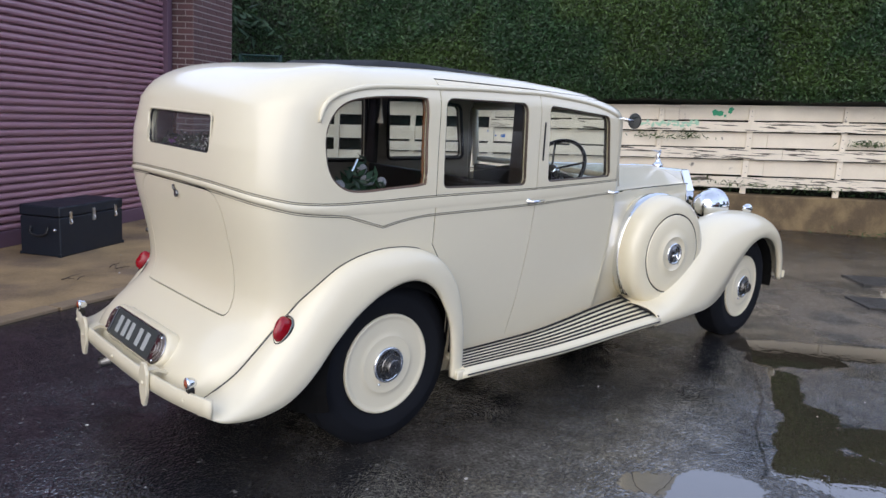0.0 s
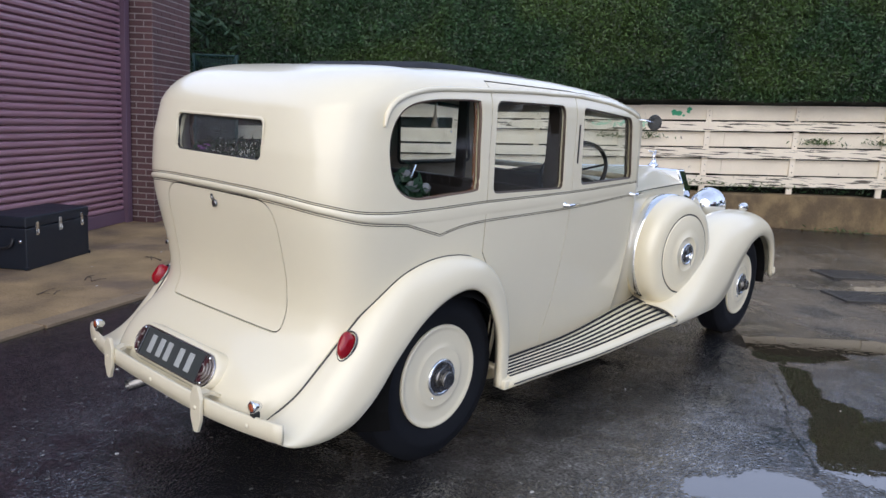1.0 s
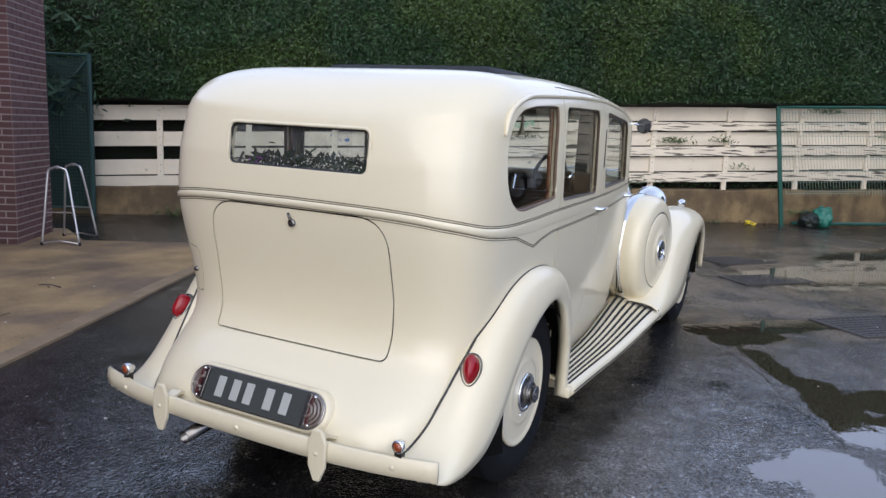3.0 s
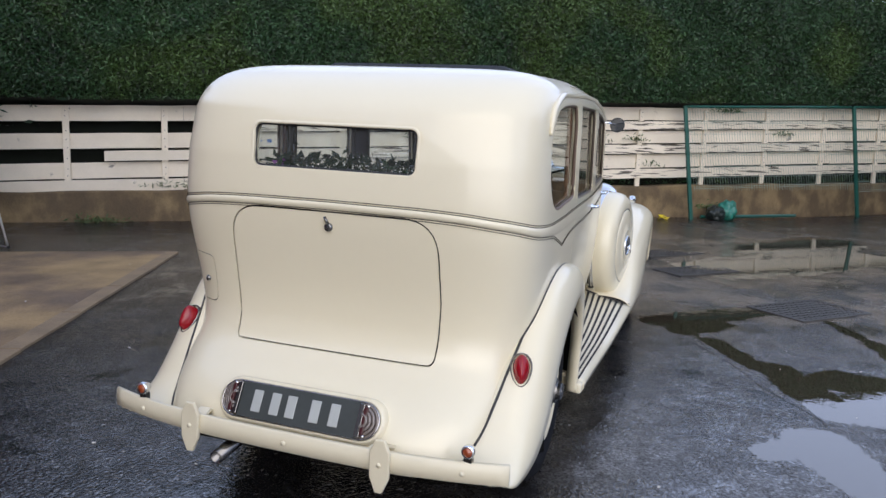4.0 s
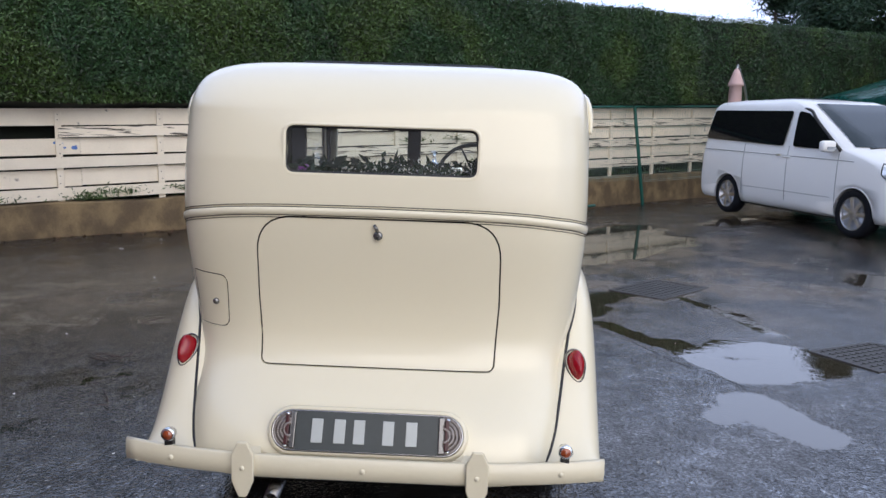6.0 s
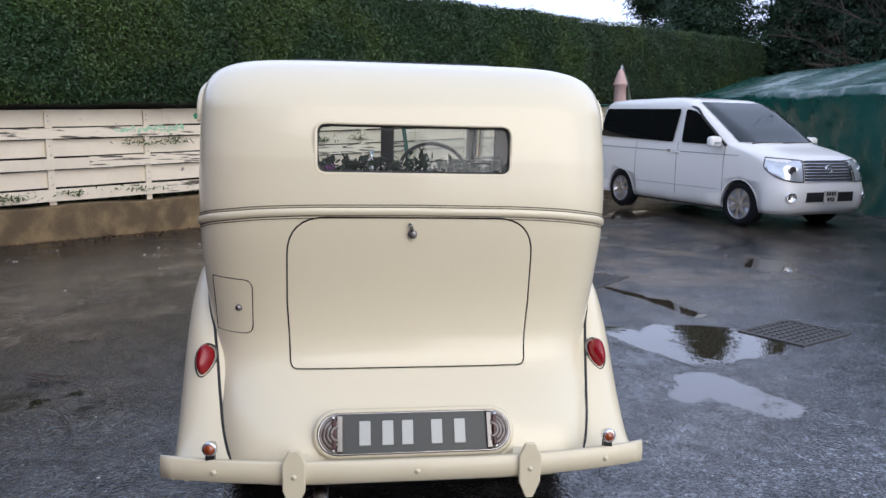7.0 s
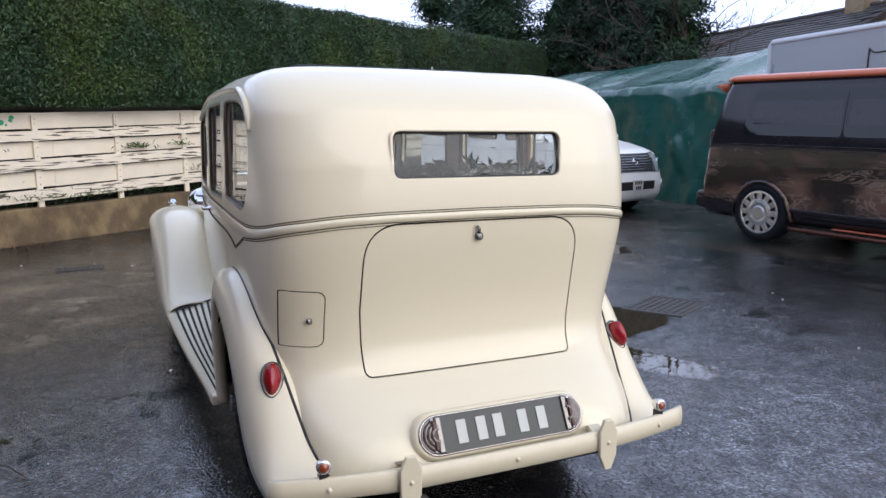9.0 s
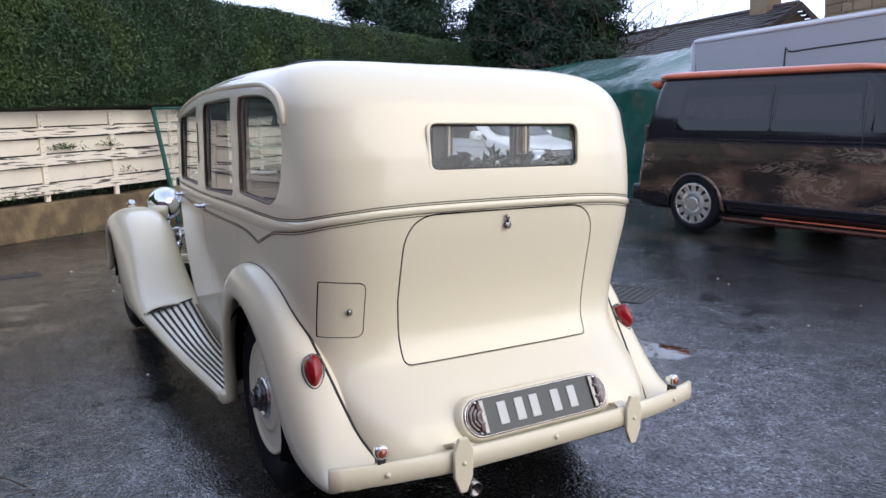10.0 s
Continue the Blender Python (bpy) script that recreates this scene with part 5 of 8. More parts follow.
# ---- running boards ----
def running_boards():
    for h in (1, -1):
        def top(x, f):
            """Height of the board: f runs from its outer edge (0) to the body (1)."""
            return 0.300 + 0.046 * s01((x - 1.0) / 1.15) + f ** 1.3 * (0.045 + 0.020 * s01((x - 1.0) / 1.0))

        def yy(x, f):
            edge = 0.790 + 0.068 * s01((x - 0.2) / 2.2)
            return edge - (edge - inner_y(x)) * f

        def inner_y(x):
            return plan_w(min(x, 1.85)) * 0.905 - 0.10 * max(0, x - 1.85)
        bm = bmesh.new()
        rows = []
        for k in range(25):
            x = 0.44 + (2.10 - 0.44) * k / 24
            r = [Vector((x, h * yy(x, 1), top(x, 1) - 0.03))]
            r += [Vector((x, h * yy(x, f), top(x, f))) for f in (1, 0.8, 0.6, 0.4, 0.2, 0.05)]
            r += [Vector((x, h * (yy(x, 0) + 0.006), top(x, 0) - 0.008)), Vector((x, h * (yy(x, 0) + 0.004), top(x, 0) - 0.034)), Vector((x, h * (yy(x, 0) - 0.02), top(x, 0) - 0.045))]
            rows.append(r)
        grid(bm, rows)
        bmesh.ops.recalc_face_normals(bm, faces=bm.faces[:])
        b = part("running_board", bm, CREAM, CAR, "cream running board with black rubber ribs", True)
        md = b.modifiers.new("skin", "SOLIDIFY")
        md.thickness, md.offset = 0.006, 0
        for k in range(7):
            f = 0.17 + 0.128 * k
            bm = bmesh.new()
            rows = []
            for j in range(33):
                x = 0.47 + (2.09 - 0.47) * j / 32
                c = [(f - 0.028, 0.001), (f - 0.023, 0.007), (f + 0.023, 0.007), (f + 0.028, 0.001)]
                rows.append([Vector((x, h * yy(x, g), top(x, g) + d)) for g, d in c])
            grid(bm, rows)
            bmesh.ops.recalc_face_normals(bm, faces=bm.faces[:])
            part("rubber_rib", bm, RIBBER, b, "black ribbed rubber strip", False)
        bm = bmesh.new()
        tube(bm, [(0.47 + 1.62 * j / 24, h * (yy(0.47 + 1.62 * j / 24, 0) + 0.006), top(0.47 + 1.62 * j / 24, 0) - 0.022) for j in range(25)], 0.0045, 6)
        part("edge_trim", bm, BLACK, b, "black edge trim")
        bm = bmesh.new()
        tube(bm, [(2.095, h * yy(2.095, f), top(2.09, f) + 0.006) for f in (0.02, 0.25, 0.5, 0.75, 1.0)], 0.007, 6)
        part("joint_bead", bm, BLACK, b)
        bm = bmesh.new()
        vs = box(bm, 0.405, 0.46, -0.020, 0.020, 0.258, 0.306)
        for v in vs:
            v.co.y += h * 0.776
        part("end_cap", bm, CREAM, b, "", True, 0.008)
        # sill between board and body
        bm = bmesh.new()
        rows = [[Vector((0.40 + 1.75 * j / 14, h * plan_w(min(0.40 + 1.75 * j / 14, 1.88)) / 0.735 * y, z)) for y, z in ((0.640, 0.40), (0.640, 0.345), (0.630, 0.31), (0.58, 0.22))] for j in range(15)]
        grid(bm, rows)
        part("sill", bm, CREAM, CAR, "", True)


running_boards()


# ---- bonnet, radiator, lamps ----
def bonnet():
    bm = bmesh.new()
    rows = []
    for k in range(26):
        f = k / 25
        x = XF - 0.02 + (3.22 - XF + 0.02) * f
        wid = 0.636 - 0.336 * f ** 0.8
        top = 1.232 - 0.022 * f
        sh = top - 0.135 + 0.02 * f
        lean = (1 - f) ** 2                                  # near the scuttle the sides draw in below, as the doors do
        r = [Vector((x, -wid * (1 - lean * (1 - side_w(z) / 0.736)) - 0.004, z)) for z in (0.34 + 0.2 * f, 0.5 + 0.1 * f, 0.65 + 0.03 * f, 0.8)]
        r += [Vector((x, -wid, sh - 0.10)), Vector((x, -wid + 0.003, sh))]
        for j in range(1, 12):
            a = -math.pi / 2 + math.pi * j / 12
            r.append(Vector((x, wid * (2 * j / 12 - 1), sh + (top - sh) * (1 - abs(2 * j / 12 - 1) ** 1.25))))
        r += [Vector((p.x, -p.y, p.z)) for p in reversed(r[:6])]
        rows.append(r)
    grid(bm, rows)
    bmesh.ops.recalc_face_normals(bm, faces=bm.faces[:])
    b = part("bonnet", bm, CREAM, CAR, "tapering cream bonnet", True)
    bm = bmesh.new()
    tube(bm, [(1.78, 0, 1.235), (3.2, 0, 1.213)], 0.005, 6)
    for h in (1, -1):
        pts = []
        for k in range(20):
            f = k / 19
            pts.append((1.78 + 1.44 * f, h * (0.636 - 0.336 * f ** 0.8 + 0.003), 1.118 - 0.012 * f))
        tube(bm, pts, 0.004, 5)
    part("bonnet_hinge", bm, CHROME, b)
    r = bmesh.new()
    out = [(-0.30, 0.42), (-0.305, 1.05), (-0.26, 1.15), (-0.235, 1.205), (0.235, 1.205), (0.26, 1.15), (0.305, 1.05), (0.30, 0.42)]
    prism(r, [Vector(p) for p in out], lambda p, d: Vector((d, p.x, p.y)), 3.222, 3.34)
    rad = part("radiator_shell", r, CHROME, CAR, "tall upright polished radiator shell", False, 0.012)
    bm = bmesh.new()
    for k in range(23):
        y = -0.22 + 0.02 * k
        box(bm, 3.338, 3.348, y - 0.004, y + 0.004, 0.48, 1.08)
    part("radiator_slats", bm, STEEL, rad, "", kind="stuff")
    # plain cap ornament: a slim leaning wedge on a turned cap
    bm = bmesh.new()
    lathe(bm, [(0.04, 1.204), (0.042, 1.222), (0.03, 1.23), (0.022, 1.245), (0.016, 1.26), (0.013, 1.268), (0.001, 1.27)], Matrix.Translation((3.27, 0, 0)), 24)
    part("radiator_cap", bm, CHROME, rad, "chrome radiator cap", True)
    bm = bmesh.new()
    tube(bm, [(3.255, 0, 1.262), (3.262, 0, 1.29), (3.28, 0, 1.315), (3.292, 0, 1.335)], [0.012, 0.014, 0.011, 0.005], 10)
    tube(bm, [(3.28, 0, 1.318), (3.25, 0.025, 1.325), (3.215, 0.03, 1.335)], [0.007, 0.006, 0.002], 8)
    tube(bm, [(3.28, 0, 1.318), (3.25, -0.025, 1.325), (3.215, -0.03, 1.335)], [0.007, 0.006, 0.002], 8)
    part("cap_ornament", bm, CHROME, rad, "small winged chrome ornament", True)
    for h in (1, -1):
        hl = thing("headlamp", Matrix.Identity(4), "large chrome bullet headlamp", "")
        hl.parent = CAR
        hl.location, hl.rotation_euler = (3.36, h * 0.445, 0.955), (0, radians(90), 0)
        bm = bmesh.new()
        lathe(bm, [(0.001, -0.165), (0.04, -0.158), (0.075, -0.135), (0.105, -0.09), (0.122, -0.03), (0.126, 0.01), (0.130, 0.014), (0.132, 0.03), (0.126, 0.036), (0.120, 0.036)], None, 40)
        part("shell", bm, CHROME, hl, "chrome lamp shell", True)
        bm = bmesh.new()
        lathe(bm, [(0.121, 0.034), (0.09, 0.046), (0.05, 0.054), (0.001, 0.057)], None, 40)
        part("lens", bm, LAMP, hl, "fluted clear lens", True)
        bm = bmesh.new()
        tube(bm, [(3.34, h * 0.445, 0.83), (3.34, h * 0.445, 0.74)], 0.02, 10)
        tube(bm, [(3.34, -h * 0.02, 0.745), (3.34, h * 0.445, 0.745)], 0.016, 8)
        tube(bm, [(3.30, h * 0.36, 0.62), (3.31, h * 0.36, 0.75)], 0.014, 8)
        bar = part("lamp_bar", bm, CHROME, hl, "", True)
        bar.matrix_parent_inverse = (Matrix.Translation(hl.location) @ Euler(hl.rotation_euler).to_matrix().to_4x4()).inverted()
    bm = bmesh.new()
    lathe(bm, [(0.001, -0.07), (0.03, -0.062), (0.052, -0.035), (0.06, 0.0), (0.06, 0.012), (0.001, 0.03)], Matrix.Translation((3.42, 0.36, 0.70)) @ pose(0, 0, 0, 0, 90, 0), 28)
    part("fog_lamp", bm, CHROME, CAR, "small chrome fog lamp", True)
    bm = bmesh.new()
    lathe(bm, [(0.001, -0.09), (0.04, -0.085), (0.05, -0.04), (0.055, 0.05), (0.075, 0.06), (0.075, 0.07), (0.001, 0.075)], Matrix.Translation((3.30, 0.42, 0.60)) @ pose(0, 0, 0, 0, 90, 0), 24)
    part("horn", bm, CHROME, CAR, "chrome horn", True)
    bm = bmesh.new()
    box(bm, 3.96, 3.985, -0.82, 0.82, 0.40, 0.46)
    part("front_bumper", bm, CREAM, CAR, "", False, 0.008)
    bm = bmesh.new()
    for h in (1, -1):
        box(bm, 3.3, 3.97, h * 0.33 - 0.02, h * 0.33 + 0.02, 0.40, 0.45)
    box(bm, -0.75, 3.4, -0.36, -0.30, 0.36, 0.46)
    box(bm, -0.75, 3.4, 0.30, 0.36, 0.36, 0.46)
    box(bm, -0.014, 0.086, -0.55, 0.55, 0.35, 0.43)
    box(bm, 3.31, 3.41, -0.55, 0.55, 0.35, 0.43)
    box(bm, -0.7, 1.7, -0.47, 0.47, 0.40, 0.43)
    part("chassis", bm, MATT, CAR, "black chassis frame")


bonnet()


# ---- tail fittings ----
def tail_fittings():
    # bumper: a curved flat bar
    def bar_x(y):
        return -0.918 + 0.082 * (abs(y) / 0.762) ** 3.0

    bm = bmesh.new()
    rows = []
    for k in range(41):
        y = -0.762 + 1.55 * k / 40
        x = bar_x(y)
        rows.append([Vector((x + 0.010, y, 0.350)), Vector((x, y, 0.356)), Vector((x - 0.004, y, 0.388)), Vector((x, y, 0.420)), Vector((x + 0.010, y, 0.426)), Vector((x + 0.014, y, 0.388))])
    vs = grid(bm, rows, close_u=True)
    bm.faces.new(vs[0])
    bm.faces.new(list(reversed(vs[-1])))
    bmesh.ops.recalc_face_normals(bm, faces=bm.faces[:])
    b = part("rear_bumper", bm, CREAM_DULL, CAR, "slim cream bumper bar with two upright blades", True)
    for h in (1, -1):
        y = 0.010 + h * 0.366
        x = bar_x(y) - 0.006
        bm = bmesh.new()
        o = [(-0.012, 0.288), (0.012, 0.288), (0.034, 0.340), (0.036, 0.425), (0.016, 0.468), (-0.016, 0.468), (-0.036, 0.425), (-0.034, 0.340)]
        prism(bm, [Vector(p) for p in o], lambda p, d: Vector((x + d, y + p.x, p.y)), -0.014, 0.002)
        bl = part("overrider", bm, CREAM_DULL, b, "flat pointed cream bumper blade", False, 0.004)
        bm = bmesh.new()
        lathe(bm, [(0.008, 0.0), (0.007, 0.004), (0.001, 0.0055)], Matrix.Translation((x - 0.014, y, 0.385)) @ pose(0, 0, 0, 0, -90, 0), 12)
        part("bolt", bm, CREAM_DULL, bl, "", True)
        bm = bmesh.new()
        pts = [(x + 0.012, y + h * -0.03, 0.425), (x + 0.05, y - h * 0.02, 0.432), (x + 0.10, y + h * 0.0, 0.41), (x + 0.16, y, 0.38)]
        rows = [[Vector((px, py - 0.022, pz)), Vector((px, py + 0.022, pz)), Vector((px, py + 0.022, pz - 0.012)), Vector((px, py - 0.022, pz - 0.012))] for px, py, pz in pts]
        grid(bm, rows, close_u=True)
        part("bumper_iron", bm, CREAM_DULL, b, "cream bumper bracket")
    for y in (-0.62, 0.0, 0.62):
        x = bar_x(y) - 0.004
        bm = bmesh.new()
        lathe(bm, [(0.009, 0.0), (0.008, 0.005), (0.001, 0.007)], Matrix.Translation((x, y, 0.388)) @ pose(0, 0, 0, 0, -90, 0), 12)
        part("bolt", bm, CREAM_DULL, b, "", True)
    # number plate box with rounded ends, lamps at both sides
    tilt = pose(-0.822, 0, 0.474, 0, 27, 0)       # local -x looks out of the panel
    n = thing("number_plate", Matrix.Identity(4), "dark number plate in a cream pod with ribbed end lamps", "")
    n.parent = CAR
    n.matrix_local = tilt @ Matrix.Scale(0.955, 4)

    def pill(hw, hh, k=14):
        pts = []
        for i in range(k + 1):
            a = -math.pi / 2 + math.pi * i / k
            pts.append(Vector((hw - hh + hh * math.cos(a), hh * math.sin(a))))
        for i in range(k + 1):
            a = math.pi / 2 + math.pi * i / k
            pts.append(Vector((-hw + hh + hh * math.cos(a), hh * math.sin(a))))
        return pts

    bm = bmesh.new()
    rows = []
    for hw, hh, d in ((0.345, 0.088, 0.070), (0.342, 0.085, 0.014), (0.337, 0.080, 0.003), (0.331, 0.074, -0.003), (0.326, 0.070, -0.004), (0.326, 0.070, 0.01)):
        rows.append([Vector((d, p.x, p.y)) for p in pill(hw, hh)])
    vs = grid(bm, rows, close_u=True)
    bm.faces.new(vs[-1])
    bmesh.ops.recalc_face_normals(bm, faces=bm.faces[:])
    part("pod", bm, CREAM, n, "cream pressed pod", True)
    bm = bmesh.new()
    rows = [[Vector((d, p.x, p.y)) for p in pill(hw, hh)] for hw, hh, d in ((0.325, 0.069, 0.0), (0.325, 0.069, -0.007), (0.321, 0.065, -0.010), (0.317, 0.062, -0.007), (0.317, 0.062, 0.0))]
    grid(bm, rows, close_u=True)
    bmesh.ops.recalc_face_normals(bm, faces=bm.faces[:])
    part("rim", bm, BEZEL, n, "thin chrome rim", True)
    bm = bmesh.new()
    box(bm, -0.012, 0.0, -0.240, 0.240, -0.063, 0.063)
    part("plate", bm, PLATE, n, "dark grey enamel plate")
    for y in (0.168, 0.092, 0.026, -0.072, -0.150):     # plain bars for the figures; the plate reads from +y to -y
        bm = bmesh.new()
        box(bm, -0.0155, -0.012, y - 0.019, y + 0.019, -0.040, 0.040)
        part("figure_bar", bm, SILVER, n, "plain silver bar", False, 0.003)
    for h in (1, -1):
        bm = bmesh.new()
        for r, d in ((0.058, -0.004), (0.046, -0.010), (0.034, -0.016), (0.022, -0.021)):
            pts = [Vector((d, h * (0.256 + r * math.cos(a)), r * math.sin(a))) for a in (-math.pi / 2 + math.pi * k / 16 for k in range(17))]
            tube(bm, pts, 0.0068, 6)
        ring = [bm.verts.new((-0.004, h * (0.256 + 0.058 * math.cos(a)), 0.058 * math.sin(a))) for a in (-math.pi / 2 + math.pi * k / 16 for k in range(17))]
        bm.faces.new(ring)
        part("ribbed_lens", bm, RIB_LENS, n, "clear ribbed half-round lens", True)
        bm = bmesh.new()
        vs = box(bm, -0.020, -0.002, -0.010, 0.010, -0.060, 0.060)
        for v in vs:
            v.co.y += h * 0.251
        part("lamp_bar", bm, CAPMETAL, n, "chrome lamp divider", False, 0.003)
        bm = bmesh.new()
        vs = box(bm, -0.026, -0.002, -0.007, 0.007, -0.050, 0.050)
        for v in vs:
            v.co.y += h * 0.269
        part("red_strip", bm, DARK_RED, n, "dark red glass strip", False, 0.003)
        for z in (-0.052, 0.052):
            bm = bmesh.new()
            lathe(bm, [(0.007, 0), (0.006, 0.004), (0.001, 0.005)], Matrix.Translation((-0.013, h * 0.272, z)) @ pose(0, 0, 0, 0, -90, 0), 10)
            part("screw", bm, CHROME, n, "", True)
    # tail lamps on the wings
    for h in (1, -1):
        t = thing("tail_lamp", Matrix.Identity(4), "teardrop red tail lamp in a chrome bezel", "")
        t.parent = CAR
        t.matrix_local = pose(-0.502, h * 0.704, 0.630, 0, -56, h * -14) @ Matrix.Scale(0.98, 4)
        # lying on the wing: local x along it (up), z away from it

        def drop(a, w, l):
            r = 1 + 0.20 * math.cos(a)
            return Vector((l * math.cos(a), w * math.sin(a) * r, 0))
        bm = bmesh.new()
        rows = [[drop(a, w, l) + Vector((0, 0, z)) for a in (2 * math.pi * k / 32 for k in range(32))] for w, l, z in ((0.040, 0.065, -0.03), (0.040, 0.065, 0.004), (0.038, 0.063, 0.009), (0.036, 0.060, 0.009), (0.035, 0.059, 0.005), (0.034, 0.058, 0.0))]
        grid(bm, rows, close_u=True)
        bmesh.ops.recalc_face_normals(bm, faces=bm.faces[:])
        part("bezel", bm, CAPMETAL, t, "slim chrome bezel", True)
        # wedge lens: a ridge down the middle, steep at its upper end
        bm = bmesh.new()
        rows = [[drop(a, w, l) + Vector((dx, 0, z)) for a in (2 * math.pi * k / 32 for k in range(32))] for w, l, z, dx in ((0.0305, 0.054, 0.003, 0), (0.029, 0.052, 0.013, 0), (0.024, 0.049, 0.032, 0.002), (0.017, 0.041, 0.042, 0.004), (0.008, 0.030, 0.048, 0.006), (0.001, 0.022, 0.050, 0.007))]
        vs = grid(bm, rows, close_u=True)
        bm.faces.new(vs[-1])
        bmesh.ops.recalc_face_normals(bm, faces=bm.faces[:])
        part("lens", bm, RED_LENS, t, "deep red wedge-shaped glass lens", True)
        # small marker lamp above the bumper's end
        k = thing("marker_lamp", Matrix.Identity(4), "small round red-brown marker lamp in chrome on a black stalk", "")
        k.parent = CAR
        k.matrix_local = pose(-0.858, h * 0.632, 0.458, 0, -90, 0) @ Matrix.Scale(0.86, 4)
        bm = bmesh.new()
        lathe(bm, [(0.001, -0.034), (0.014, -0.030), (0.023, -0.016), (0.026, 0.0), (0.027, 0.012), (0.022, 0.017), (0.018, 0.017)], None, 24)
        part("shell", bm, CHROME, k, "chrome shell", True)
        bm = bmesh.new()
        lathe(bm, [(0.020, 0.014), (0.016, 0.020), (0.001, 0.023)], None, 24)
        part("lens", bm, AMBER_LENS, k, "red-brown lens", True)
        bm = bmesh.new()
        vs = box(bm, -0.058, -0.022, -0.016, 0.016, -0.020, 0.010)
        part("stalk", bm, BLACK, k, "black rubber stalk", False, 0.003)
    # exhaust pipe
    bm = bmesh.new()
    pr = [(0.024, 0.0), (0.025, 0.28), (0.021, 0.28), (0.020, 0.02)]
    lathe(bm, pr, pose(-0.60, 0.30, 0.288, 0, -96, 0), 20)
    part("exhaust_pipe", bm, CAPMETAL, CAR, "bright steel exhaust tailpipe", True)
    bm = bmesh.new()
    rows = [[Vector((x, y, z)) for y in np.linspace(-0.44, 0.44, 9)] for x, z in ((-0.84, 0.345), (-0.80, 0.29), (-0.55, 0.26))]
    grid(bm, rows)
    part("underpan", bm, MATT, CAR)
    # boot lock and fuel flap lock, hinge
    lid = DOORS["boot_lid"]
    bm = bmesh.new()
    X = rear_x(0, 1.10)
    lathe(bm, [(0.016, 0.0), (0.015, 0.008), (0.008, 0.010), (0.001, 0.010)], Matrix.Translation((X - 0.001, 0, 1.092)) @ pose(0, 0, 0, 0, -90, 0), 20)
    tube(bm, [(X - 0.004, 0.0, 1.10), (X - 0.016, 0.004, 1.118), (X - 0.012, 0.012, 1.128)], 0.006, 8)
    part("boot_handle", bm, CAPMETAL, lid, "small chrome swivel handle", True)
    bm = bmesh.new()
    lathe(bm, [(0.012, 0.0), (0.011, 0.006), (0.006, 0.009), (0.001, 0.009)], Matrix.Translation((rear_x(0.583, 0.826) - 0.002, 0.583, 0.826)) @ pose(0, 0, 0, 0, -90, 25), 16)
    part("flap_lock", bm, CAPMETAL, DOORS["fuel_flap"], "round metal lock", True)


tail_fittings()


def side_fittings():
    for h in (1, -1):
        for nm, x, z in (("rear_door", 0.968, 1.101), ("front_door", 1.758, 1.120)):
            d = DOORS[nm, h]
            y = side_y(x, z)
            bm = bmesh.new()
            lathe(bm, [(0.017, 0.0), (0.015, 0.006), (0.009, 0.010), (0.008, 0.030), (0.001, 0.032)], Matrix.Translation((x - 0.05, h * y, z)) @ pose(0, 0, 0, -90 * h, 0, 0), 16)
            tube(bm, [(x - 0.055, h * (y + 0.028), z), (x - 0.02, h * (y + 0.032), z + 0.001), (x + 0.045, h * (y + 0.028), z + 0.003)], [0.008, 0.009, 0.006], 10)
            part("door_handle", bm, CHROME, d, "chrome lever handle", True)
        # thin upright trafficator slot on the door post
        bm = bmesh.new()
        pts = [(1.006, 1.31), (1.016, 1.31), (1.013, 1.505), (1.003, 1.505)]
        prism(bm, [Vector(p) for p in pts], lambda p, dd: Vector((p.x, h * (side_y(p.x, p.y) + dd), p.y)), -0.01, 0.003)
        part("trafficator_slot", bm, BLACK, BODY, "narrow black trafficator slot")
        bm = bmesh.new()
        box(bm, 1.015, 1.06, h * (side_y(1.04, 1.645) + 0.006) - 0.008, h * (side_y(1.04, 1.645) + 0.006) + 0.008, 1.639, 1.656)
        part("gutter_clip", bm, CREAM, BODY, "", False, 0.004)
    # round mirror on an arm at the right screen pillar
    bm = bmesh.new()
    tube(bm, [(1.74, -0.60, 1.553), (1.78, -0.65, 1.552), (1.81, -0.70, 1.543)], 0.006, 8)
    mr = part("mirror_arm", bm, CHROME, CAR, "thin chrome mirror arm", True)
    bm = bmesh.new()
    lathe(bm, [(0.001, 0.02), (0.035, 0.016), (0.058, 0.006), (0.062, -0.004), (0.060, -0.010), (0.001, -0.010)], Matrix.Translation((1.81, -0.70, 1.543)) @ pose(0, 0, 0, 0, 90, -4) @ Matrix.Scale(0.74, 4), 32)
    part("mirror_head", bm, BLACK, mr, "round black mirror head", True)
    bm = bmesh.new()
    lathe(bm, [(0.056, -0.0105), (0.001, -0.0112)], Matrix.Translation((1.81, -0.70, 1.543)) @ pose(0, 0, 0, 0, 90, -4) @ Matrix.Scale(0.74, 4), 32)
    part("mirror_glass", bm, DARKGLASS, mr)
    # sliding roof panel, black leathercloth
    bm = bmesh.new()
    rows = []
    for i in range(13):
        x = 0.10 + 0.86 * i / 12
        r = []
        for j in range(17):
            y = -0.44 + 0.92 * j / 16
            w = 0.735
            z = ZS + (crown(x) - ZS) * (1 - (abs(y) / (w * taper(x))) ** ROOF_SIDE) ** (1 / ROOF_SIDE)
            edge = min(i, 12 - i, j, 16 - j)
            r.append(Vector((x, y, z + (0.031 - 0.020 * i / 12 if edge else 0.002))))
        rows.append(r)
    grid(bm, rows)
    part("sliding_roof", bm, mat("black_leathercloth", (0.012, 0.013, 0.015), 0.75, vary=0.1, scale=8, spec=0.2), BODY, "black sliding roof panel", True)


side_fittings()


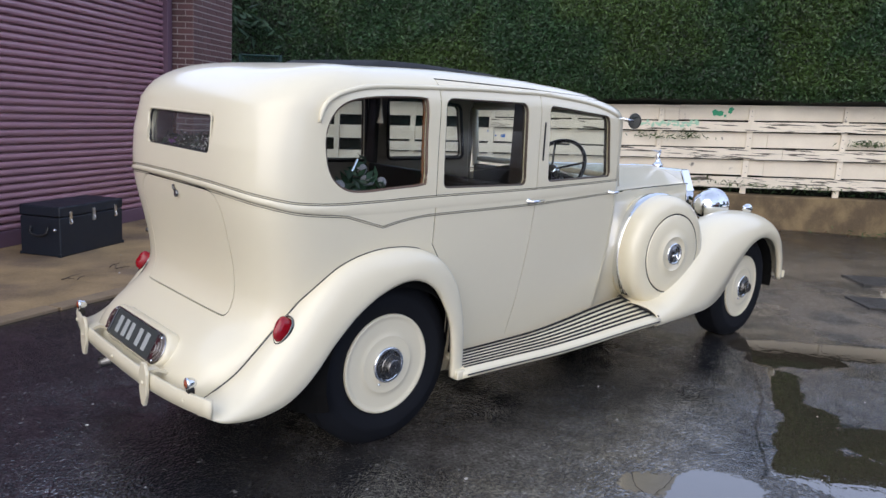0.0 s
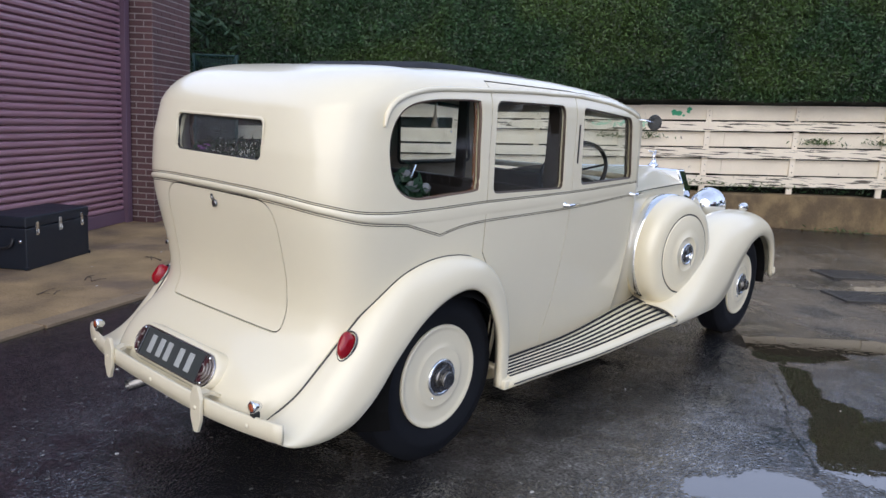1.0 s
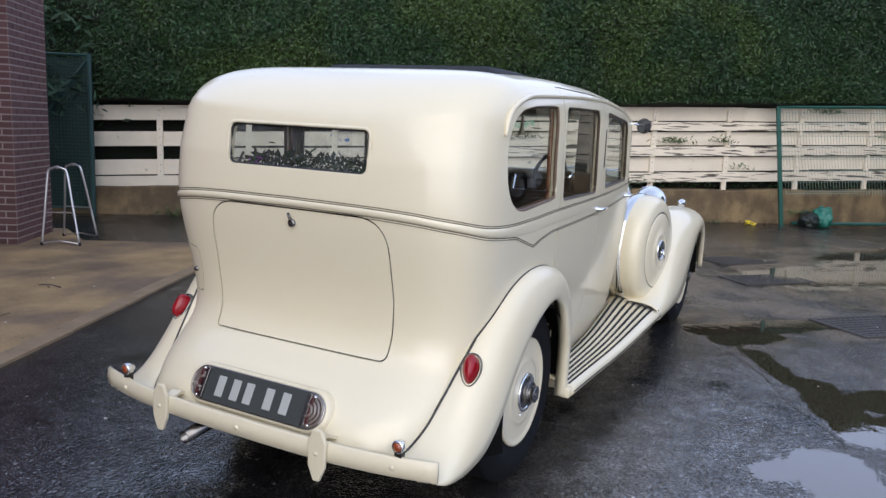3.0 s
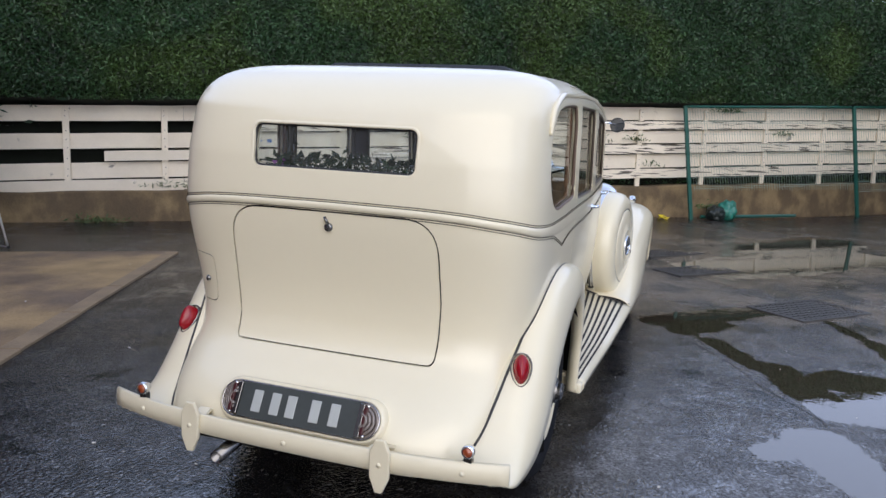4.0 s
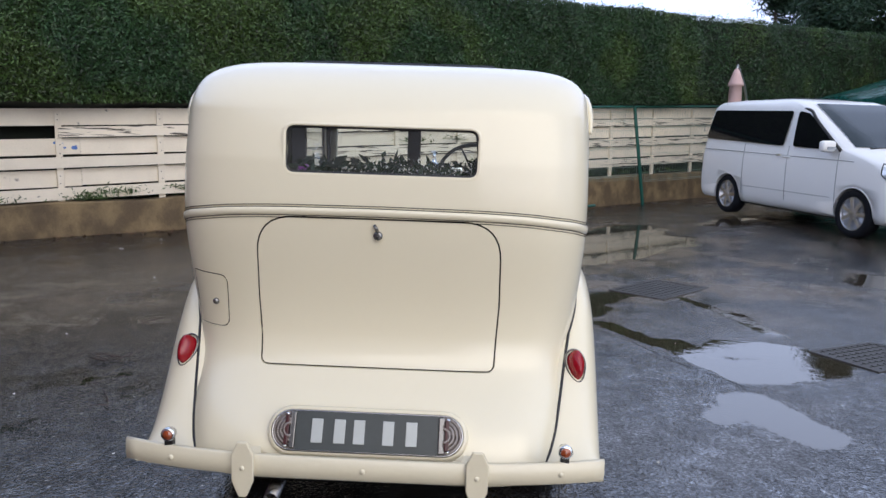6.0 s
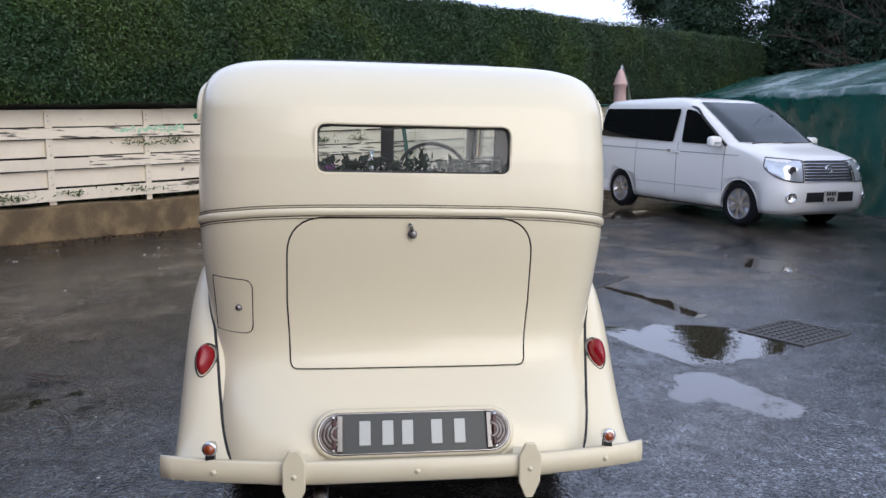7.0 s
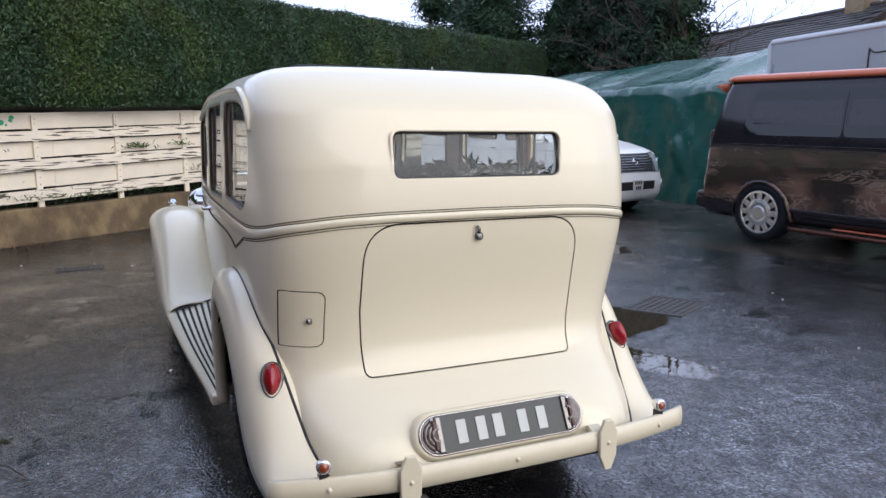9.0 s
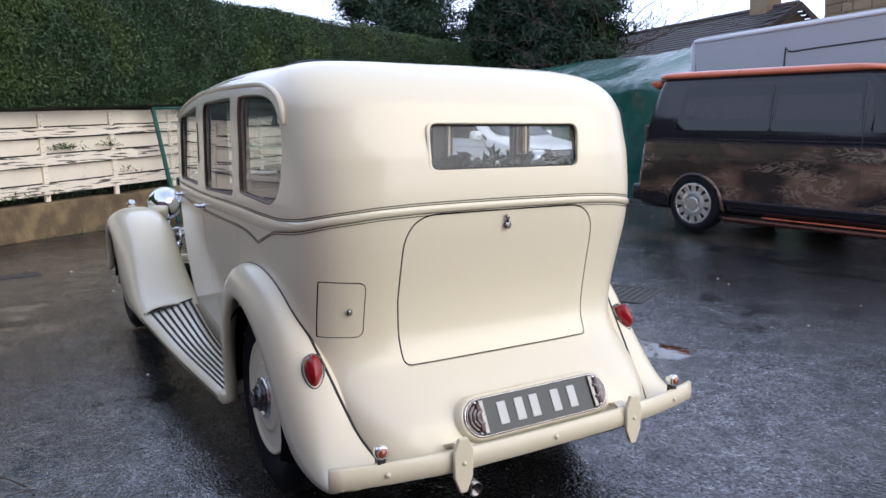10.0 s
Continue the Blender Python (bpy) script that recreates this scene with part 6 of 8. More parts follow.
# ---- inside the car ----
def car_inside():
    bm = bmesh.new()
    box(bm, -0.5, 1.8, -0.47, 0.47, 0.44, 0.46)
    part("cabin_floor", bm, LEATHER, CAR)

    def seat(x0, x1, zc, zt, lean, wid, nm, y0=0.0):
        s = thing(nm, Matrix.Identity(4), "dark leather bench seat", "")
        s.parent = CAR
        bm = bmesh.new()
        box(bm, x0, x1, y0 - wid, y0 + wid, zc - 0.28, zc)
        part("cushion", bm, LEATHER, s, "", False, 0.05)
        bm = bmesh.new()
        vs = box(bm, x0 - 0.16, x0 + 0.02, y0 - wid, y0 + wid, zc - 0.2, zt)
        for v in vs:
            v.co.x -= lean * (v.co.z - zc)
        part("seat_back", bm, LEATHER, s, "", False, 0.05)
    seat(-0.20, 0.34, 0.80, 1.20, 0.18, 0.58, "rear_seat")
    seat(1.12, 1.52, 0.80, 1.15, 0.12, 0.56, "front_seat")
    bm = bmesh.new()
    box(bm, 0.89, 0.93, -0.63, 0.63, 0.45, 1.17)
    box(bm, 0.895, 0.915, -0.035, 0.035, 1.17, 1.66)
    for h in (1, -1):
        vs = box(bm, 0.885, 0.920, -0.04, 0.04, 1.17, 1.62)
        for v in vs:
            v.co.y += h * 0.62
    box(bm, 0.895, 0.915, -0.59, 0.59, 1.60, 1.66)
    part("division", bm, LEATHER, CAR, "dark partition behind the driver", False, 0.006)
    bm = bmesh.new()
    box(bm, -0.565, -0.34, -0.42, 0.42, 1.235, 1.255)
    part("parcel_shelf", bm, LEATHER, CAR, "dark parcel shelf")
    # facia, screen and its pillars
    bm = bmesh.new()
    box(bm, 1.78, 1.86, -0.58, 0.58, 0.95, 1.17)
    part("facia", bm, LEATHER, CAR, "dark facia", False, 0.02)
    bm = bmesh.new()
    for h in (1, -1):
        tube(bm, [(1.83, h * 0.60, 1.15), (1.77, h * 0.59, 1.56)], 0.024, 8)
    tube(bm, [(1.77, -0.575, 1.575), (1.78, 0, 1.60), (1.77, 0.575, 1.575)], 0.03, 8)
    tube(bm, [(1.83, -0.595, 1.205), (1.85, 0, 1.215), (1.83, 0.595, 1.205)], 0.02, 8)
    part("screen_frame", bm, CREAM, CAR, "cream windscreen frame", True)
    bm = bmesh.new()
    bm.faces.new([bm.verts.new(p) for p in ((1.84, -0.585, 1.21), (1.84, 0.585, 1.21), (1.78, 0.575, 1.57), (1.78, -0.575, 1.57))])
    g = part("windscreen_glass", bm, GLASS, CAR, "clear windscreen")
    g.visible_shadow = False
    # header that closes the roof's front edge
    bm = bmesh.new()
    rows = []
    for q in (0.0, 1.0):
        r = []
        for j in range(25):
            y = -0.615 + 1.23 * j / 24
            w = 0.735 * taper(XF)
            zt = ZS + (crown(XF) - ZS) * max(1 - (abs(y) / w) ** 4.6, 0) ** (1 / 4.6)
            r.append(Vector((XF + 0.012, y, zt - 0.004 if q else min(zt - 0.004, 1.565))))
        rows.append(r)
    grid(bm, rows)
    part("roof_front", bm, CREAM, BODY, "", True)
    # steering wheel
    st = thing("steering_wheel", Matrix.Identity(4), "large thin black steering wheel with sprung spokes", "")
    st.parent = CAR
    st.matrix_local = pose(1.56, -0.325, 1.215, 0, -58, 0)
    bm = bmesh.new()
    tube(bm, [(0.215 * math.cos(a), 0.215 * math.sin(a), 0) for a in (2 * math.pi * k / 40 for k in range(40))], 0.0125, 8, True)
    part("rim", bm, BLACK, st, "", True)
    bm = bmesh.new()
    for a in (0.4, 1.97, 3.54, 5.11):
        tube(bm, [(0.03 * math.cos(a), 0.03 * math.sin(a), 0.01), (0.21 * math.cos(a), 0.21 * math.sin(a), 0.0)], 0.007, 6)
    part("spokes", bm, BLACK, st)
    bm = bmesh.new()
    lathe(bm, [(0.035, -0.03), (0.038, 0.01), (0.03, 0.025), (0.001, 0.03)], None, 20)
    part("boss", bm, CHROME, st, "", True)
    bm = bmesh.new()
    tube(bm, [(0, 0, -0.03), (0, 0, -0.45)], 0.018, 8)
    part("column", bm, BLACK, st)
    for y, z in ((-0.28, 1.10), (-0.14, 1.10), (0.0, 1.09)):
        bm = bmesh.new()
        lathe(bm, [(0.04, 0), (0.04, 0.012), (0.034, 0.014), (0.001, 0.012)], Matrix.Translation((1.778, y, z - 0.02)) @ pose(0, 0, 0, 0, -90, 0), 20)
        part("instrument_dial", bm, CHROME, CAR, "chrome-rimmed dial", True)
    # interior window winders and a looped blind pull
    for h in (1, -1):
        bm = bmesh.new()
        tube(bm, [(-0.19, h * (side_y(-0.19, 1.27) - 0.05), 1.26), (-0.16, h * (side_y(-0.19, 1.27) - 0.055), 1.31)], 0.006, 6)
        part("winder", bm, CHROME, CAR)
        bm = bmesh.new()
        tube(bm, [(-0.02, h * 0.64, 1.56), (-0.02, h * 0.64, 1.49), (-0.02, h * 0.64, 1.46)], [0.002, 0.008, 0.016], 8)
        part("blind_tassel", bm, LINING, CAR)


car_inside()


def flower_garland():
    """Leafy garland with small flowers along the shelf inside the rear window."""
    g = thing("flower_garland", Matrix.Identity(4), "leafy artificial flower garland lying on the car's parcel shelf", "flowers")
    rg = np.random.default_rng(21)
    n = 420
    y = rg.uniform(-0.33, 0.33, n)
    c = np.stack([-0.50 + 0.05 * rg.normal(size=n), y, 1.285 + 0.028 * np.abs(rg.normal(size=n))], 1)
    up = np.tile([-0.5, 0, 0.8], (n, 1))
    leaves("foliage", mat("dark_garland_leaf", (0.010, 0.024, 0.010), 0.8, spec=0.15, vary=0.2, spread=0.4), c, up, 0.016, 1.4, 3, g, "small dark green leaves")
    # larger rounded leaves
    cs = np.array([(-0.47, yy, 1.315 + 0.02 * rg.random()) for yy in np.linspace(-0.3, 0.3, 17) + 0.012 * rg.normal(size=17)])
    leaves("broad_leaf", mat("broad_garland_leaf", (0.008, 0.017, 0.010), 0.7, spec=0.15, vary=0.2, spread=0.4), cs, np.tile([-1.0, 0, 0.2], (17, 1)), 0.036, 0.8, 4, g, "broad dark leaves", flop=0.4)
    n = 260
    y = np.clip(-0.10 + 0.17 * rg.normal(size=n), -0.31, 0.31)
    c = np.stack([-0.545 + 0.02 * rg.normal(size=n), y, 1.290 + 0.025 * np.abs(rg.normal(size=n))], 1)
    leaves("white_blossom", FLOWER, c, up[:n], 0.0042, 1.0, 5, g, "tiny white blossom")
    c = np.stack([-0.54 + 0.012 * rg.normal(size=24), 0.265 + 0.018 * rg.normal(size=24), 1.295 + 0.012 * rg.normal(size=24)], 1)
    leaves("purple_bloom", PURPLE, c, up[:24], 0.012, 1.0, 6, g, "purple bloom")
    # a posy of pale roses by the quarter window
    b = thing("rose_posy", Matrix.Identity(4), "posy of pale roses with green leaves on the rear seat", "flowers")
    c = np.stack([0.06 + 0.06 * rg.normal(size=120), -0.40 + 0.06 * rg.normal(size=120), 1.165 + 0.035 * rg.normal(size=120)], 1)
    leaves("leaf", mat("posy_leaf", (0.035, 0.08, 0.04), 0.5, vary=0.2, spread=0.4), c, np.tile([0, -1, 0.5], (120, 1)), 0.024, 1.3, 7, b, "green leaves")
    for k in range(7):
        bm = bmesh.new()
        p = Vector((0.06 + 0.06 * rg.normal(), -0.43 + 0.03 * rg.normal(), 1.18 + 0.035 * rg.normal()))
        lathe(bm, [(0.001, -0.02), (0.018, -0.012), (0.026, 0.004), (0.022, 0.018), (0.015, 0.014), (0.012, 0.022), (0.001, 0.018)], Matrix.Translation(p) @ pose(0, 0, 0, 60 + 20 * rg.normal(), 0, 0), 12)
        part("rose", bm, mat("dusty_rose_petal", (0.42, 0.40, 0.42), 0.7, vary=0.1) if k == 0 else bpy.data.materials["dusty_rose_petal"], b, "", True)


flower_garland()
from mathutils.bvhtree import BVHTree



# ---- workshop with its roller shutter ----
BO = Vector((1.90, 6.46, 0))            # where shutter and pier meet
BF = Vector((0.803, 0.595, 0))          # along the front, towards the far fence
BN = Vector((0.595, -0.803, 0))         # out of the front, into the yard


def at_front(u, out, z):
    p = BO + BF * u + BN * out
    return Vector((p.x, p.y, z))


def front_frame(u, out, z):
    p = at_front(u, out, z)
    return Matrix([[BF.x, BN.x, 0, p.x], [BF.y, BN.y, 0, p.y], [0, 0, 1, p.z], [0, 0, 0, 1]])


def workshop():
    w = thing("workshop", Matrix.Identity(4), "brick workshop front with a wide plum-coloured roller shutter, shut", "building", kind="structure")
    # masonry behind the facing bricks
    bm = bmesh.new()
    box(bm, 0.006, 1.02, -0.9, 0.352, -0.1, 3.42, front_frame(0, 0, 0))
    part("pier", bm, MORTAR, w, "brick pier bedded in pale mortar")
    pier = w.children[-1]
    bm = bmesh.new()
    box(bm, -7.0, 0.006, -0.5, -0.16, -0.1, 3.42, front_frame(0, 0, 0))
    box(bm, -12.0, -7.0, -0.9, 0.3, -0.1, 3.42, front_frame(0, 0, 0))
    part("back_wall", bm, MORTAR, w)
    bm = bmesh.new()
    box(bm, -7.0, 0.0, -0.16, 0.30, 3.12, 3.4, front_frame(0, 0, 0))
    part("lintel", bm, PLUM_DARK, w)
    bm = bmesh.new()
    for u0, u1 in ((-0.13, -0.02), (-7.0, -6.88)):
        box(bm, u0, u1, -0.12, 0.075, 0.0, 3.12, front_frame(0, 0, 0))
    part("guide_rail", bm, PLUM_DARK, w, "plum steel guide channel", False, 0.006)
    bm = bmesh.new()
    box(bm, -6.9, -0.10, -0.05, 0.03, 0.016, 0.17, front_frame(0, 0, 0))
    part("bottom_rail", bm, PLUM_DARK, w, "plum steel bottom rail", False, 0.008)
    # curved slats
    bm = bmesh.new()
    prof = [(-0.046, 0.0), (-0.006, 0.002), (0.010, 0.010), (0.018, 0.029), (0.015, 0.047), (0.004, 0.056), (-0.020, 0.059), (-0.046, 0.061), (-0.046, 0.075)]
    grid(bm, [[(u, o, z) for o, z in prof] for u in (-6.9, -0.10)])
    bmesh.ops.recalc_face_normals(bm, faces=bm.faces[:])
    slat = mesh_from("slat", bm, PLUM, False)
    z = 0.17
    while z < 3.1:
        o = new("slat", slat)
        o.parent = w
        o.matrix_world = front_frame(0, 0.0, z)
        z += 0.075
    # facing bricks on the pier: stretchers on the front, half bricks on the return
    bl, bh, j = 0.215, 0.065, 0.010

    def brick_mesh(l, d=0.03):
        bm = bmesh.new()
        vs = box(bm, 0, l, -d, 0.006, 0, bh)
        for v in vs:
            if v.co.y > 0:
                v.co.x += 0.003 * (1 if v.co.x < l / 2 else -1)
                v.co.z += 0.003 * (1 if v.co.z < bh / 2 else -1)
        return mesh_from("brick", bm, BRICK)
    full, half = brick_mesh(bl), brick_mesh(0.1025)
    for c in range(45):
        z = 0.01 + c * (bh + j)
        u = 0.006
        k = 0
        while u < 1.0:
            me = half if (c % 2 and k == 0) or u + bl > 1.03 else full
            l = 0.1025 if me is half else bl
            if u + l > 1.03:
                break
            o = new("brick", me)
            o.parent = pier
            o.matrix_world = front_frame(u, 0.352, z)
            u += l + j
            k += 1
        v = 0.352
        k = 0
        while v > 0.06:
            l = 0.1025 if (c % 2 == 0 and k == 0) else bl
            if v - l < -0.02:
                l = 0.1025
                if v - l < -0.02:
                    break
            o = new("brick", full if l == bl else half)
            o.parent = pier
            m = front_frame(0.0, v - l, z)
            o.matrix_world = m @ Matrix([[0, -1, 0, 0.006], [1, 0, 0, 0], [0, 0, 1, 0], [0, 0, 0, 1]])
            v -= l + j
            k += 1


workshop()


def green_gate():
    """A tall netted gate leaf between the workshop and the fence."""
    g = thing("gate", Matrix.Identity(4), "tall dark green netted gate leaf between workshop and fence", "gate")

    def at(s, z, off=-0.45):
        return on_fence(s, off, z)
    for s in (-2.86, -2.16):
        bm = bmesh.new()
        tube(bm, [at(s, 0.0), at(s, 2.32)], 0.03, 6)
        part("gate_post", bm, GATE_GREEN, g, "dark teal steel post")
    for z0, z1 in ((0.12, 0.12), (2.30, 2.30), (1.35, 2.28)):
        bm = bmesh.new()
        tube(bm, [at(-2.86, z0), at(-2.16, z1)], 0.02, 6)
        part("gate_rail", bm, GATE_GREEN, g)
    bm = bmesh.new()
    for k in range(14):
        s = -2.82 + 0.048 * k
        tube(bm, [at(s, 0.12), at(s, 2.30)], 0.004, 4, caps=False)
    for k in range(44):
        z = 0.14 + 0.05 * k
        tube(bm, [at(-2.86, z), at(-2.16, z)], 0.004, 4, caps=False)
    part("netting", bm, GATE_GREEN, g, "dark green mesh", kind="stuff")
    bm = bmesh.new()
    grid(bm, [[at(-2.86 + 0.7 * i / 8, 0.1 + 2.15 * j / 8, -0.42 + 0.03 * math.sin(i * 1.3 + j)) for i in range(9)] for j in range(9)])
    part("dark_sheet", bm, mat("dark_green_shade_net", (0.006, 0.022, 0.018), 0.8, vary=0.3, scale=5), g, "dark shade net", True)


green_gate()


def mesh_panels():
    """Green welded mesh panels that lean on the wall before the fence."""
    def at(s, off, z):
        return on_fence(s, off, z)
    for s0, s1 in ((8.58, 12.15), (12.22, 15.9)):
        p = thing("mesh_panel", Matrix.Identity(4), "green welded mesh fence panel leaning before the timber fence", "fence panel", "mesh panels")
        lean = 0.15
        for s, w in ((s0, 0.03), (s1 - 0.06, 0.03)):
            bm = bmesh.new()
            zt = 2.085 + 0.043 * (s - 8.5)
            zb = rise(*at(s, -0.45, 0).xy)
            a, b = at(s + lean * 0.95, -0.48, zb), at(s, -0.24, zt)
            d = FD * 0.032
            q = FN * 0.02
            vs = [bm.verts.new(v) for v in (a - d - q, a + d - q, a + d + q, a - d + q, b - d - q, b + d - q, b + d + q, b - d + q)]
            for f in ((3, 2, 1, 0), (4, 5, 6, 7), (0, 1, 5, 4), (1, 2, 6, 5), (2, 3, 7, 6), (3, 0, 4, 7)):
                bm.faces.new([vs[i] for i in f])
            part("panel_post", bm, GREEN_STEEL, p, "green square post")
            break
        bm = bmesh.new()
        tube(bm, [at(s0, -0.25, 2.07 + 0.043 * (s0 - 8.5)), at(s1, -0.25, 2.07 + 0.043 * (s1 - 8.5))], 0.022, 6)
        part("top_rail", bm, GREEN_STEEL, p, "green top rail")
        if s0 < 9:
            bm = bmesh.new()
            tube(bm, [at(8.9, -0.5, 0.17), at(10.9, -0.52, 0.20)], 0.03, 6)
            part("foot_bar", bm, GREEN_STEEL, p, "green foot bar")
        bm = bmesh.new()
        n = int((s1 - s0) / 0.055)
        for k in range(n):
            s = s0 + 0.055 * k
            zt = 2.07 + 0.043 * (s - 8.5)
            tube(bm, [at(s + 0.25, -0.36, 0.62 + 0.02 * (s - 8.5)), at(s + 0.02, -0.25, zt)], 0.0028, 4, caps=False)
        for k in range(8):
            z0 = 0.65 + 0.19 * k
            for dz in (0, 0.03) if k % 3 == 0 else (0,):
                f = 1 - (z0 - 0.62) / 1.45
                tube(bm, [at(s0 + 0.24 * f, -0.25 - 0.11 * f, z0 + dz), at(s1 + 0.24 * f, -0.25 - 0.11 * f, z0 + dz + 0.13)], 0.003, 4, caps=False)
        part("wire_mesh", bm, mat("pale_green_wire", (0.22, 0.30, 0.25), 0.45, vary=0.1) if "pale_green_wire" not in bpy.data.materials else bpy.data.materials["pale_green_wire"], p, "fine welded wire", kind="stuff")


mesh_panels()


# ---- small things in the yard ----
def travel_trunk():
    c0, ex, ey = Vector((-0.06, 4.05, 0.016)), Vector((0.80, 0.60, 0)).normalized(), Vector((-0.45, 0.89, 0)).normalized()
    m = Matrix([[ex.x, -ex.y, 0, c0.x], [ex.y, ex.x, 0, c0.y], [0, 0, 1, c0.z], [0, 0, 0, 1]])
    t = thing("travel_trunk", m, "old navy blue travel trunk with nickel catches on the concrete apron", "trunk")
    L, D, H = 0.92, 0.42, 0.465
    bm = bmesh.new()
    box(bm, 0, L, 0, D, 0.0, H - 0.10)
    part("case", bm, NAVY, t, "", False, 0.012)
    bm = bmesh.new()
    box(bm, -0.004, L + 0.004, -0.004, D + 0.004, H - 0.096, H)
    part("lid", bm, NAVY, t, "lid with a proud rim", False, 0.014)
    for x in (0.13, 0.46, 0.79):
        bm = bmesh.new()
        box(bm, x - 0.018, x + 0.018, -0.016, 0.0, H - 0.17, H - 0.05)
        tube(bm, [(x, -0.02, H - 0.12), (x, -0.026, H - 0.155)], 0.009, 8)
        part("catch", bm, CHROME if x != 0.46 else STEEL, t, "nickel catch", False, 0.003)
    bm = bmesh.new()
    tube(bm, spline([(-0.008, 0.12, H - 0.19), (-0.03, 0.13, H - 0.25), (-0.034, 0.21, H - 0.275), (-0.03, 0.29, H - 0.25), (-0.008, 0.30, H - 0.19)], 5), 0.011, 8)
    part("handle", bm, PLASTIC, t, "worn leather handle", True)
    for x, y in ((0.0, 0.0), (L, 0.0), (0, D), (L, D)):
        bm = bmesh.new()
        box(bm, x - 0.008 if x else -0.008, (x + 0.008) if x else 0.03, y - 0.008 if y else -0.008, y + 0.008 if y else 0.03, -0.0, 0.03)
        part("corner_cap", bm, NAVY, t, "", False, 0.004)
    bm = bmesh.new()
    lathe(bm, [(0.016, 0), (0.014, 0.008), (0.001, 0.01)], Matrix.Translation((-0.002, 0.06, 0.25)) @ pose(0, 0, 0, 0, -90, 0), 14)
    part("stud", bm, CHROME, t, "", True)


travel_trunk()


def trestle(a, b, lean, h):
    t = thing("trestle_hoop", Matrix.Identity(4), "bent aluminium tube hoop standing on the apron by the brick pier", "trestle", "trestle hoops")
    a, b = Vector((*a, 0.016)), Vector((*b, 0.016))
    mid = (a + b) / 2 + Vector((*lean, h))
    d = (b - a).normalized()
    bm = bmesh.new()
    tube(bm, spline([a, a.lerp(mid - d * 0.09, 0.5), mid - d * 0.10 - Vector((0, 0, 0.07)), mid - d * 0.055 - Vector((0, 0, 0.015)), mid, mid + d * 0.055 - Vector((0, 0, 0.015)), mid + d * 0.10 - Vector((0, 0, 0.07)), b.lerp(mid + d * 0.09, 0.5), b], 5), 0.0125, 8)
    part("hoop", bm, STEEL, t, "", True)
    bm = bmesh.new()
    tube(bm, [a.lerp(mid, 0.42) + d * -0.02, b.lerp(mid, 0.42) + d * 0.02], 0.007, 6)
    part("stay", bm, STEEL, t)
    bm = bmesh.new()
    tube(bm, [a + Vector((0, 0, 0.02)), (a + b) / 2 + Vector((0, 0, 0.05)), b + Vector((0, 0, 0.02))], 0.009, 6)
    part("stay", bm, STEEL, t)
    for p in (a, b):
        bm = bmesh.new()
        tube(bm, [p - Vector((0, 0, 0.001)), p + Vector((0, 0, 0.035))], 0.017, 8)
        part("rubber_foot", bm, PLASTIC, t)
    bm = bmesh.new()
    tube(bm, [mid - Vector((0, 0, 0.02)), mid + Vector((0, 0, 0.018))], 0.012, 8)
    part("lug", bm, STEEL, t)


trestle((2.24, 5.95), (2.48, 5.64), (0.06, 0.10), 0.86)
trestle((2.80, 6.38), (2.96, 5.98), (-0.08, -0.02), 0.87)


def grate(x, y, l, w, turn, label, name="drain_grate"):
    g = thing(name, pose(x, y, rise(x, y), 0, 0, turn), label, "drain", "drain covers")
    bm = bmesh.new()
    box(bm, -l / 2, l / 2, -w / 2, -w / 2 + 0.03, -0.02, 0.009)
    box(bm, -l / 2, l / 2, w / 2 - 0.03, w / 2, -0.02, 0.009)
    box(bm, -l / 2, -l / 2 + 0.03, -w / 2 + 0.03, w / 2 - 0.03, -0.02, 0.009)
    box(bm, l / 2 - 0.03, l / 2, -w / 2 + 0.03, w / 2 - 0.03, -0.02, 0.009)
    part("frame", bm, IRON, g, "cast iron frame")
    bm = bmesh.new()
    box(bm, -l / 2 + 0.03, l / 2 - 0.03, -w / 2 + 0.03, w / 2 - 0.03, -0.02, 0.003)
    part("well", bm, IRON, g)
    bm = bmesh.new()
    n, k = int(l / 0.062), int(w / 0.062)
    for i in range(n):
        for j in range(k):
            u, v = -l / 2 + 0.045 + (l - 0.09) * i / max(n - 1, 1), -w / 2 + 0.045 + (w - 0.09) * j / max(k - 1, 1)
            box(bm, u - 0.018, u + 0.018, v - 0.013, v + 0.013, 0.002, 0.008)
    part("studs", bm, IRON, g, "raised anti-slip studs", kind="stuff")


grate(2.0, -3.08, 0.66, 0.52, -62, "square cast iron cover with raised studs in the asphalt")
grate(6.75, -0.75, 0.9, 0.45, -43, "wet studded iron drain cover")
grate(5.75, -1.15, 0.9, 0.45, -43, "wet studded iron drain cover")
grate(4.25, -2.15, 0.9, 0.6, -43, "wet studded iron drain cover")
grate(6.5, 1.62, 0.5, 0.24, -85, "narrow slotted drain grate in the asphalt")


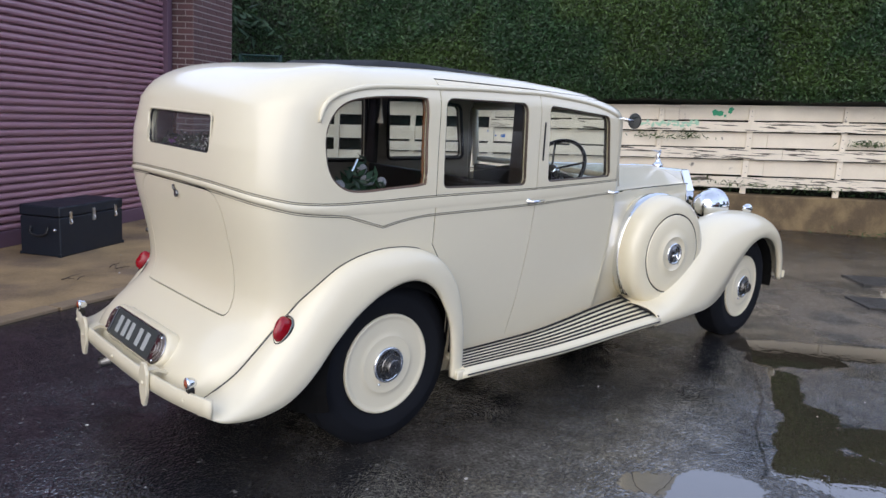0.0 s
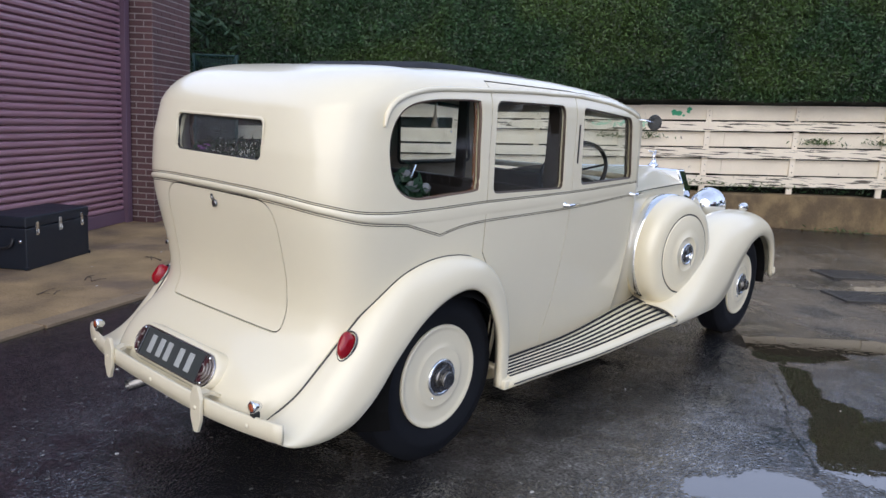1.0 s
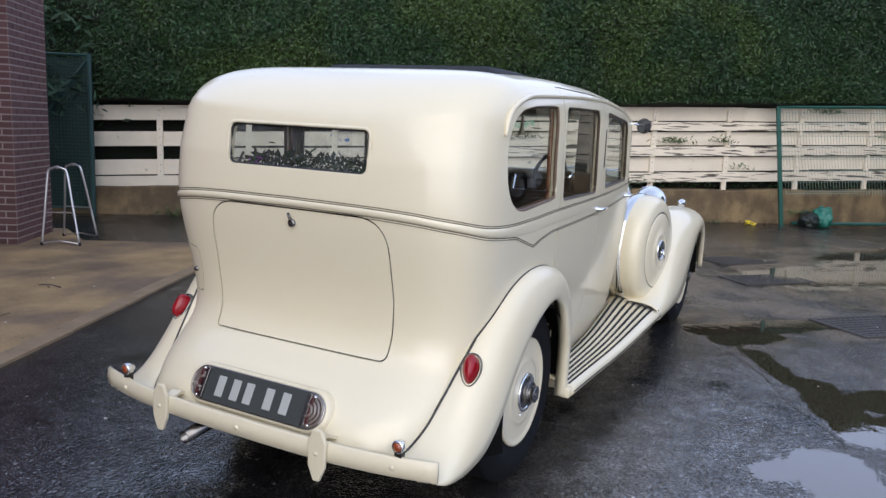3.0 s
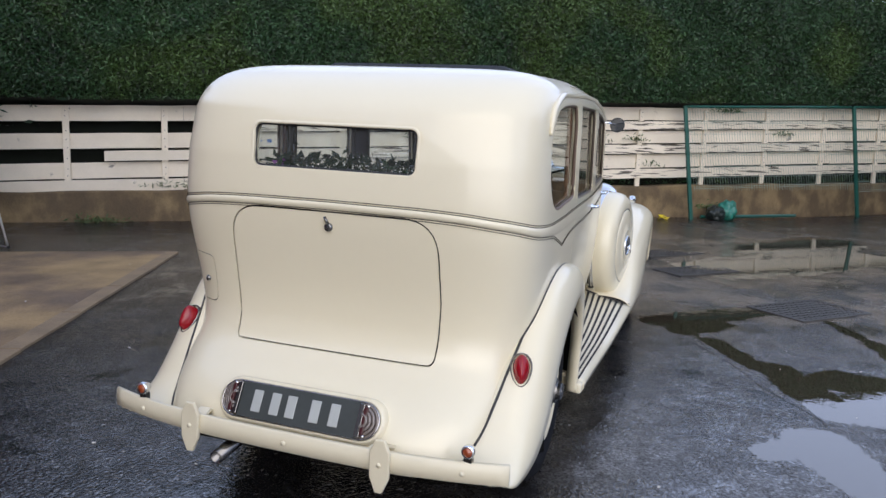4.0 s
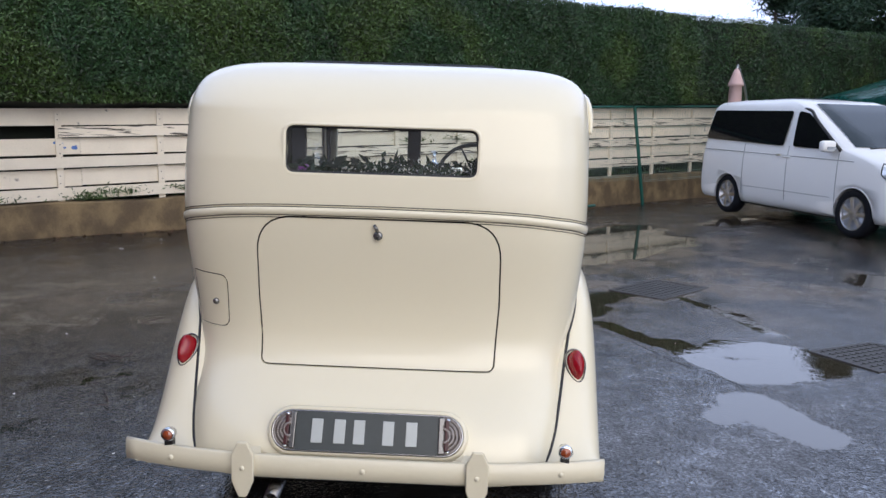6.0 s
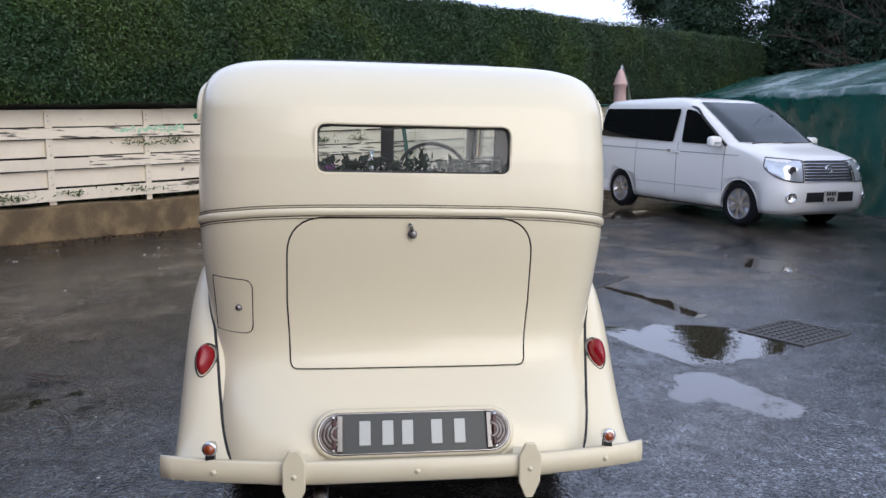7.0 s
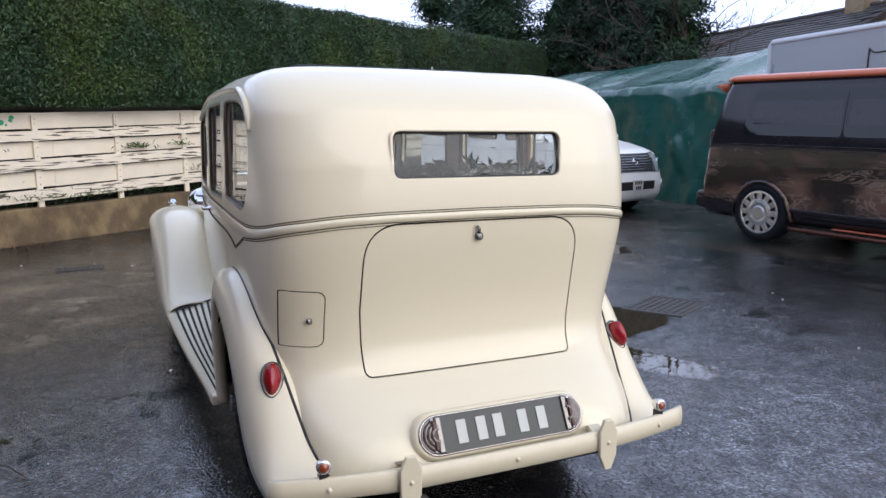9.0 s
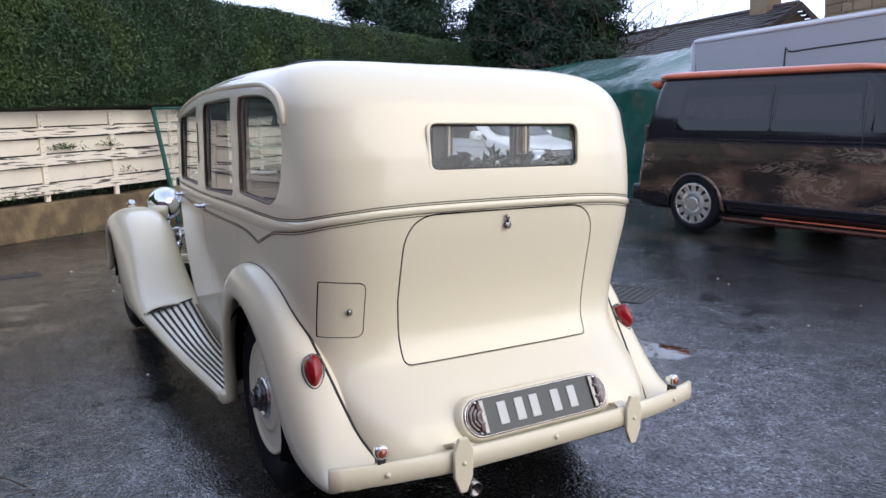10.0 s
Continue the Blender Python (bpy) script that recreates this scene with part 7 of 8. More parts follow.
def sack():
    b = thing("rubbish_sack", Matrix.Identity(4), "tied green and black plastic rubbish sacks against the wall", "sack")
    for (s, off, rx, rz, m, sd) in ((9.12, -0.62, 0.20, 0.14, BAGDARK, 1), (9.38, -0.58, 0.20, 0.20, BAG, 2)):
        bm = bmesh.new()
        bmesh.ops.create_icosphere(bm, subdivisions=4, radius=1.0)
        c = on_fence(s, off, 0)
        z0 = rise(c.x, c.y)
        for v in bm.verts:
            d = 1 + 0.25 * noise.noise(v.co * 1.8 + Vector((sd, 0, 0))) + 0.10 * noise.noise(v.co * 5 + Vector((0, sd, 0)))
            v.co = Vector((v.co.x * rx * d, v.co.y * rx * 0.8 * d, max(v.co.z * rz * d, -rz * 0.8))) + Vector((c.x, c.y, z0 + rz * 0.8))
        part("sack", bm, m, b, "crumpled plastic sack", True)


sack()


def litter():
    rg = random.Random(77)
    bm = bmesh.new()
    c = on_fence(8.15, -0.55, 0)
    for k in range(5):
        m = Matrix.Translation((c.x + rg.uniform(-.1, .1), c.y + rg.uniform(-.1, .1), rise(c.x, c.y) + 0.02 + 0.01 * k)) @ pose(0, 0, 0, rg.uniform(-30, 30), rg.uniform(-30, 30), rg.uniform(0, 180))
        box(bm, -0.06, 0.06, -0.025, 0.025, -0.008, 0.008, m)
    tagged(part("yellow_scrap", bm, YELLOW), "crumpled scrap of yellow plastic by the wall", "litter")
    # twigs on the asphalt
    for i, (x, y, turn, n) in enumerate(((1.35, 1.92, 35, 7), (0.55, 1.55, 80, 2), (2.3, 2.2, 10, 3), (0.2, 3.4, 30, 3), (-0.25, 3.1, 15, 3), (1.0, 3.9, 60, 3))):
        bm = bmesh.new()
        for k in range(n):
            a = radians(turn + rg.uniform(-55, 55))
            l = rg.uniform(0.08, 0.24)
            p = Vector((x + rg.uniform(-.06, .06), y + rg.uniform(-.06, .06), 0.012 if y < 3 else 0.024))
            q = p + Vector((math.cos(a) * l, math.sin(a) * l, 0.006))
            tube(bm, [p, p.lerp(q, 0.5) + Vector((rg.uniform(-.02, .02), rg.uniform(-.02, .02), 0.008)), q], [0.004, 0.003, 0.0015], 5)
        tagged(part("twig", bm, TWIG, kind=""), "broken dark twigs lying on the wet ground", "twig", "fallen twigs")
    # pale specks: grit and bits of paper
    bm = bmesh.new()
    for k in range(130):
        x, y = rg.uniform(-2.5, 8), rg.uniform(-4.5, 4.5)
        s = rg.choice((0.002, 0.003, 0.003, 0.004, 0.006, 0.007)) * (1 + max(0, x) * 0.12)
        z = rise(x, y) + (0.017 if y > 0.47 * x + 2.6 else 0.001)
        box(bm, -s, s, -s * 0.7, s * 0.7, 0, s * 0.5, Matrix.Translation((x, y, z)) @ pose(0, 0, 0, 0, 0, rg.uniform(0, 180)))
    tagged(part("grit", bm, PAPER), "pale grit and paper scraps scattered on the wet yard", "litter", kind="stuff")


litter()


# ---- parked vehicles ----
def loft_body(levels, nt=14, ns=10):
    """A closed body: levels of (z, rear x, front x, half width, rear corner, front corner); corners are radii."""
    rows = []
    for z, xr, xf, w, rr, rf in levels:
        r = []

        def corner(cx, cy, rad, a0):
            return [(cx + rad * math.cos(a), cy + rad * math.sin(a), z) for a in (a0 + math.pi / 2 * k / nt for k in range(nt + 1))]
        r += corner(xf - rf, w - rf, rf, 0)
        r += [(xf - rf + (xr + rr - xf + rf) * k / ns, w, z) for k in range(1, ns)]
        r += corner(xr + rr, w - rr, rr, math.pi / 2)
        r += corner(xr + rr, -w + rr, rr, math.pi)
        r += [(xr + rr + (xf - rf - xr - rr) * k / ns, -w, z) for k in range(1, ns)]
        r += corner(xf - rf, -w + rf, rf, 3 * math.pi / 2)
        rows.append(r)
    return rows


def smooth_levels(table, zs):
    cols = list(zip(*table))
    fs = [smooth_curve(cols[0], c) for c in cols[1:]]
    return [(z, *(f(z) for f in fs)) for z in zs]


def car_wheel(parent, x, y, r, h, style, width=0.21):
    w = thing("wheel", Matrix.Identity(4), "silver alloy wheel with a black tyre", "")
    w.parent = parent
    w.location, w.rotation_euler = (x, y, r), (radians(-90 * h), 0, 0)
    rim = r * (0.70 if style == "spokes" else 0.75)
    bm = bmesh.new()
    lathe(bm, [(rim, -width / 2), (r * 0.93, -width / 2), (r, -width * 0.36), (r, width * 0.36), (r * 0.94, width / 2), (rim * 1.02, width / 2 + 0.004), (rim, width / 2 - 0.01)], None, 44)
    part("tyre", bm, TYRE, w, "black tyre", True)
    bm = bmesh.new()
    lathe(bm, [(rim, width / 2 - 0.012), (rim * 0.96, width / 2 - 0.004), (rim * 0.92, width / 2 - 0.02), (rim * 0.90, 0.0), (0.001, -0.02)], None, 44)
    part("rim", bm, ALLOY if style == "spokes" else PLASTIC, w, "", True)
    bm = bmesh.new()
    if style == "spokes":
        for k in range(7):
            a = 2 * math.pi * k / 7
            m = Matrix.Rotation(a, 4, "Z")
            box(bm, rim * 0.15, rim * 0.93, -0.030, 0.030, width / 2 - 0.05, width / 2 - 0.012, m)
        lathe(bm, [(rim * 0.26, width / 2 - 0.03), (rim * 0.22, width / 2 - 0.006), (0.001, width / 2 - 0.004)], None, 20)
    else:
        lathe(bm, [(rim * 0.62, width / 2 - 0.03), (rim * 0.62, width / 2 + 0.004), (rim * 0.45, width / 2 + 0.012), (rim * 0.30, width / 2 + 0.004), (rim * 0.26, width / 2 + 0.014), (0.001, width / 2 + 0.014)], None, 40)
        lathe(bm, [(rim * 0.99, width / 2 - 0.02), (rim * 0.98, width / 2 + 0.002), (rim * 0.88, width / 2 + 0.004), (rim * 0.86, width / 2 - 0.02)], None, 40)
        for k in range(12):
            m = Matrix.Rotation(2 * math.pi * k / 12, 4, "Z")
            box(bm, rim * 0.60, rim * 0.90, -0.036, 0.036, width / 2 - 0.02, width / 2 + 0.001, m)
    part("spokes", bm, ALLOY, w, "silver spokes", False, 0.003)
    return w


def side_panel(bm, outline, yf, h, proud):
    """A flat-ish panel over the body's side."""
    vs = [bm.verts.new((p.x, h * (yf(p.y) + proud), p.y)) for p in (Vector(q) for q in outline)]
    bm.faces.new(vs)
    bmesh.ops.triangulate(bm, faces=bm.faces[:])


def white_minivan():
    """White Japanese minivan; x forward from the rear axle."""
    fx, fy, rx, ry = 7.45, -5.60, 10.33, -4.78
    ang = math.atan2(fy - ry, fx - rx)
    z = 0.27
    right = Vector((math.sin(ang), -math.cos(ang), 0))           # its right side, which faces the yard
    o = Vector((rx, ry, z)) - right * 0.80
    slope = math.degrees(math.atan2(rise(fx, fy) - z, 2.98))
    v = thing("minivan", Matrix.Translation(o) @ pose(0, 0, 0, 0, -slope, math.degrees(ang)), "white people carrier with dark glass parked before a green marquee", "car")
    body = [(0.24, -0.86, 3.70, 0.82, 0.12, 0.30), (0.34, -0.90, 3.78, 0.875, 0.14, 0.34), (0.55, -0.91, 3.80, 0.895, 0.16, 0.36), (0.72, -0.90, 3.76, 0.90, 0.16, 0.38), (0.88, -0.885, 3.72, 0.90, 0.16, 0.36), (1.02, -0.88, 3.62, 0.895, 0.16, 0.38), (1.12, -0.87, 3.34, 0.885, 0.16, 0.40), (1.22, -0.86, 2.90, 0.87, 0.16, 0.40)]
    cabin = [(1.22, -0.86, 2.90, 0.87, 0.16, 0.40), (1.42, -0.84, 2.58, 0.850, 0.16, 0.36), (1.62, -0.81, 2.24, 0.825, 0.16, 0.32), (1.80, -0.77, 1.92, 0.790, 0.16, 0.28), (1.90, -0.70, 1.66, 0.735, 0.16, 0.24), (1.95, -0.55, 1.35, 0.64, 0.14, 0.20), (1.965, -0.30, 1.05, 0.48, 0.12, 0.15)]
    rows = loft_body(smooth_levels(body, np.linspace(0.24, 1.22, 16)) + smooth_levels(cabin, np.linspace(1.24, 1.965, 18)))
    bm = bmesh.new()
    vs = grid(bm, rows, close_u=True)
    bm.faces.new(vs[-1])
    bm.faces.new(list(reversed(vs[0])))
    bmesh.ops.recalc_face_normals(bm, faces=bm.faces[:])
    me = mesh_from("body", bm, WHITE_CAR, True)
    # wheel arches cut through
    cb = bmesh.new()
    for x in (0.0, 2.95):
        for h in (1, -1):
            o2 = [Vector((x + 0.37 * math.cos(a), 0.33 + 0.37 * math.sin(a))) for a in (2 * math.pi * k / 32 for k in range(32))]
            prism(cb, o2, lambda p, y: Vector((p.x, h * y, p.y)), 0.55, 1.2)
    me = cut(me, cb, "DIFFERENCE")
    me.materials.clear()
    me.materials.append(WHITE_CAR)
    b = new("body", me)
    b.parent = v
    tagged(b, "glossy white bodywork")
    tree = BVHTree.FromPolygons([q.co for q in me.vertices], [tuple(q.vertices) for q in me.polygons])

    def nose(a, zz, out=0.006):
        """On the front's skin, a degrees round from straight ahead."""
        d = Vector((math.cos(radians(a)), math.sin(radians(a)), 0))
        hit = tree.ray_cast(Vector((2.75, 0, zz)) + d * 3, -d)[0]
        return hit + d * out
    w_at = smooth_curve([l[0] for l in body[:-1] + cabin], [l[3] for l in body[:-1] + cabin])

    def front_x(zz):
        return smooth_curve([l[0] for l in body[:-1] + cabin], [l[2] for l in body[:-1] + cabin])(zz)
    for h in (-1, 1):
        for nm, out in (("front_window", [(1.62, 1.22), (2.50, 1.20), (2.44, 1.30), (2.02, 1.62), (1.86, 1.72), (1.62, 1.76)]), ("side_window", [(-0.74, 1.29), (1.40, 1.22), (1.50, 1.76), (-0.60, 1.79)])):
            bm = bmesh.new()
            pts = fine([Vector(p) for p in round_poly([Vector(p) for p in out], 0.05, 4)], 0.08)
            side_panel(bm, pts, w_at, h, 0.022)
            part(nm, bm, BLACKGLASS, v, "black privacy side window", True)
        bm = bmesh.new()
        tube(bm, [(x, h * (w_at(1.06) + 0.001), 1.10 - 0.045 * (x + 0.8) / 3.5) for x in np.linspace(-0.8, 2.9, 16)], 0.004, 4)
        part("swage_line", bm, PLASTIC, v)
        bm = bmesh.new()
        for x0, x1 in ((1.52, 1.54), (2.60, 2.58), (0.42, 0.40)):
            tube(bm, [(x0, h * (w_at(zz) + 0.0005), zz) for zz in np.linspace(0.38, 1.22, 10)], 0.004, 4)
        tube(bm, [(x, h * (w_at(0.52) + 0.0005), 0.52) for x in np.linspace(0.45, 2.5, 10)], 0.003, 4)
        part("door_gap", bm, PLASTIC, v, kind="stuff")
        bm = bmesh.new()
        tube(bm, spline([(2.62, h * 0.88, 1.19), (2.05, h * 0.835, 1.60), (1.84, h * 0.79, 1.76), (1.60, h * 0.76, 1.80)], 5), 0.022, 6)
        part("wind_deflector", bm, PLASTIC, v, "dark plastic wind deflector", True)
        bm = bmesh.new()
        box(bm, 1.42, 1.60, h * (w_at(1.05) + 0.012) - 0.012, h * (w_at(1.05) + 0.012) + 0.012, 1.035, 1.07)
        part("door_handle", bm, WHITE_CAR, v, "", False, 0.01)
        bm = bmesh.new()
        box(bm, 1.28, 1.40, h * (w_at(1.05) + 0.012) - 0.012, h * (w_at(1.05) + 0.012) + 0.012, 1.06, 1.095)
        part("door_handle", bm, CHROME, v, "", False, 0.01)
        # mirror
        bm = bmesh.new()
        box(bm, 2.44, 2.56, h * 1.00 - 0.12, h * 1.00 + 0.10, 1.17, 1.33)
        mr = part("door_mirror", bm, WHITE_CAR, v, "white door mirror", True, 0.04)
        bm = bmesh.new()
        box(bm, 2.555, 2.566, h * 1.00 - 0.06, h * 1.00 + 0.08, 1.20, 1.245)
        part("side_repeater", bm, LAMP, mr)
        # headlamp wraps the corner
        bm = bmesh.new()
        pts = [(0.42, 0.995), (0.60, 1.02), (0.80, 1.03), (0.885, 1.00), (0.88, 0.90), (0.80, 0.80), (0.62, 0.775), (0.50, 0.78)]
        rows = []
        for k in range(9):
            f = k / 8
            top, bot = 1.015 + 0.035 * f, 0.71 + 0.03 * f + 0.17 * f ** 3
            r = []
            for j in range(5):
                zz = bot + (top - bot) * j / 4
                r.append(nose(h * (26.5 + 27.5 * f), zz))
            rows.append(r)
        grid(bm, rows)
        bmesh.ops.recalc_face_normals(bm, faces=bm.faces[:])
        lamp = part("headlamp", bm, LAMP, v, "large clear headlamp", True)
        rim = rows[0] + [r[-1] for r in rows[1:]] + rows[-1][::-1][1:] + [r[0] for r in rows[::-1][1:-1]]
        bm = bmesh.new()
        tube(bm, rim, 0.009, 5, True)
        part("lamp_surround", bm, PLASTIC, lamp)
        bm = bmesh.new()
        c = (rows[2][2] + rows[3][2]) / 2
        lathe(bm, [(0.060, -0.004), (0.060, 0.008), (0.052, 0.010), (0.040, 0.006), (0.001, 0.016)], Matrix.Translation(c) @ pose(0, 0, 0, 0, 86, h * 14), 24)
        part("reflector", bm, CHROME, lamp, "round chrome reflector", True)
        bm = bmesh.new()
        lathe(bm, [(0.075, 0), (0.075, 0.014), (0.06, 0.018), (0.058, 0.006), (0.001, 0.01)], Matrix.Translation(nose(h * 35, 0.50, 0.004)) @ pose(0, 0, 0, 0, 90, h * 28), 24)
        part("fog_lamp", bm, CHROME, v, "round chrome-ringed fog lamp", True)
        for x in (0.0, 2.95):
            car_wheel(v, x, h * 0.775, 0.335, h, "spokes")
            bm = bmesh.new()
            tube(bm, [(x + 0.372 * math.cos(a), h * (w_at(0.33 + 0.372 * math.sin(a)) - 0.008), 0.33 + 0.372 * math.sin(a)) for a in (math.pi * k / 16 for k in range(17))], 0.012, 5)
            part("arch_lip", bm, WHITE_CAR, v, "", True)
    bm = bmesh.new()
    box(bm, 0.2, 2.75, -0.72, 0.72, 0.20, 0.30)
    for x in (0.0, 2.95):
        box(bm, x - 0.36, x + 0.36, -0.66, 0.66, 0.22, 0.70)
    part("underbody", bm, PLASTIC, v)
    # grille
    bm = bmesh.new()
    rows = [[nose(a, zz, 0.004) for a in np.linspace(-25.5, 25.5, 15)] for zz in np.linspace(0.71, 1.01, 9)]
    grid(bm, rows)
    g = part("grille", bm, PLASTIC, v, "dark grille with chrome bars", True)
    for zz in np.linspace(0.72, 1.01, 8):
        bm = bmesh.new()
        tube(bm, [nose(a, zz, 0.010) for a in np.linspace(-25.5, 25.5, 15)], 0.008, 6)
        part("grille_bar", bm, CHROME, g, "", True)
    bm = bmesh.new()
    lathe(bm, [(0.065, 0), (0.065, 0.012), (0.048, 0.014), (0.048, 0.004)], Matrix.Translation((front_x(0.89) + 0.014, 0, 0.89)) @ pose(0, 0, 0, 0, 80, 0), 28)
    box(bm, front_x(0.89) + 0.012, front_x(0.89) + 0.026, -0.075, 0.075, 0.878, 0.902)
    part("badge", bm, CHROME, g, "plain round chrome badge", True)
    bm = bmesh.new()
    box(bm, 3.78, 3.806, -0.46, 0.46, 0.43, 0.57)
    part("lower_intake", bm, PLASTIC, v, "dark lower intake", False, 0.01)
    bm = bmesh.new()
    box(bm, 3.806, 3.818, -0.13, 0.13, 0.42, 0.59)
    pl = part("number_plate", bm, PAPER, v, "white two-line number plate")
    for zz, ys in ((0.545, (-0.075, -0.025, 0.025, 0.075)), (0.465, (-0.05, 0.0, 0.05))):
        for yy in ys:
            bm = bmesh.new()
            box(bm, 3.818, 3.820, yy - 0.018, yy + 0.018, zz - 0.028, zz + 0.028)
            part("figure_bar", bm, PLASTIC, pl)
    # windscreen
    bm = bmesh.new()
    rows = []
    for zz in np.linspace(1.24, 1.86, 9):
        r = []
        wv, fxv = w_at(zz), front_x(zz)
        rad = 0.40 - 0.22 * (zz - 1.2)
        for yy in np.linspace(-1, 1, 17):
            y = yy * (wv - 0.11)
            e = max(0, abs(y) - (wv - rad))
            r.append(Vector((fxv - rad + math.sqrt(max(rad * rad - e * e, 0)) + 0.016, y, zz + 0.012)))
        rows.append(r)
    grid(bm, rows)
    bmesh.ops.recalc_face_normals(bm, faces=bm.faces[:])
    part("windscreen", bm, mat("dark_reflecting_screen", (0.03, 0.04, 0.045), 0.03, vary=0.1, rough_vary=0, spec=0.35), v, "sloping windscreen", True)
    for y0, y1 in ((-0.62, -0.05), (0.0, 0.55)):
        bm = bmesh.new()
        tube(bm, [(2.88 - 0.4 * 0.02, y0, 1.235), (2.84, y1, 1.255)], 0.010, 5)
        part("wiper", bm, PLASTIC, v)
    bm = bmesh.new()
    box(bm, 0.4, 1.0, -0.42, 0.42, 1.967, 1.980)
    part("sunroof", bm, DARKGLASS, v, "dark glass sunroof", False, 0.005)


white_minivan()


def dark_van():
    """Dark camper van with an orange raised roof; x forward from the rear axle."""
    v = thing("camper_van", pose(4.25, -7.26, 0.095, 0, 2.2, 188.0), "dark brown airbrushed camper van with an orange roof and tinted glass", "van")
    body = [(0.26, -1.06, 3.80, 0.84, 0.14, 0.25), (0.36, -1.10, 3.88, 0.92, 0.16, 0.30), (0.55, -1.10, 3.88, 0.945, 0.16, 0.34), (0.95, -1.06, 3.80, 0.95, 0.16, 0.36), (1.18, -1.03, 3.60, 0.95, 0.16, 0.36), (1.36, -1.00, 3.05, 0.935, 0.17, 0.32), (1.62, -0.94, 2.70, 0.900, 0.18, 0.28), (1.90, -0.88, 2.40, 0.85, 0.18, 0.26), (2.015, -0.83, 2.22, 0.82, 0.18, 0.24)]
    body = [(l[0], l[1] + 0.12, *l[2:]) for l in body]
    zs = list(np.linspace(0.26, 2.015, 28))
    lv = smooth_levels(body, zs)
    rows = loft_body(lv)
    bm = bmesh.new()
    vs = [[bm.verts.new(p) for p in r] for r in rows]
    n = len(vs[0])
    for jj in range(len(vs) - 1):
        for i in range(n):
            f = bm.faces.new((vs[jj][i], vs[jj][(i + 1) % n], vs[jj + 1][(i + 1) % n], vs[jj + 1][i]))
            f.material_index = 0 if 0.44 < zs[jj] < 1.17 else 1
    bm.faces.new(vs[-1])
    bm.faces.new(list(reversed(vs[0])))
    bmesh.ops.recalc_face_normals(bm, faces=bm.faces[:])
    me = mesh_from("body", bm, [BROWN_CAR, DARK_CAR], True)
    cb = bmesh.new()
    for x in (0.0, 3.0):
        for h in (1, -1):
            prism(cb, [Vector((x + 0.395 * math.cos(a), 0.35 + 0.395 * math.sin(a))) for a in (2 * math.pi * k / 36 for k in range(36))], lambda p, y: Vector((p.x, h * y, p.y)), 0.58, 1.2)
    me = cut(me, cb, "DIFFERENCE")
    b = new("body", me)
    b.parent = v
    tagged(b, "dark brown bodywork with swirling airbrushed figures")
    w_at = smooth_curve([l[0] for l in body], [l[3] for l in body])
    # orange roof
    rl = [(2.02, -0.76, 2.25, 0.830, 0.2, 0.25), (2.045, -0.78, 2.25, 0.845, 0.2, 0.25), (2.07, -0.76, 2.20, 0.84, 0.2, 0.25), (2.10, -0.70, 2.05, 0.79, 0.2, 0.25), (2.115, -0.60, 1.8, 0.66, 0.2, 0.25)]
    rr = loft_body(smooth_levels(rl, np.linspace(2.02, 2.115, 9)))
    bm = bmesh.new()
    vs = grid(bm, rr, close_u=True)
    bm.faces.new(vs[-1])
    bm.faces.new(list(reversed(vs[0])))
    bmesh.ops.recalc_face_normals(bm, faces=bm.faces[:])
    part("raised_roof", bm, ORANGE, v, "orange raised roof", True)
    bm = bmesh.new()
    rows = [[Vector((x, y, z)) for x, z in ((-0.72, 2.01), (-0.90, 2.0), (-0.92, 1.965), (-0.78, 1.89))] for y in np.linspace(-0.76, 0.76, 9)]
    vs = grid(bm, rows, close_u=True)
    bm.faces.new(vs[0])
    bm.faces.new(list(reversed(vs[-1])))
    bmesh.ops.recalc_face_normals(bm, faces=bm.faces[:])
    part("tail_spoiler", bm, ORANGE, v, "orange tail spoiler", True)
    for h in (-1, 1):
        for nm, out in (("rear_window", [(-0.34, 1.34), (0.98, 1.34), (0.98, 1.90), (-0.24, 1.90)]), ("slide_window", [(1.0, 1.34), (2.05, 1.34), (2.02, 1.90), (1.0, 1.90)]), ("cab_window", [(2.14, 1.34), (2.85, 1.34), (2.78, 1.42), (2.42, 1.82), (2.12, 1.85)])):
            bm = bmesh.new()
            side_panel(bm, fine(round_poly([Vector(p) for p in out], 0.05, 4), 0.08), w_at, h, 0.005)
            part(nm, bm, BLACKGLASS, v, "dark tinted window", True)
        bm = bmesh.new()
        for z0, x0, x1 in ((1.175, -0.70, 2.9), (1.225, -0.55, 2.9)):
            tube(bm, [(x, h * (w_at(z0) + 0.001), z0) for x in np.linspace(x0, x1, 14)], 0.006, 5)
        part("waist_trim", bm, DARK_CAR, v, "", True)
        bm = bmesh.new()
        for xx in (2.07, 2.98):
            tube(bm, [(xx, h * (w_at(z) + 0.0005), z) for z in np.linspace(0.45, 1.90, 12)], 0.005, 4)
        part("door_gap", bm, PLASTIC, v, kind="stuff")
        bm = bmesh.new()
        box(bm, 0.42, 2.6, h * 0.945 - 0.02, h * 0.945 + 0.02, 0.42, 0.46)
        part("rubbing_strip", bm, DARK_CAR, v, "black rubbing strip", False, 0.008)
        bm = bmesh.new()
        tube(bm, [(0.45, h * 0.99, 0.23), (0.55, h * 1.01, 0.22), (2.4, h * 1.01, 0.22), (2.5, h * 0.99, 0.23)], 0.032, 10)
        part("side_bar", bm, SIDE_BAR_METAL, v, "dark metal side bar tinted with a red reflection", True)
        bm = bmesh.new()
        box(bm, 0.95, 2.6, h * 0.90 - 0.03, h * 0.90 + 0.035, 0.262, 0.278)
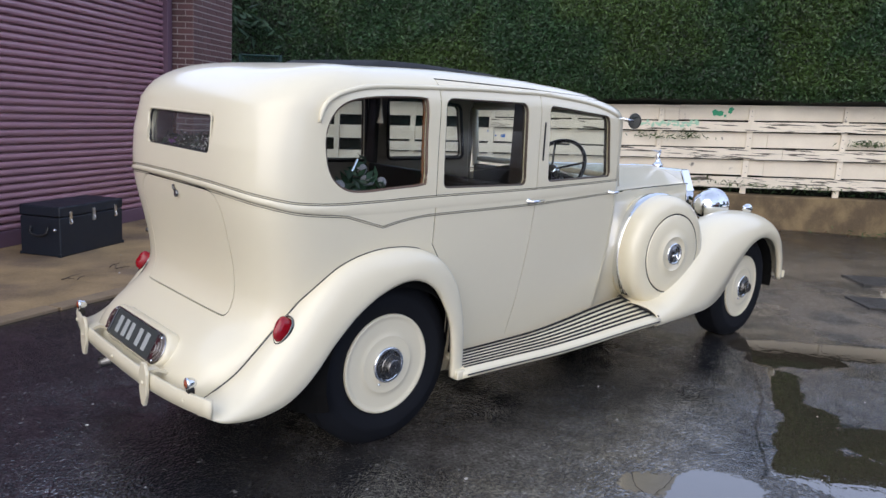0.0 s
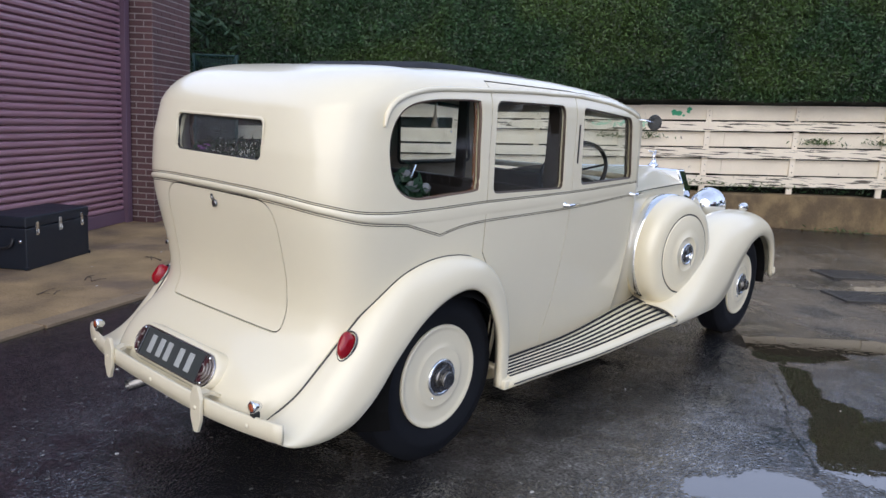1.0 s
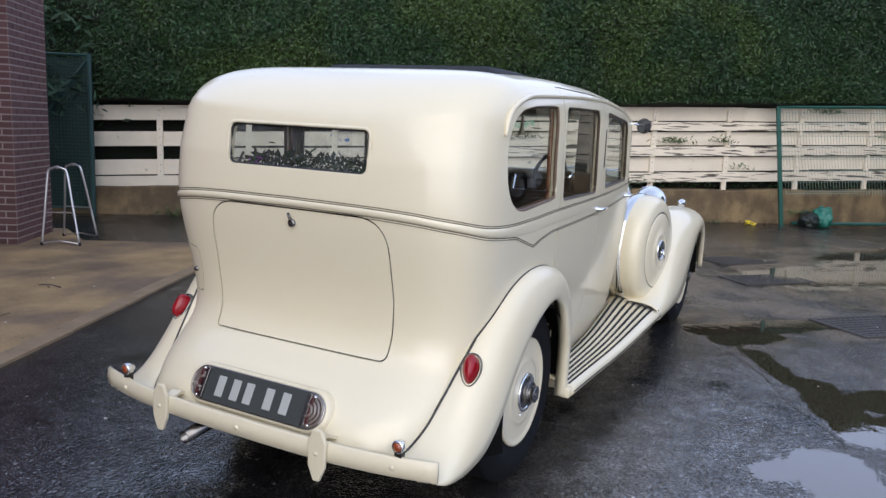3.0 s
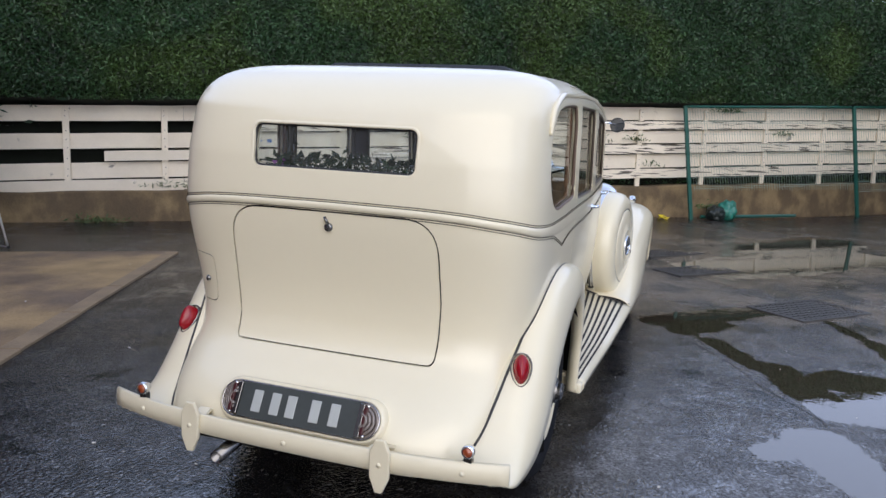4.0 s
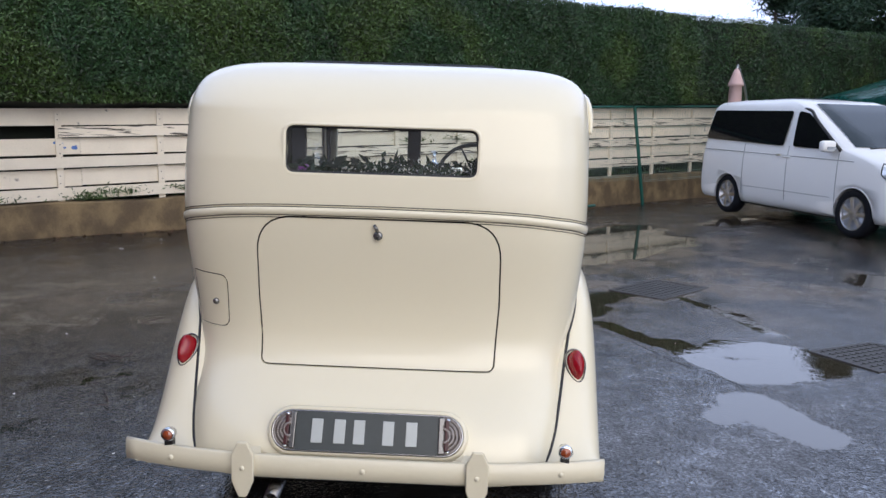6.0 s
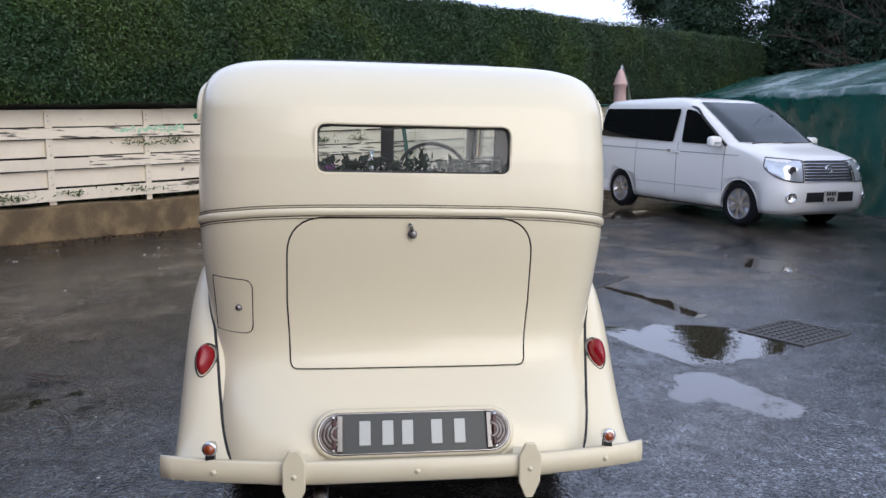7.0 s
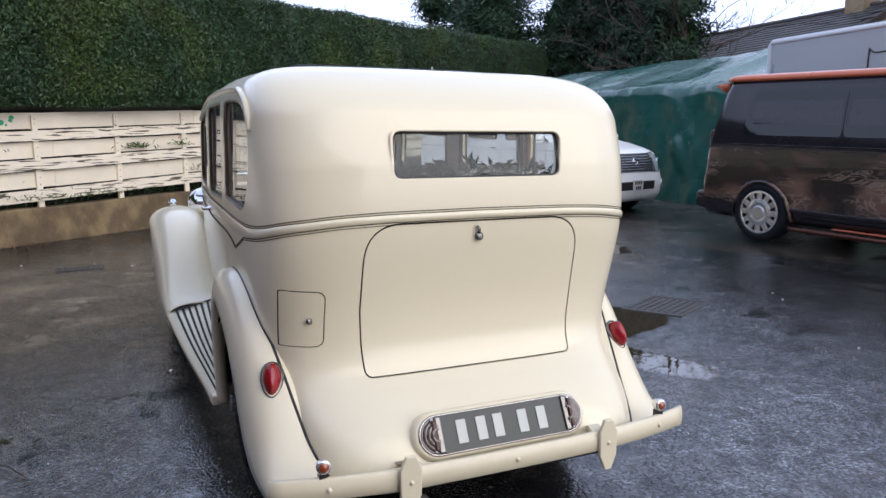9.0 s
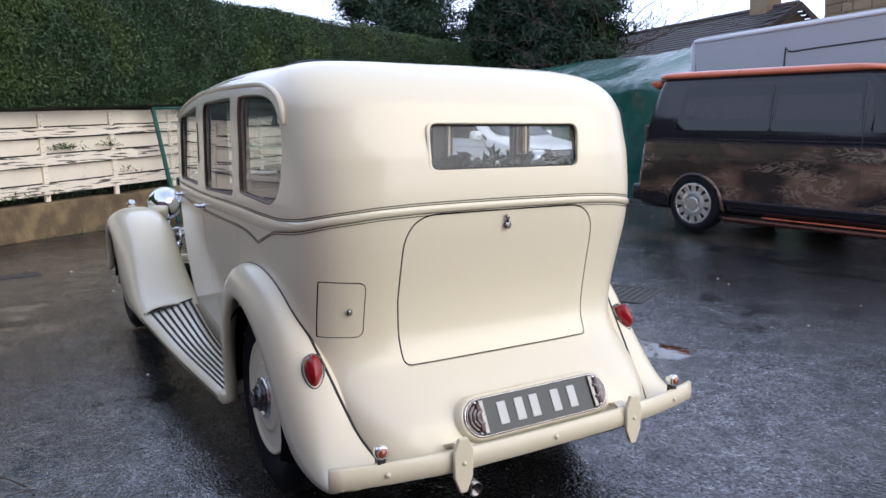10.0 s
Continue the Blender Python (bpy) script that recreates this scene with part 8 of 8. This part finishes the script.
        part("sill_trim", bm, ORANGE, v, "orange sill trim", False, 0.006)
        for x in (0.0, 3.0):
            car_wheel(v, x, h * 0.84, 0.372, h, "steel", 0.25)
            bm = bmesh.new()
            tube(bm, [(x + 0.41 * math.cos(a), h * (w_at(0.36 + 0.41 * math.sin(a)) + 0.003), 0.35 + 0.41 * math.sin(a)) for a in (math.pi * k / 18 for k in range(-1, 20))], 0.026, 6)
            part("arch_flare", bm, BROWN_CAR, v, "", True)
        bm = bmesh.new()
        box(bm, -0.88, -0.78, h * 0.865 - 0.03, h * 0.865 + 0.03, 1.0, 1.40)
        part("tail_lamp", bm, mat("dark_smoked_lens", (0.03, 0.012, 0.012), 0.08, vary=0.1) if "dark_smoked_lens" not in bpy.data.materials else bpy.data.materials["dark_smoked_lens"], v, "smoked tail lamp", False, 0.02)
    bm = bmesh.new()
    box(bm, -1.04, -0.83, -0.93, 0.93, 0.34, 0.58)
    part("rear_bumper", bm, DARK_CAR, v, "black rear bumper", True, 0.05)
    bm = bmesh.new()
    box(bm, 0.3, 2.7, -0.8, 0.8, 0.22, 0.34)
    for x in (0.0, 3.0):
        box(bm, x - 0.39, x + 0.39, -0.7, 0.7, 0.24, 0.75)
    part("underbody", bm, PLASTIC, v)


dark_van()


def box_van():
    """Tall pale grey horse-box body standing behind the camper."""
    v = thing("box_van", pose(3.0, -10.05, 0.0, 0, 0, 0), "tall pale grey panel-sided lorry body behind the camper van", "lorry")
    bm = bmesh.new()
    box(bm, -3.4, 3.52, -1.1, 1.1, 0.75, 3.02)
    part("box_body", bm, GREY_PANEL, v, "pale grey panelled box", False, 0.06)
    bm = bmesh.new()
    tube(bm, [(-3.35, 1.10, 2.96), (3.46, 1.10, 2.96), (3.50, 1.10, 2.90), (3.50, 1.10, 0.8)], 0.035, 8)
    part("corner_capping", bm, mat("white_capping", (0.55, 0.57, 0.6), 0.35, vary=0.04), v, "pale corner capping", True)
    bm = bmesh.new()
    tube(bm, spline([(-2.5, 1.106, 2.62), (0.6, 1.106, 2.60), (1.55, 1.106, 2.585), (1.70, 1.106, 2.53), (1.70, 1.106, 1.0)], 6), 0.012, 5)
    part("panel_beading", bm, PLASTIC, v, "dark panel beading", True)
    bm = bmesh.new()
    box(bm, 3.40, 3.44, 1.10, 1.115, 2.40, 2.60)
    part("side_marker", bm, LAMP, v)
    for x in (-2.4, 2.2):
        for h in (1, -1):
            car_wheel(v, x, h * 0.95, 0.42, h, "steel", 0.24)
    bm = bmesh.new()
    box(bm, -3.3, 3.4, -0.9, 0.9, 0.45, 0.78)
    part("chassis", bm, PLASTIC, v)


box_van()


def marquee():
    """Long green tarpaulin shelter with a sagging pitched roof."""
    t = thing("marquee", Matrix.Identity(4), "long green tarpaulin marquee with wrinkled shiny sheeting", "marquee")
    x0, x1, yw, yr, yb = 6.75, 18.0, -8.78, -11.4, -14.0

    def eave(x):
        return 2.32 + 0.035 * (x - 6.75) + 0.03 * math.sin(x * 2.1)

    def ridge(x):
        return 3.15 + 0.02 * (x - 6.75) + 0.02 * math.sin(x * 1.7)
    bm = bmesh.new()
    nx = 170
    rows = []
    for i in range(nx + 1):
        x = x0 + (x1 - x0) * i / nx
        bay = abs(((x - x0) / 2.0) % 1 - 0.5) * 2           # 1 at a frame, 0 midway
        r = []
        for k in range(15):                                  # wall from the ground up
            f = k / 14
            z = rise(x, yw) - 0.02 + (eave(x) - rise(x, yw)) * f
            r.append(Vector((x, yw + 0.10 * noise.noise((x * 1.3, z * 1.1, 2)) + 0.05 * noise.noise((x * 3.5 + z * 2, z * 2, 5)) + 0.07 * abs(noise.noise((x * 2.2 - z * 1.6, z * 0.7, 8))) + 0.05 * abs(noise.noise((x * 4.4 + z * 3.0, z * 1.2, 3))) + 0.16 * (1 - f) ** 3 + 0.02 * bay, z)))
        for k in range(1, 11):
            f = k / 10
            r.append(Vector((x, yw + (yr - yw) * f, eave(x) + (ridge(x) - eave(x)) * f - 0.10 * (1 - bay) * math.sin(math.pi * f) + 0.025 * noise.noise((x * 2, f * 4, 1)) + (0.09 if x < 9.0 else 0.02) * abs(noise.noise((x * 3.4 + f * 2, f * 2.2, 6))))))
        for k in range(1, 7):
            f = k / 6
            r.append(Vector((x, yr + (yb - yr) * f, ridge(x) + (eave(x) - ridge(x)) * f)))
        rows.append(r)
    grid(bm, rows)
    bmesh.ops.recalc_face_normals(bm, faces=bm.faces[:])
    # paler roof bays; the near end's carries a highlight put into its colour
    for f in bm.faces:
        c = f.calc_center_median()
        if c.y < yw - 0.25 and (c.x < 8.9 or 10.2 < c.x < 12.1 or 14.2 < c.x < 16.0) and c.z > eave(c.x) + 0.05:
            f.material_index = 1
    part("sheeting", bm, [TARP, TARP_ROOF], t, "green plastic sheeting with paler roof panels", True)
    # gable sheet at the near end, drawn in to a fold
    bm = bmesh.new()
    rows = []
    for i in range(13):
        f = i / 12
        y = yw + (yb - yw) * f
        top = eave(x0) + (ridge(x0) - eave(x0)) * (1 - abs(2 * f - 1))
        rows.append([Vector((x0 - 0.02 + 0.10 * noise.noise((y * 1.4, k * 0.5, 9)), y, 0.05 + (top - 0.05) * k / 8)) for k in range(9)])
    grid(bm, rows)
    part("gable_sheet", bm, TARP, t, "", True)
    bm = bmesh.new()
    for k in range(6):
        x = x0 + 0.05 + 2.0 * k
        tube(bm, [(x, yw - 0.05, 0.1), (x, yw - 0.05, eave(x) - 0.03), (x, yr, ridge(x) - 0.05), (x, yb, eave(x) - 0.03)], 0.02, 6)
    part("frame_tube", bm, STEEL, t)


marquee()


def parasol():
    p = thing("parasol", Matrix.Translation((13.6, -5.82, 0.16)), "folded faded pink cantilever parasol beside the fence", "parasol")
    bm = bmesh.new()
    lathe(bm, [(0.001, 2.95), (0.05, 2.92), (0.09, 2.82), (0.16, 2.62), (0.17, 2.58), (0.13, 2.56), (0.14, 2.2), (0.11, 1.7), (0.001, 1.68)], None, 14)
    part("canopy", bm, PINK, p, "faded pink furled canopy", True)
    bm = bmesh.new()
    tube(bm, [(0, 0, 2.9), (0.05, -0.03, 3.02), (0.28, -0.28, 2.62), (0.42, -0.42, 2.2), (0.45, -0.45, 0)], 0.028, 8)
    part("mast", bm, STEEL, p, "pale aluminium mast", True)
    bm = bmesh.new()
    box(bm, 0.25, 0.65, -0.65, -0.25, -0.2, 0.06)
    part("base", bm, PLASTIC, p)


parasol()


# ---- beyond the yard ----
def house():
    h = thing("house", Matrix.Identity(4), "buff stone house with a grey slate roof beyond the marquee", "house")
    x0, x1, yr, ye = 13.65, 25.5, -21.95, -17.35
    zr, ze, yf = 5.62, 3.2, -26.55
    bm = bmesh.new()
    prism(bm, [Vector((ye - 0.3, 0)), Vector((ye - 0.3, ze)), Vector((yr, zr - 0.12)), Vector((yf + 0.3, ze)), Vector((yf + 0.3, 0))], lambda p, d: Vector((d, p.x, p.y)), x0 + 0.15, x1)
    part("wall", bm, STONE, h, "coursed buff stone wall")
    bm = bmesh.new()
    box(bm, x0 + 0.02, x0 + 0.06, yr - 0.45, yr + 0.45, 3.9, 4.7)
    part("gable_window", bm, DARKGLASS, h)
    # slates course by course
    rf = bmesh.new()
    n = 22
    for s, y1 in ((1, ye), (-1, yf)):
        for k in range(n):
            f0, f1 = k / n, (k + 1.15) / n
            a = Vector((0, yr + (y1 - yr) * f0, zr + (ze - zr) * f0 + 0.0))
            b = Vector((0, yr + (y1 - yr) * f1, zr + (ze - zr) * f1 + 0.05))
            if s < 0:
                q = [rf.verts.new((x, p.y, p.z)) for x, p in ((x0, a), (x1 + 0.2, a), (x1 + 0.2, b), (x0, b))]
                rf.faces.new(q)
    part("roof_far_slope", rf, SLATE, h, kind="stuff")
    me = None
    rg = random.Random(3)
    L = 0.62
    sl = Vector((0, ye - yr, ze - zr)) / n
    bm = bmesh.new()
    e = sl.normalized()
    nn = Vector((0, -e.z, e.y)) * (-1 if e.y < 0 else 1)
    vs = []
    for x in (0.0, L - 0.012):
        vs.append([Vector((x, 0, 0)), Vector((x, 0, 0)) + sl * 1.12 + nn * 0.028, Vector((x, 0, 0)) + sl * 1.12 + nn * 0.004])
    a = [bm.verts.new(p) for p in vs[0]]
    b = [bm.verts.new(p) for p in vs[1]]
    bm.faces.new((a[0], b[0], b[1], a[1]))
    bm.faces.new((a[1], b[1], b[2], a[2]))
    bmesh.ops.recalc_face_normals(bm, faces=bm.faces[:])
    slate = mesh_from("slate", bm, SLATE)
    roof = thing("roof", Matrix.Identity(4), "weathered grey slate roof slope", "")
    roof.parent = h
    bm = bmesh.new()
    vs = [bm.verts.new(p) for p in ((x0, yr, zr - 0.03), (x1, yr, zr - 0.03), (x1, ye, ze - 0.03), (x0, ye, ze - 0.03))]
    bm.faces.new(vs)
    part("underlay", bm, SLATE, roof)
    for k in range(13):
        for i in range(19):
            o = new("slate", slate)
            o.parent = roof
            o.location = (x0 + (i + 0.5 * (k % 2)) * L, yr + sl.y * k, zr + sl.z * k + 0.004 * rg.random())
    bm = bmesh.new()
    tube(bm, [(x0 - 0.05, yr, zr + 0.03), (x1, yr, zr + 0.03)], 0.09, 8)
    part("ridge_tiles", bm, SLATE, h)
    for y1 in (ye, yf):
        bm = bmesh.new()
        d = Vector((0, y1 - yr, ze - zr))
        nrm = Vector((0, 0, 1))
        vs = []
        for x in (x0 - 0.16, x0 - 0.10):
            vs += [Vector((x, yr, zr + 0.05)), Vector((x, yr, zr - 0.18)), Vector((x, y1, ze - 0.18)), Vector((x, y1, ze + 0.05))]
        q = [bm.verts.new(p) for p in vs]
        for f in ((0, 1, 2, 3), (7, 6, 5, 4), (0, 4, 5, 1), (1, 5, 6, 2), (2, 6, 7, 3), (3, 7, 4, 0)):
            bm.faces.new([q[i] for i in f])
        part("bargeboard", bm, mat("dark_brown_bargeboard", (0.07, 0.045, 0.03), 0.6) if "dark_brown_bargeboard" not in bpy.data.materials else bpy.data.materials["dark_brown_bargeboard"], h, "dark timber bargeboard")
    bm = bmesh.new()
    box(bm, x0 + 0.9, x0 + 1.6, yr - 0.4, yr + 0.4, zr - 0.5, zr + 0.75)
    ch = part("chimney", bm, STONE, h, "buff stone chimney", False, 0.02)
    for d in (-0.16, 0.16):
        bm = bmesh.new()
        lathe(bm, [(0.11, 0), (0.09, 0.3), (0.12, 0.33), (0.08, 0.34)], Matrix.Translation((x0 + 1.25, yr + d, zr + 0.75)), 14)
        part("chimney_pot", bm, mat("terracotta", (0.30, 0.12, 0.06), 0.8) if "terracotta" not in bpy.data.materials else bpy.data.materials["terracotta"], ch)
    # neighbouring stone building, taller
    s = thing("stone_building", Matrix.Identity(4), "tall coursed sandstone building beside the slate-roofed house", "house")
    bm = bmesh.new()
    box(bm, 3.0, 11.0, -26, -19.45, 0, 9.0)
    wall = part("wall", bm, MORTAR, s, "coursed sandstone wall")
    bm = bmesh.new()
    box(bm, 2.8, 11.2, -26.2, -19.2, 9.0, 9.3)
    part("roof_edge", bm, SLATE, s)
    stones = []
    for l in (0.38, 0.52, 0.30, 0.64):
        bm = bmesh.new()
        vs = box(bm, 0, l, -0.02, 0.06, 0, 0.24)
        for v in vs:
            if v.co.y > 0:
                v.co += Vector((rg.uniform(-.008, .008), rg.uniform(-.02, .02), rg.uniform(-.008, .008)))
        stones.append((l, mesh_from("stone", bm, STONE)))
    for k in range(17):
        x = 11.0
        z = 3.4 + k * 0.26
        while x > 5.6 and k < 17:
            l, me = rg.choice(stones)
            x -= l + 0.02
            o = new("stone", me)
            o.parent = wall
            o.location = (x, -19.45, z)


house()


def conifers():
    def tree(x, y, hgt, rad, seed, base=0.0, name="conifer_tree", n=36000):
        t = thing(name, Matrix.Identity(4), "tall dark conifer with drooping shaggy branches", "tree", "conifers beyond the yard")
        bm = bmesh.new()
        tube(bm, [(x, y, base), (x + 0.1, y, base + hgt * 0.5), (x, y + 0.1, base + hgt * 0.96)], [0.26, 0.17, 0.03], 8)
        part("trunk", bm, BARK, t, "", True)
        cs, ns = [], []
        r2 = np.random.default_rng(seed)
        bm = bmesh.new()
        for k in range(90):
            f = r2.random() ** 0.8
            z = base + hgt * (0.06 + 0.92 * f)
            a = r2.uniform(0, 2 * math.pi)
            l = rad * (1 - f) ** 0.7 * r2.uniform(0.55, 1.12) + 0.15
            p0, p1 = Vector((x, y, z)), Vector((x + math.cos(a) * l, y + math.sin(a) * l, z - 0.22 * l + 0.1))
            mid = p0.lerp(p1, 0.5) + Vector((0, 0, 0.08 * l))
            tube(bm, [p0, mid, p1], [0.03, 0.02, 0.006], 4, caps=False)
            m = max(8, int(n / 90))
            for _ in range(m):
                q = r2.random() ** 0.6
                c = (1 - q) ** 2 * p0 + 2 * q * (1 - q) * mid + q * q * p1
                sp = 0.30 * (0.4 + q)
                cs.append(np.array(c) + r2.normal(size=3) * (sp, sp, 0.16) * 0.8 - np.array([0, 0, 0.06]))
                ns.append((math.cos(a) * 0.5, math.sin(a) * 0.5, 0.8))
        part("limbs", bm, BARK, t, kind="stuff")
        leaves("crown", CONIFER, np.array(cs), np.array(ns), 0.043, 2.4, seed + 1, t, "dark green foliage sprays")
    k = 0
    for s, off, hgt, rad in ((31.1, 6.9, 8.6, 3.6), (28.7, 7.3, 8.0, 3.4), (24.0, 2.2, 7.0, 2.8), (26.5, 2.8, 9.0, 3.0), (26.0, 0.0, 7.0, 2.4), (-3.1, 0.6, 6.2, 1.8), (28.5, 0.5, 9.0, 3.0), (28.0, -1.8, 7.5, 2.6), (30.5, -2.0, 9.5, 3.0), (33, 1.5, 10, 3.2)):
        p = on_fence(s, off, 0)
        tree(p.x, p.y, hgt, rad, 100 + k)
        k += 1
    for x, y, hgt, rad in ((19.0, -15.6, 8.5, 2.6), (22.5, -17.5, 9.5, 2.8), (16.3, -15.3, 7.5, 1.9)):
        tree(x, y, hgt, rad, 150 + k)
        k += 1


conifers()


def bare_tree():
    """Leafless tree with an ivy-covered stem."""
    def one(x, y, hgt, seed, ivy):
        r = random.Random(seed)
        t = thing("bare_tree", Matrix.Identity(4), "leafless winter tree with fine reddish twigs and an ivy-clad stem", "tree", "bare trees")
        trunk, twigs = bmesh.new(), bmesh.new()
        stem = [Vector((x, y, 0)), Vector((x + 0.15, y - 0.1, hgt * 0.25)), Vector((x - 0.1, y + 0.1, hgt * 0.5)), Vector((x + 0.2, y, hgt * 0.75)), Vector((x, y + 0.1, hgt))]
        pts = spline(stem, 6)
        tube(trunk, pts, [0.22 * (1 - 0.85 * k / (len(pts) - 1)) for k in range(len(pts))], 8)
        part("trunk", trunk, BARK, t, "", True)

        def grow_branch(p, d, l, rad, depth):
            n = 4
            q = [p]
            for _ in range(n):
                d = (d + Vector((r.uniform(-.28, .28), r.uniform(-.28, .28), r.uniform(-.16, .24)))).normalized()
                q.append(q[-1] + d * l / n)
            tube(twigs, q, [rad * (1 - 0.7 * k / n) for k in range(n + 1)], 4 if depth else 5, caps=False)
            if depth < 3:
                for _ in range((4, 4, 3)[depth]):
                    k = r.randint(1, n)
                    dd = (d + Vector((r.uniform(-1, 1), r.uniform(-1, 1), r.uniform(-.5, .7)))).normalized()
                    grow_branch(q[k], dd, l * r.uniform(0.45, 0.7), max(rad * 0.45, 0.006), depth + 1)
        for k in range(13):
            f = r.uniform(0.28, 1.0)
            a = r.uniform(0, 6.28)
            p = pts[int(f * (len(pts) - 1))]
            grow_branch(p, Vector((math.cos(a), math.sin(a), r.uniform(0.0, 0.7))).normalized(), r.uniform(1.6, 2.8), 0.034, 0)
        part("branch_work", twigs, TWIG, t, "fine bare branches", kind="stuff")
        if ivy:
            g = np.random.default_rng(seed)
            n = 2600
            f = g.random(n) * 0.62
            base = np.array([pts[int(v * (len(pts) - 1))] for v in f])
            c = base + g.normal(size=(n, 3)) * (0.26, 0.26, 0.2)
            leaves("ivy", HEDGE_LEAF, c, g.normal(size=(n, 3)), 0.06, 1.2, seed, t, "dark ivy leaves")
    one(15.9, -15.4, 8.0, 6, True)
    one(16.9, -15.9, 8.5, 5, True)


bare_tree()
